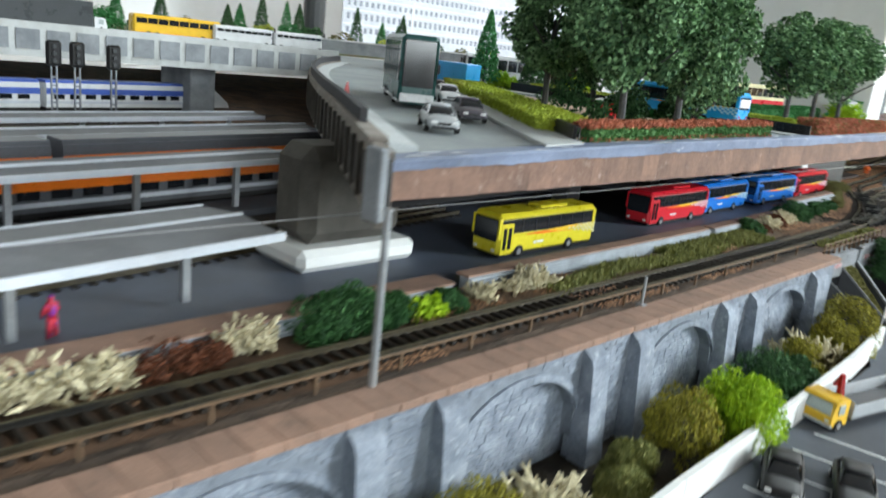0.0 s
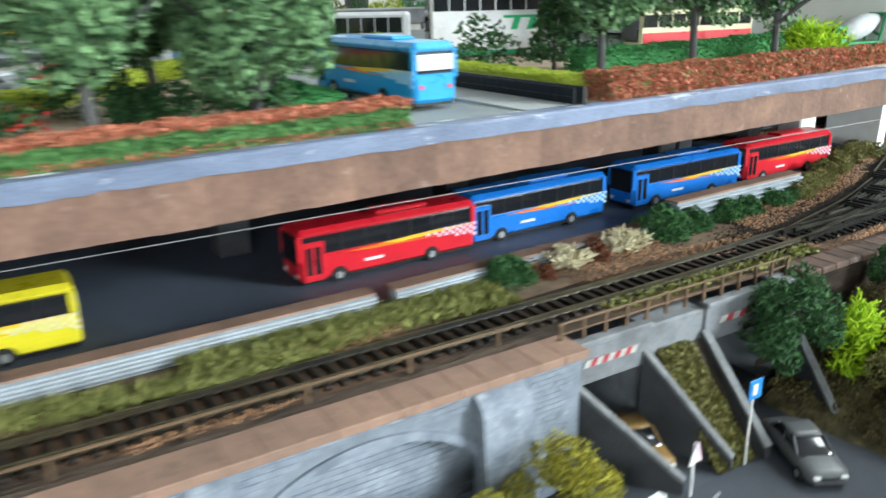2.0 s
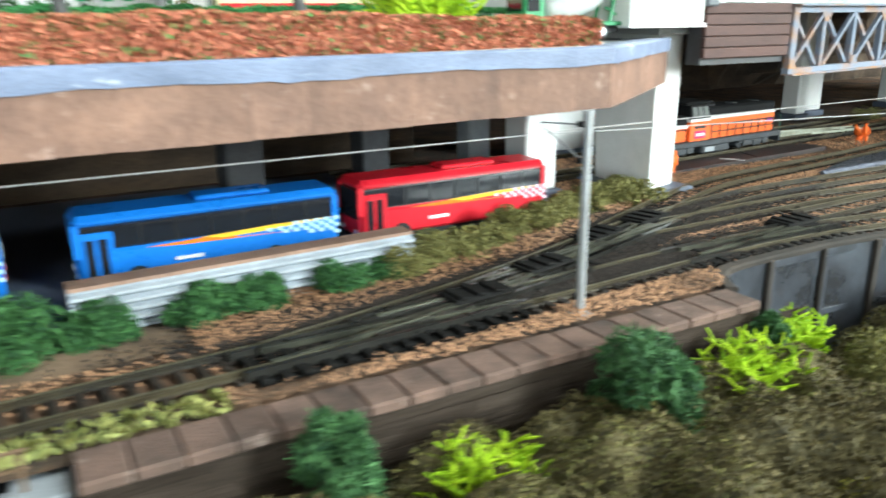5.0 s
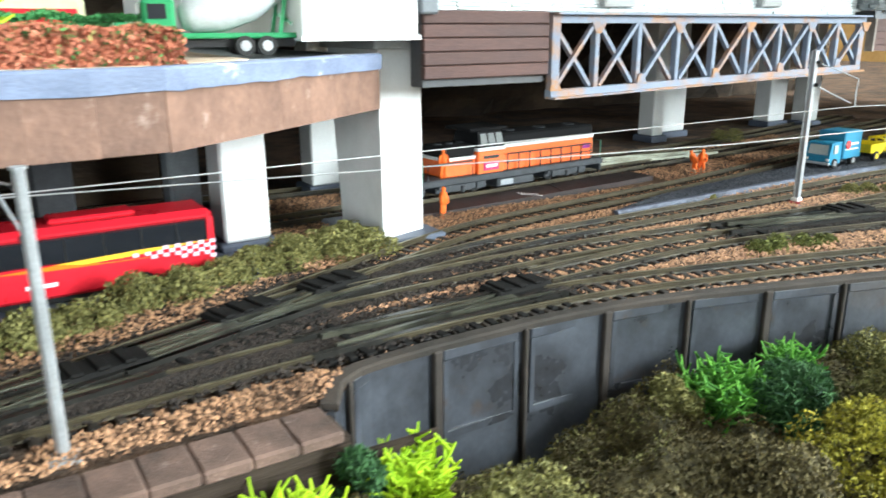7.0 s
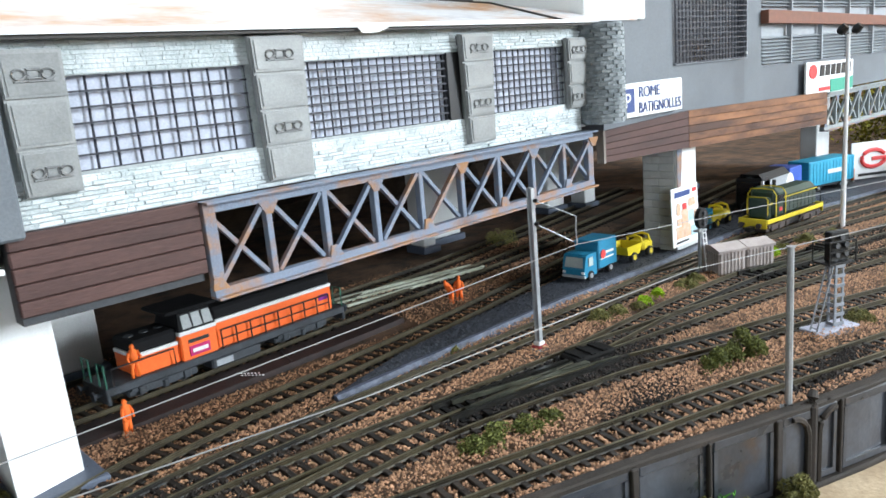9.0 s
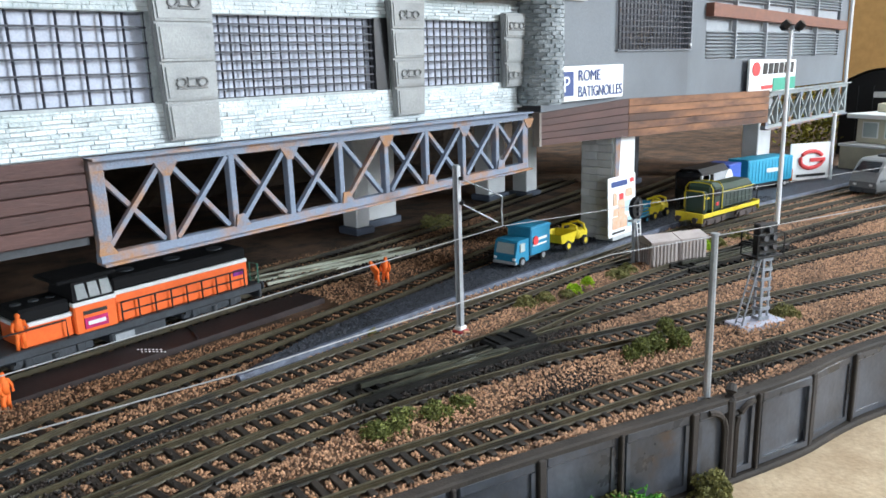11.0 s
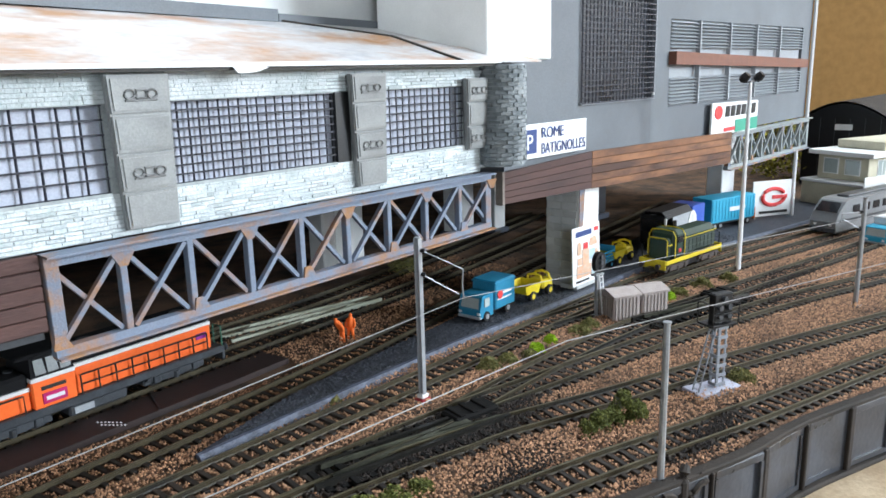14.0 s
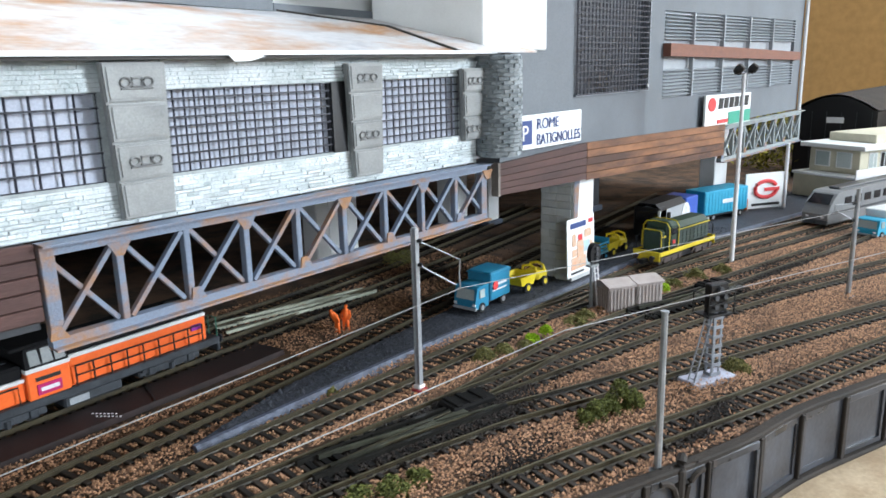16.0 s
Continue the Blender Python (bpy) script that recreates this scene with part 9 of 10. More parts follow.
SHEDM = mat("pale_taupe_plastic", (0.40, 0.345, 0.32), 0.6, dark=(0.31, 0.265, 0.245), scale=120, bump=0.15)
for x, y in ((0.1205, -0.0078), (0.1340, -0.0145)):
    sh = thing("relay_shed", "pale taupe ribbed relay shed beside the track", "shed", pose(x, y, 0, 0, 0, -28), group="relay sheds")
    part("body", Shape().box(-0.0066, 0.0066, -0.0062, 0.0062, 0, 0.0112), SHEDM, sh)
    part("roof", Shape().prism([(-0.0072, -0.0070, 0.0112), (-0.0072, 0.0070, 0.0112), (-0.0072, 0.0070, 0.0122), (-0.0072, 0.0, 0.0142), (-0.0072, -0.0070, 0.0122)], (0.0144, 0, 0)), SHEDM, sh)
    for i in range(7):
        part("rib", Shape().box(-0.0060 + 0.0018 * i, -0.0053 + 0.0018 * i, -0.0066, -0.0061, 0.0006, 0.0108, 0.0001), SHEDM, sh)
        part("rib", Shape().box(-0.0070, -0.0065, -0.0058 + 0.0018 * i, -0.0051 + 0.0018 * i, 0.0006, 0.0108, 0.0001), SHEDM, sh)


CREAMPRINT = mat("pale_peach_print", (0.70, 0.50, 0.38), 0.5, dark=(0.55, 0.35, 0.22), scale=260)


def poster():
    t = thing("poster_board", "white poster board with orange print leaning at the pier", "poster board", pose(0.1340, 0.0246, 0.0050, -2, 0, 0))
    w, h = 0.0255, 0.0290
    part("plinth", Shape().box(0.004, 0.026, 0.0002, 0.0100, -0.0022, 0.0004, 0.0004), DIRTYWHITE, t)
    part("board", Shape().box(0, w, 0, 0.0006, 0, h), WHITE, t)
    part("title_bar", Shape().box(0.003, 0.0175, -0.0002, 0, h - 0.0048, h - 0.0022), NAVY, t)
    part("red_patch", Shape().box(0.0200, 0.0240, -0.0002, 0, h - 0.0040, h - 0.0020), REDP, t)
    for x0, x1, z0, z1, m in ((0.0035, 0.0170, 0.0035, 0.0095, PRINTORANGE), (0.0090, 0.0150, 0.0095, 0.0175, PRINTORANGE), (0.0100, 0.0140, 0.0175, 0.0205, REDP), (0.0150, 0.0205, 0.0110, 0.0165, PRINTBLUE), (0.0045, 0.0085, 0.0100, 0.0135, PRINTORANGE)):
        part("print_patch", Shape().box(x0, x1, -0.0002, 0, z0, z1), m, t)
    for x0, x1, z0, z1, m in ((0.0170, 0.0235, 0.0030, 0.0085, PRINTBLUE), (0.0040, 0.0080, 0.0150, 0.0215, CREAMPRINT), (0.0155, 0.0225, 0.0180, 0.0225, CREAMPRINT), (0.0105, 0.0135, 0.0040, 0.0075, CREAMPRINT), (0.0205, 0.0240, 0.0100, 0.0160, CREAMPRINT)):
        part("print_patch", Shape().prism([(x0, -0.0003, z0 + 0.0006), (x0 + 0.0012, -0.0003, z0), (x1, -0.0003, z0 + 0.0004), (x1 - 0.0005, -0.0003, z1 - 0.0008), (x1 - 0.0020, -0.0003, z1), (x0 + 0.0006, -0.0003, z1 - 0.0005)], (0, 0.0002, 0)), m, t)
    part("caption_bar", Shape().box(0.0030, 0.0150, -0.0002, 0, 0.0012, 0.0022), BLACKPR, t)


poster()


def container_wagon(at, L, W, H, m, label, end=None, arch=False):
    t = thing("wagon", label, "wagon", at, group="parked wagons")
    part("chassis", Shape().box(-L, L, -W * 0.8, W * 0.8, 0.0030, 0.0046, 0.0003), DGREY, t)
    if arch:
        part("body", Shape().prism([(-L, -W, 0.0046), (-L, W, 0.0046), (-L, W, H - 0.003), (-L, W * 0.6, H), (-L, -W * 0.6, H), (-L, -W, H - 0.003)], (L * 1.3, 0, 0)), P_SIL, t)
        part("tarpaulin_top", Shape().prism([(-L, -W - 0.0003, H - 0.0032), (-L, -W * 0.6, H + 0.0004), (-L, W * 0.6, H + 0.0004), (-L, W + 0.0003, H - 0.0032), (-L, 0, H - 0.001)], (L * 1.3, 0, 0)), P_BLK, t)
        part("end_box", Shape().box(L * 0.32, L, -W, W, 0.0046, H - 0.001, 0.0005), m, t)
        cab = part("cab", Shape().box(-L - 0.001, -L + 0.009, -W, W, 0.003, H - 0.0015, 0.001), P_BLK, t, "black lorry cab")
        part("windscreen_pillar", Shape().bar((-L - 0.0012, -W + 0.0004, 0.007), (-L - 0.0006, -W + 0.0006, H - 0.003), 0.0012, 0.0012, (1, 0, 0)), P_WHT, cab)
        part("windscreen", Shape().box(-L - 0.0014, -L - 0.0008, -W + 0.0016, W - 0.0012, 0.011, H - 0.004), GLASS, cab)
        part("logo_patch", Shape().prism([(L * 0.30 + 0.006 * math.cos(a), -W - 0.0004, 0.012 + 0.0075 * math.sin(a)) for a in [k * math.pi / 6 for k in range(12)]], (0, 0.0003, 0)), P_WHT, t)
    else:
        b = part("container", Shape().box(-L, L, -W, W, 0.0046, H, 0.0004), m, t)
        for i in range(int(L / 0.0016)):
            x = -L + 0.001 + 0.0032 * i
            part("rib", Shape().box(x, x + 0.0012, -W - 0.0003, -W + 0.0001, 0.006, H - 0.001), m, b)
        part("lettering_bar", Shape().box(-L * 0.2, L * 0.5, -W - 0.0005, -W - 0.0003, H * 0.55, H * 0.68), P_WHT, b)
        part("end_frame", Shape().box(L, L + 0.0008, -W, W, 0.003, 0.011, 0.0003), P_ORA, t)
    for x in (-L * 0.75, -L * 0.5, L * 0.5, L * 0.75):
        for y in (-W * 0.75, W * 0.75):
            wheel(t, x, y, 0.0022, 0.0016)
    return t


P_SKY = paint("container_cyan", (0.03, 0.36, 0.55), 0.45)
P_NAVY = paint("trailer_blue", (0.05, 0.11, 0.45), 0.4)
container_wagon(pose(0.2645, 0.0345, 0.0028, 0, 0, 0), 0.0268, 0.0085, 0.0225, P_NAVY, "grey covered trailer with blue and white end on the yard road", None, True)
container_wagon(pose(0.3300, 0.0290, 0.0028, 0, 0, -16), 0.0225, 0.0080, 0.0205, P_SKY, "cyan container wagon with white lettering on the yard road")

# logo board, far station building, parked stock
lb = thing("logo_board", "white board with a red ring logo in the yard", "sign board", pose(0.3580, 0.0200, 0.0028, 0, 0, -30))
part("board", Shape().box(0, 0.0355, 0, 0.0008, 0.0015, 0.0265, 0.0002), WHITE, lb)
part("red_ring", Shape().tube([(0.0175 + 0.0095 * math.cos(a), -0.0003, 0.015 + 0.0058 * math.sin(a)) for a in [0.5 + k * 5.6 / 14 for k in range(15)]], 0.0014, 6), REDP, lb)
part("red_tongue", Shape().box(0.0165, 0.0290, -0.0006, 0, 0.0135, 0.0160), REDP, lb)
part("lettering_bar", Shape().box(0.006, 0.030, -0.0004, 0, 0.0035, 0.0052), BLACKPR, lb)
for x in (0.003, 0.032):
    part("leg", Shape().box(x, x + 0.001, 0.0008, 0.0018, 0, 0.02), POLE, lb)

CREAM = mat("cream_station_wall", (0.62, 0.58, 0.44), 0.8, dark=(0.50, 0.47, 0.36), scale=50, bump=0.15)


def station_building():
    t = thing("station_building", "cream two-storey station building with flat white roofs", "building", pose(0.452, 0.0165, 0, 0, 0, -22))
    part("wall", Shape().box(0, 0.20, -0.052, 0.0, 0, 0.0195, 0.0004), CREAM, t, "cream ground floor")
    part("terrace", Shape().box(-0.001, 0.20, -0.053, 0.001, 0.0195, 0.0215, 0.0003), WHITE, t)
    part("parapet", Shape().box(-0.001, 0.20, -0.0532, -0.0522, 0.0215, 0.027, 0.0002), WHITE, t)
    part("upper_wall", Shape().box(0.012, 0.20, -0.046, -0.004, 0.0215, 0.0400, 0.0004), CREAM, t)
    part("roof", Shape().box(0.006, 0.20, -0.053, 0.001, 0.0400, 0.0435, 0.0005), WHITE, t)
    part("roof_step", Shape().box(0.03, 0.20, -0.045, -0.006, 0.0435, 0.050, 0.0005), CREAM, t)
    for k, (x, z0, z1, wd) in enumerate([(0.022 + 0.013 * i, 0.0255, 0.0375, 0.0095) for i in range(9)] + [(0.014 + 0.016 * i, 0.006, 0.0155, 0.009) for i in range(9)]):
        yy = -0.046 if z0 > 0.02 else -0.052
        w = part("window", Shape().box(x, x + wd, yy - 0.0004, yy + 0.0003, z0, z1), WHITE, t)
        part("pane", Shape().box(x + 0.0008, x + wd - 0.0008, yy - 0.0006, yy - 0.0003, z0 + 0.0008, z1 - 0.0008), GLASS if k % 3 else PALEGLASS, w)
        part("glazing_bar", Shape().box(x + wd / 2 - 0.0003, x + wd / 2 + 0.0003, yy - 0.0008, yy - 0.0003, z0, z1), WHITE, w)
    for i in range(2):
        w = part("window", Shape().box(0.0116, 0.0123, -0.040 + 0.018 * i, -0.027 + 0.018 * i, 0.0255, 0.0375), WHITE, t)
        part("pane", Shape().box(0.0114, 0.0119, -0.039 + 0.018 * i, -0.028 + 0.018 * i, 0.0263, 0.0367), PALEGLASS, w)


station_building()


P_DULL = paint("dull_silver", (0.20, 0.205, 0.21), 0.45)


def silver_loco():
    t = thing("locomotive", "silver-grey streamlined locomotive parked by the station", "locomotive", pose(0.396, -0.0440, 0, 0, 0, -14))
    L, W, H = 0.055, 0.0085, 0.0235
    prof = [(-L, 0.004), (-L - 0.0015, 0.010), (-L + 0.002, 0.016), (-L + 0.009, 0.0225), (-L + 0.013, H), (L, H), (L, 0.004)]
    part("body", Shape().prism([(x, -W, z) for x, z in prof], (0, 2 * W, 0)), P_DULL, t)
    part("windscreen", Shape().add([(-L + 0.0017, -W + 0.0012, 0.0162), (-L + 0.0017, W - 0.0012, 0.0162), (-L + 0.0078, W - 0.002, 0.0218), (-L + 0.0078, -W + 0.002, 0.0218)], [(0, 1, 2, 3)]), GLASS, t)
    part("side_stripe", Shape().box(-L + 0.003, L, -W - 0.0003, W + 0.0003, 0.0098, 0.0112), P_DRK, t)
    part("roof_gear", Shape().box(-L + 0.02, L - 0.01, -0.004, 0.004, H, H + 0.0015, 0.0005), P_DRK, t)
    for i in range(7):
        part("side_window", Shape().box(-L + 0.018 + 0.0125 * i, -L + 0.026 + 0.0125 * i, -W - 0.0004, -W + 0.0002, 0.0145, 0.0195), GLASS, t)
    for y in (-0.005, 0.005):
        part("headlight", Shape().tube([(-L - 0.0012, y, 0.0085), (-L + 0.0005, y, 0.0085)], 0.0012, 8), STRIPEW, t)
    part("buffer_beam", Shape().box(-L - 0.001, -L + 0.001, -W, W, 0.0032, 0.0062, 0.0004), P_DRK, t)
    for x in (-0.035, 0.035):
        bogie(t, x, GRIME)


silver_loco()
lorry(pose(0.350, -0.0680, 0.0, 0, 0, -16), P_SKY, P_WHT, "small blue and white van parked in the yard", 0.0185, 0.0075, 0.0165)


def black_shed():
    t = thing("engine_shed", "black tar-coated shed with arched roof beyond the station", "shed", pose(0.56, 0.016, 0))
    n = 10
    arc = [(0, -0.032, 0), (0, 0.034, 0)] + [(0, 0.034 - 0.066 * k / n, 0.060 + 0.013 * math.sin(math.pi * k / n)) for k in range(n + 1)]
    part("body", Shape().prism(arc, (0.25, 0, 0)), BLACKP, t)
    part("roof", Shape().sheet([[(x, 0.036 - 0.070 * k / n, 0.0615 + 0.0135 * math.sin(math.pi * k / n)) for k in range(n + 1)] for x in (-0.004, 0.25)]), COPING, t, "dusty grey arched roof")
    part("sign_plate", Shape().box(-0.0008, 0.0, -0.006, 0.008, 0.050, 0.055), STRIPEW, t)
    for i in range(5):
        part("board_joint", Shape().box(-0.0006, 0.0, -0.028 + 0.012 * i, -0.0275 + 0.012 * i, 0, 0.06), DGREY, t)
    g = thing("footbridge_truss", "pale grey truss footbridge beyond the shed", "truss girder")
    a, b = Vector((0.60, -0.075, 0.078)), Vector((0.85, -0.16, 0.078))
    for dz_ in (0, 0.012):
        part("chord", Shape().bar(a + Vector((0, 0, dz_)), b + Vector((0, 0, dz_)), 0.003, 0.0022), GIRDER, g)
    for i in range(12):
        p, q = a + (b - a) * (i / 12), a + (b - a) * ((i + 1) / 12)
        part("brace", Shape().bar(p + Vector((0, 0, 0.012 * (i % 2))), q + Vector((0, 0, 0.012 * ((i + 1) % 2))), 0.0016, 0.0016), GIRDER, g)
    for k in (0.05, 0.95):
        p = a + (b - a) * k
        part("leg", Shape().box(p.x - 0.002, p.x + 0.002, p.y - 0.002, p.y + 0.002, 0, 0.077), GIRDER, g)
    for x, y, r, h, m in ((0.545, -0.050, 0.022, 0.022, G_MOSS), (0.60, 0.08, 0.05, 0.06, G_OLIVE), (0.70, 0.12, 0.06, 0.08, G_BROWN), (0.66, -0.06, 0.04, 0.06, G_MOSS), (0.78, -0.02, 0.05, 0.085, G_BROWN), (0.63, -0.10, 0.012, 0.07, G_LIGHT)):
        bush(x, y, 0, r, h, m, "dull foam bush beyond the station", 1200, 0.0026, lumps=14)


black_shed()


# ---- lower road ----
def lower_road():
    w = thing("low_wall", "low white wall between planting and the lower road", "wall", kind="structure")
    pts = [(-0.95, -0.118), (-0.69, -0.1055), (-0.60, -0.1035), (-0.53, -0.1005), (-0.464, -0.0950)]
    for i, (a, b) in enumerate(zip(pts, pts[1:])):
        part("wall_length", Shape().bar((a[0] + 0.0002, a[1], -0.0325), (b[0] - 0.0002, b[1], -0.0325), 0.0022, 0.0115), WHITE, w)
    z = -0.0373
    t = lorry(pose(-0.560, -0.1165, z, 0, 0, -14), P_AMB, P_SIL, "yellow lorry with red crane and open grey load bed", 0.0330, 0.0075, 0.019, None, True)
    c = part("crane", Shape().bar((-0.0205, 0, 0.0035), (-0.0205, 0, 0.0185), 0.0016, 0.0016, (1, 0, 0)), RED, t, "red folding crane")
    part("crane_arm", Shape().bar((-0.0205, 0, 0.0185), (-0.0235, -0.0035, 0.0085), 0.0012, 0.0014).bar((-0.0205, 0, 0.0185), (-0.0175, 0.004, 0.0125), 0.0012, 0.0012), RED, c)
    for x, y, a, m, lab in ((-0.647, -0.1185, 20, P_BLK, "black model car parked on the lower road"), (-0.634, -0.1360, 20, P_BLK, "black model car parked on the lower road"), (-0.4075, -0.0955, 63, paint("graphite_paint", (0.10, 0.105, 0.11), 0.4), "dark grey model car leaving the underpass"), (-0.447, -0.1300, 75, P_SIL, "silver-grey model car on the lower road"), (-0.4450, -0.0665, 74, paint("bronze_paint", (0.25, 0.15, 0.05)), "bronze model car inside the underpass")):
        car(pose(x, y, z, 0, 0, a), m, lab, "cars on the lower road", 0.0145, 0.0062, 0.0095)
    s = thing("road_sign", "small blue square road sign on a white post", "road sign", pose(-0.4235, -0.0885, -0.0373))
    part("post", Shape().tube([(0, 0, 0), (0, 0, 0.0225)], 0.0004, 6), STRIPEW, s)
    part("plate", Shape().box(-0.0026, 0.0026, -0.0008, -0.0004, 0.0215, 0.0275, 0.0001), mat("sign_blue", (0.03, 0.22, 0.60), 0.4, var=0.1), s)
    part("symbol_bar", Shape().box(-0.0013, 0.0004, -0.0010, -0.0008, 0.0230, 0.0262), STRIPEW, s)
    s = thing("road_sign", "small pink and white arrow sign on a post", "road sign", pose(-0.4475, -0.0900, -0.0373))
    part("post", Shape().tube([(0, 0, 0), (0, 0, 0.0165)], 0.0004, 6), STRIPEW, s)
    part("plate", Shape().prism([(-0.0022, -0.0006, 0.0100), (0.0, -0.0006, 0.0168), (0.0016, -0.0006, 0.0108)], (0, 0.0004, 0)), STRIPEW, s)
    part("pink_edge", Shape().bar((0.0002, -0.0008, 0.0168), (0.0018, -0.0008, 0.0108), 0.0004, 0.0006), P_PNK, s)
    m = thing("road_marking", "worn white lane markings on the lower road", "road marking", kind="structure")
    for i in range(9):
        a = Vector((-0.440 - 0.012 * i, -0.128 - 0.0065 * i, -0.0372))
        part("dash", Shape().bar(a, a + Vector((-0.007, -0.0035, 0)), 0.0012, 0.0003), CHIP, m)
    part("kerb_line", Shape().bar((-0.4655, -0.1005, -0.0372), (-0.4400, -0.0935, -0.0372), 0.0008, 0.0004), CONC, m)
    for i in range(4):
        part("bay_line", Shape().bar((-0.66 + 0.02 * i, -0.112, -0.0372), (-0.655 + 0.02 * i, -0.150, -0.0372), 0.0009, 0.0003), CHIP, m)


lower_road()

# ---- station tracks under the far bridge ----
CANOPY = mat("grey_canopy_sheet", (0.165, 0.17, 0.18), 0.6, dark=(0.11, 0.115, 0.125), scale=60, bump=0.1)
CANOPYEDGE = mat("pale_canopy_edge", (0.60, 0.64, 0.70), 0.5, var=0.15, scale=60)
PLATFORM = mat("platform_asphalt", (0.085, 0.092, 0.11), 0.8, var=0.25, scale=40)
P_GREY = paint("train_grey", (0.10, 0.105, 0.12), 0.45)
DARKBED = mat("dark_track_bed", (0.045, 0.034, 0.028), 0.95, var=0.5, scale=60, bump=0.8)
UX = Vector((1, 0.155, 0)).normalized()   # run of the station roofs
UY = Vector((-UX.y, UX.x, 0))


def canopy(end, length, wide, z, label):
    """A platform roof whose east end's front corner is at end."""
    t = thing("platform_canopy", label, "platform roof", group="platform roofs")
    e = Vector((end[0], end[1], 0))
    w = e - UX * length
    q = []
    for p in (w, e):
        q.append([p + Vector((0, 0, z)), p + UY * (wide * 0.5) + Vector((0, 0, z + 0.0022)), p + UY * wide + Vector((0, 0, z + 0.0006))])
    s = Shape()
    s.sheet(q).sheet([[v - Vector((0, 0, 0.0012)) for v in r] for r in q])
    part("roof_sheet", s, CANOPY, t)
    part("front_edge", Shape().bar(w + Vector((0, 0, z - 0.0002)), e + Vector((0, 0, z - 0.0002)), 0.0012, 0.0026), CANOPYEDGE, t)
    part("back_edge", Shape().bar(w + UY * wide + Vector((0, 0, z)), e + UY * wide + Vector((0, 0, z)), 0.0012, 0.0022), CANOPYEDGE, t)
    part("ridge_strip", Shape().bar(w + UY * wide * 0.5 + Vector((0, 0, z + 0.0024)), e + UY * wide * 0.5 + Vector((0, 0, z + 0.0024)), 0.0016, 0.0006), CANOPYEDGE, t)
    for i in range(int(length / 0.05)):
        p = e - UX * (0.02 + 0.05 * i) + UY * wide * 0.5
        k = part("post", Shape().box(p.x - 0.0012, p.x + 0.0012, p.y - 0.0012, p.y + 0.0012, 0.003, z + 0.0012), POLE, t)
        part("post_arm", Shape().bar(p - UY * wide * 0.4 + Vector((0, 0, z - 0.0008)), p + UY * wide * 0.4 + Vector((0, 0, z - 0.0004)), 0.0012, 0.0014), POLE, k)


def train(end, length, wide, high, stripe, roof, label, body=None, nose=0.0):
    t = thing("train", label, "train", group="station trains")
    e = Vector((end[0], end[1], 0))
    n = max(1, int(round(length / 0.155)))
    for i in range(n):
        a, b = e - UX * (0.157 * i), e - UX * (0.157 * i + 0.152)
        if i == 0 and nose:
            part("nose", Shape().prism([a + Vector((0, 0, 0.005)), a + UX * nose + Vector((0, 0, 0.005)), a + UX * nose * 0.9 + Vector((0, 0, 0.010)), a + UX * nose * 0.2 + Vector((0, 0, high - 0.002)), a + Vector((0, 0, high))], UY * wide), body or P_GREY, t)
        c = Vector((0, 0, (0.005 + high) / 2)) + UY * wide / 2
        k = part("carriage", Shape().bar(a + c, b + c, wide, high - 0.005), body or P_GREY, t)
        part("roof", Shape().bar(a + UY * wide / 2 + Vector((0, 0, high + 0.0008)), b + UY * wide / 2 + Vector((0, 0, high + 0.0008)), wide * 0.86, 0.0026), roof, k)
        part("colour_stripe", Shape().bar(a - UY * 0.0002 + Vector((0, 0, high * 0.74)), b - UY * 0.0002 + Vector((0, 0, high * 0.74)), 0.0006, 0.0046), stripe, k)
        part("lower_stripe", Shape().bar(a - UY * 0.0002 + Vector((0, 0, high * 0.38)), b - UY * 0.0002 + Vector((0, 0, high * 0.38)), 0.0006, 0.0018), CANOPYEDGE, k)
        for j in range(11):
            p = a - UX * (0.008 + 0.013 * j) - UY * 0.0005 + Vector((0, 0, high * 0.56))
            part("window", Shape().bar(p, p - UX * 0.0085, 0.0004, 0.0036), GLASS, k)
        part("underframe", Shape().bar(a + UY * wide / 2 + Vector((0, 0, 0.0038)), b + UY * wide / 2 + Vector((0, 0, 0.0038)), wide * 0.8, 0.0028), BLACKP, k)
        for j in (0.15, 0.85):
            p = a + (b - a) * j
            part("wheel", Shape().tube([p + UY * 0.001 + Vector((0, 0, 0.0030)), p + UY * (wide - 0.001) + Vector((0, 0, 0.0030))], 0.0030, 10), TYRE, k)


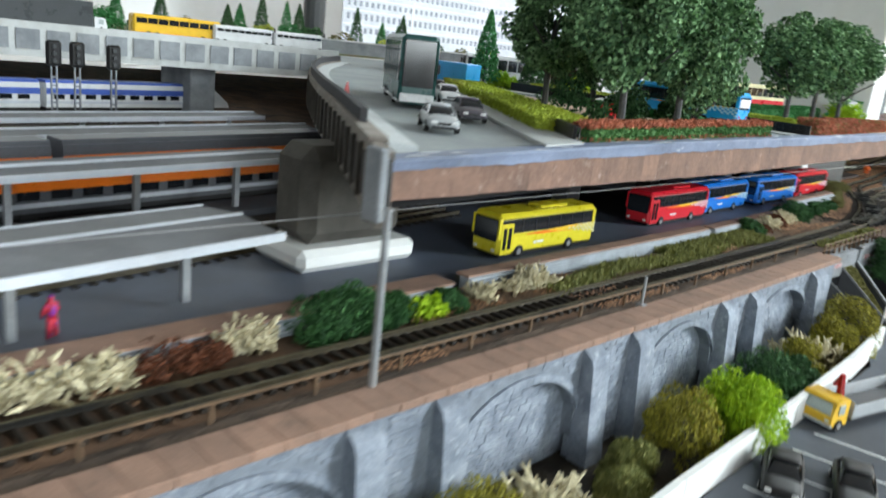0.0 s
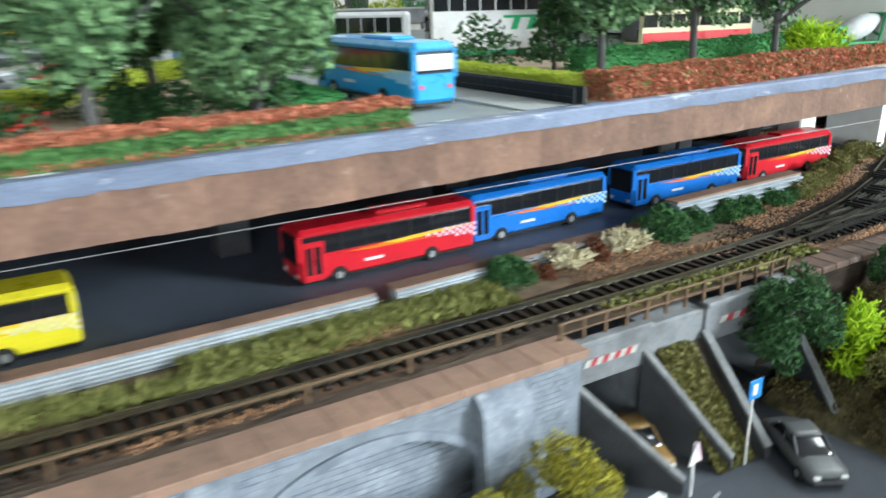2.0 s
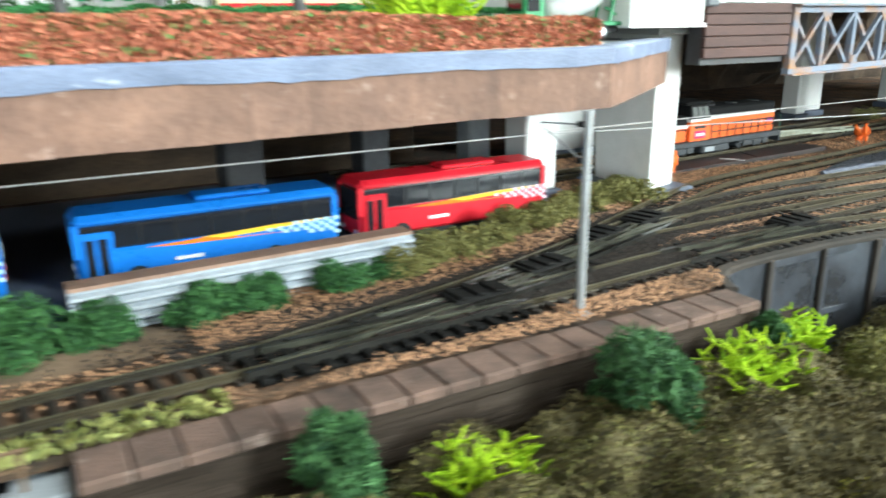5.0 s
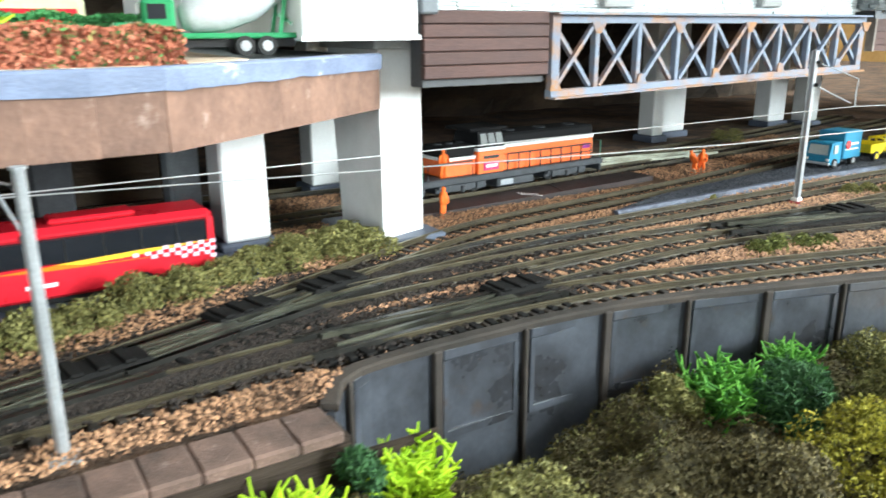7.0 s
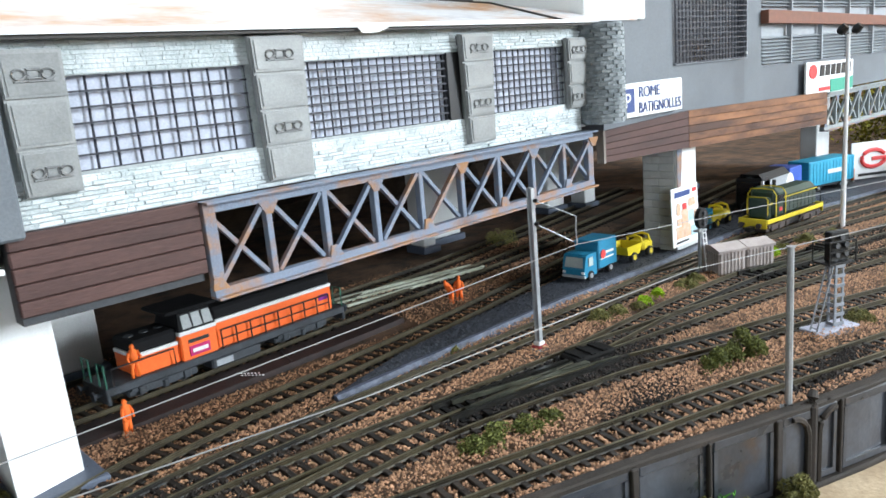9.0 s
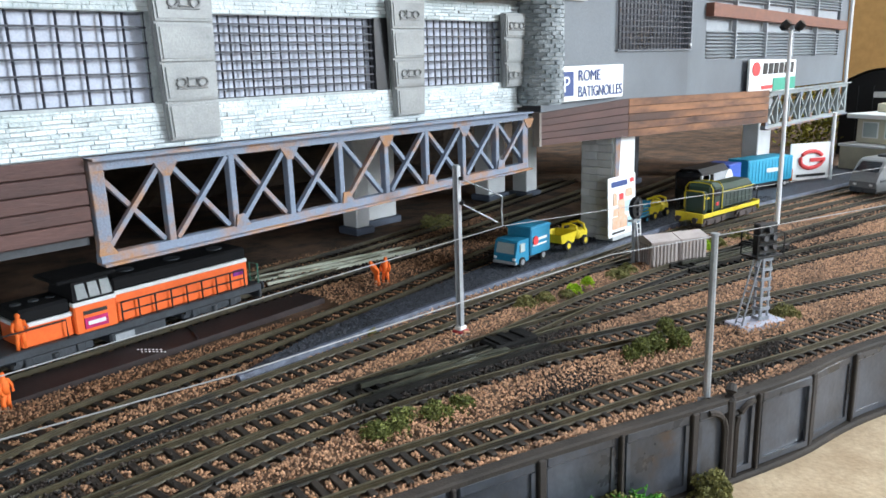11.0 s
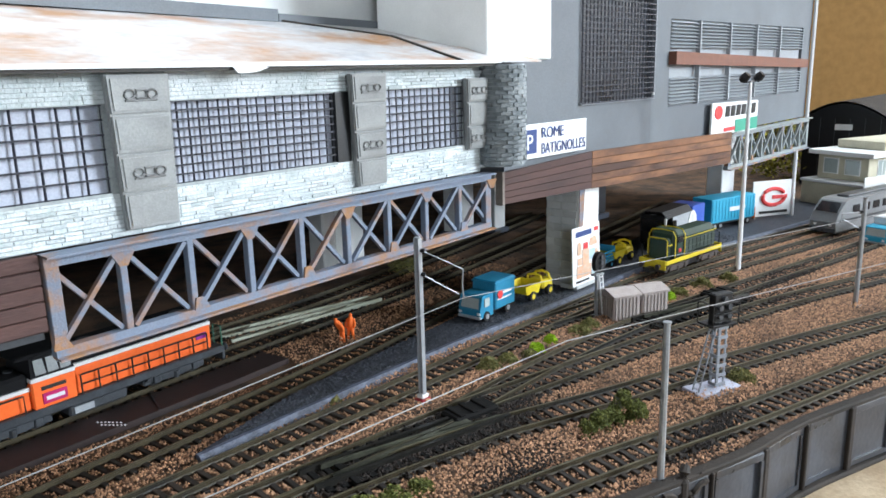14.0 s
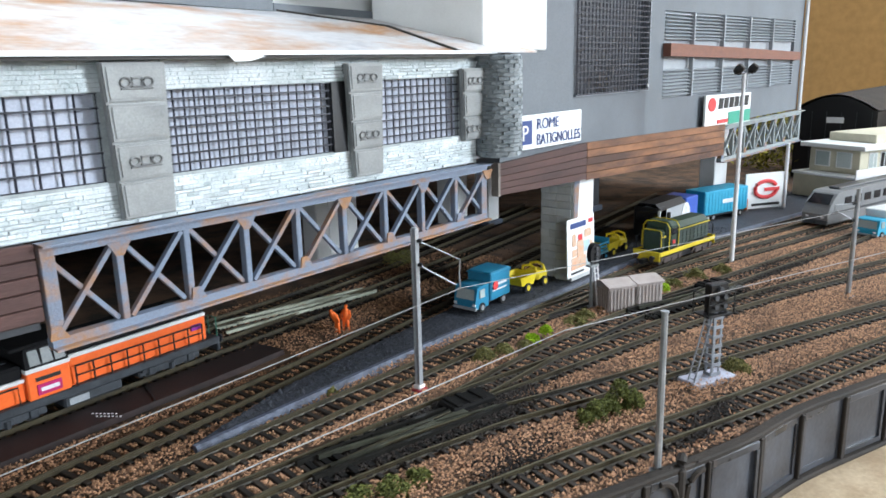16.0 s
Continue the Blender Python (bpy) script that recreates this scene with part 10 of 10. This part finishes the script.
def station():
    solid("station_bed", Shape().sheet([[(-1.3 + 0.9 * i / 10, 0.047 + 0.6 * k / 8 + 0.0, 0.0006) for k in range(9)] for i in range(11)][:9]), DARKBED, "dark ballast bed of the station tracks", "ground", "structure")
    canopy((-0.760, -0.0010), 0.45, 0.0400, 0.0255, "grey platform canopy with pale edges on posts")
    canopy((-0.636, 0.1210), 0.55, 0.0200, 0.0255, "grey platform canopy behind the orange train")
    canopy((-0.600, 0.2080), 0.60, 0.0240, 0.0255, "long grey platform canopy with pale edge")
    canopy((-0.605, 0.2620), 0.60, 0.0240, 0.0255, "long grey platform canopy with pale edge")
    for ex, ey, wd in ((-0.636, 0.122, 0.022), (-0.60, 0.213, 0.026), (-0.605, 0.269, 0.026)):
        e = Vector((ex, ey, 0))
        solid("platform", Shape().prism([e, e - UX * 0.6, e - UX * 0.6 + UY * wd, e + UY * wd], (0, 0, 0.0035)), PLATFORM, "dark asphalt platform between the tracks", "platform", "structure")
    train((-0.665, 0.1450), 0.47, 0.0150, 0.0215, P_ORA, P_GREY, "grey train with an orange stripe below the canopy")
    train((-0.620, 0.1760), 0.47, 0.0150, 0.0270, P_ORA, P_GREY, "grey train with an orange stripe behind the canopy")
    train((-0.530, 0.4780), 0.47, 0.0170, 0.0240, P_NAVY, P_NAVY, "white train with a blue roof band under the far bridge", P_WHT, 0.022)
    for y0 in (0.064, 0.080, 0.190, 0.245, 0.335, 0.365, 0.40):
        t = thing("station_track", "dark station track beside the platform", "railway track", group="station tracks")
        e = Vector((-0.60, y0 + 0.02, 0))
        for s in (-0.0045, 0.0045):
            part("rail", Shape().bar(e + UY * s + Vector((0, 0, 0.0022)), e - UX * 0.6 + UY * s + Vector((0, 0, 0.0022)), 0.0009, 0.0018), RAIL, t)
        sl = Shape()
        for i in range(100):
            c = e - UX * (0.003 + 0.006 * i) + Vector((0, 0, 0.0010))
            sl.bar(c - UY * 0.0078, c + UY * 0.0078, 0.002, 0.0010)
        tagged(part("sleeper_bed", sl, SLEEPER, t), kind="stuff")
    for x, y in ((-0.692, 0.401), (-0.676, 0.401), (-0.652, 0.396)):
        t = thing("signal", "black station signal head on a pale lattice post", "signal", pose(x, y, 0), group="signals")
        part("post", Shape().box(-0.0022, -0.0014, -0.001, 0.001, 0, 0.041).box(0.0014, 0.0022, -0.001, 0.001, 0, 0.041), GIRDER, t)
        for i in range(6):
            part("lacing", Shape().box(-0.0022, 0.0022, -0.0012, -0.0008, 0.003 + 0.006 * i, 0.0042 + 0.006 * i), GIRDER, t)
        part("head", Shape().box(-0.0052, 0.0052, -0.002, 0.002, 0.041, 0.059, 0.0016), BLACKP, t)
        for z in (0.045, 0.050, 0.055):
            part("lens_hood", Shape().tube([(0, -0.002, z), (0, -0.0034, z)], 0.0015, 8), DGREY, t)
    c = solid("traffic_cone", Shape().tube([(-0.6745, 0.0850, dz(-0.6745)), (-0.6745, 0.0850, dz(-0.6745) + 0.0006)], 0.0022, 10).tube([(-0.6745, 0.0850, dz(-0.6745) + 0.0006), (-0.6745, 0.0850, dz(-0.6745) + 0.0075)], [0.0016, 0.0005], 10), mat("cone_pink", (0.85, 0.25, 0.25), 0.5, dark=(0.85, 0.8, 0.78), scale=150, mix=(0.45, 0.5)), "pink and white traffic cone on the deck road", "cone")


station()


# ---- far background of the layout ----
def far_side():
    solid("far_ground", Shape().box(-1.25, 0.6, 0.625, 1.19, 0.0585, 0.0605), mat("far_turf", (0.16, 0.22, 0.10), 0.9, dark=(0.20, 0.17, 0.10), scale=25, bump=0.6), "green and brown ground beyond the far bridge", "ground", "structure")
    p = thing("painted_backdrop", "printed backdrop sheet of a pale palace front", "backdrop", kind="structure")
    PRINT = mat("palace_print", (0.62, 0.64, 0.70), 0.8, dark=(0.50, 0.52, 0.58), scale=12, fine=120, bump=0.03)
    PRINTW = mat("palace_print_window", (0.25, 0.27, 0.33), 0.8, var=0.3, scale=30, bump=0)
    PRINTL = mat("palace_print_light", (0.74, 0.75, 0.79), 0.8, var=0.1, scale=30, bump=0)
    part("sheet", Shape().box(0.16, 1.25, 1.2, 1.202, 0.06, 0.32), PRINT, p)
    for k, (z0, z1, step, wd) in enumerate(((0.092, 0.104, 0.0165, 0.007), (0.120, 0.134, 0.0165, 0.007), (0.149, 0.160, 0.0165, 0.0065), (0.178, 0.19, 0.0165, 0.0065))):
        for i in range(60):
            x = 0.172 + step * i
            part("printed_window", Shape().box(x, x + wd, 1.1993, 1.1999, z0, z1), PRINTW, p)
        part("printed_band", Shape().box(0.16, 1.25, 1.1990, 1.1997, z1 + 0.005, z1 + 0.0075), PRINTL, p)
    for x in (0.36, 0.62, 0.88):
        part("printed_pavilion", Shape().box(x, x + 0.006, 1.1986, 1.1996, 0.088, 0.20), PRINTL, p)
    q = thing("grey_column", "plain grey pipe column behind the layout", "column")
    part("shaft", Shape().tube([(0.03, 1.12, 0.06), (0.03, 1.12, 0.5)], 0.022, 14), DGREY, q)
    rng = random.Random(31)
    for i in range(14):
        x = -0.62 + 0.05 * i + rng.uniform(-0.015, 0.015)
        conifer(x, 0.80 + rng.uniform(-0.05, 0.12), 0.0605, 0.013, rng.uniform(0.045, 0.07), 200 + i, G_DARK if i % 3 else G_BRIGHT)
    for i in range(16):
        bush(-0.78 + 0.06 * i + rng.uniform(-0.02, 0.02), 0.70 + rng.uniform(-0.03, 0.06), 0.0605, 0.026, rng.uniform(0.018, 0.032), (G_BRIGHT, G_DARK, G_MOSS, G_LIGHT)[i % 4], "leafy shrub beyond the far bridge", 900, 0.0022)
    wall = thing("far_parapet", "long pale wall with grey panels behind the park", "wall", kind="structure")
    part("wall_body", Shape().bar((-0.33, 0.66, 0.068), (0.35, 0.52, 0.068), 0.004, 0.016), CONC, wall)
    part("wall_cap", Shape().bar((-0.33, 0.66, 0.0770), (0.35, 0.52, 0.0770), 0.006, 0.002), DIRTYWHITE, wall)


far_side()
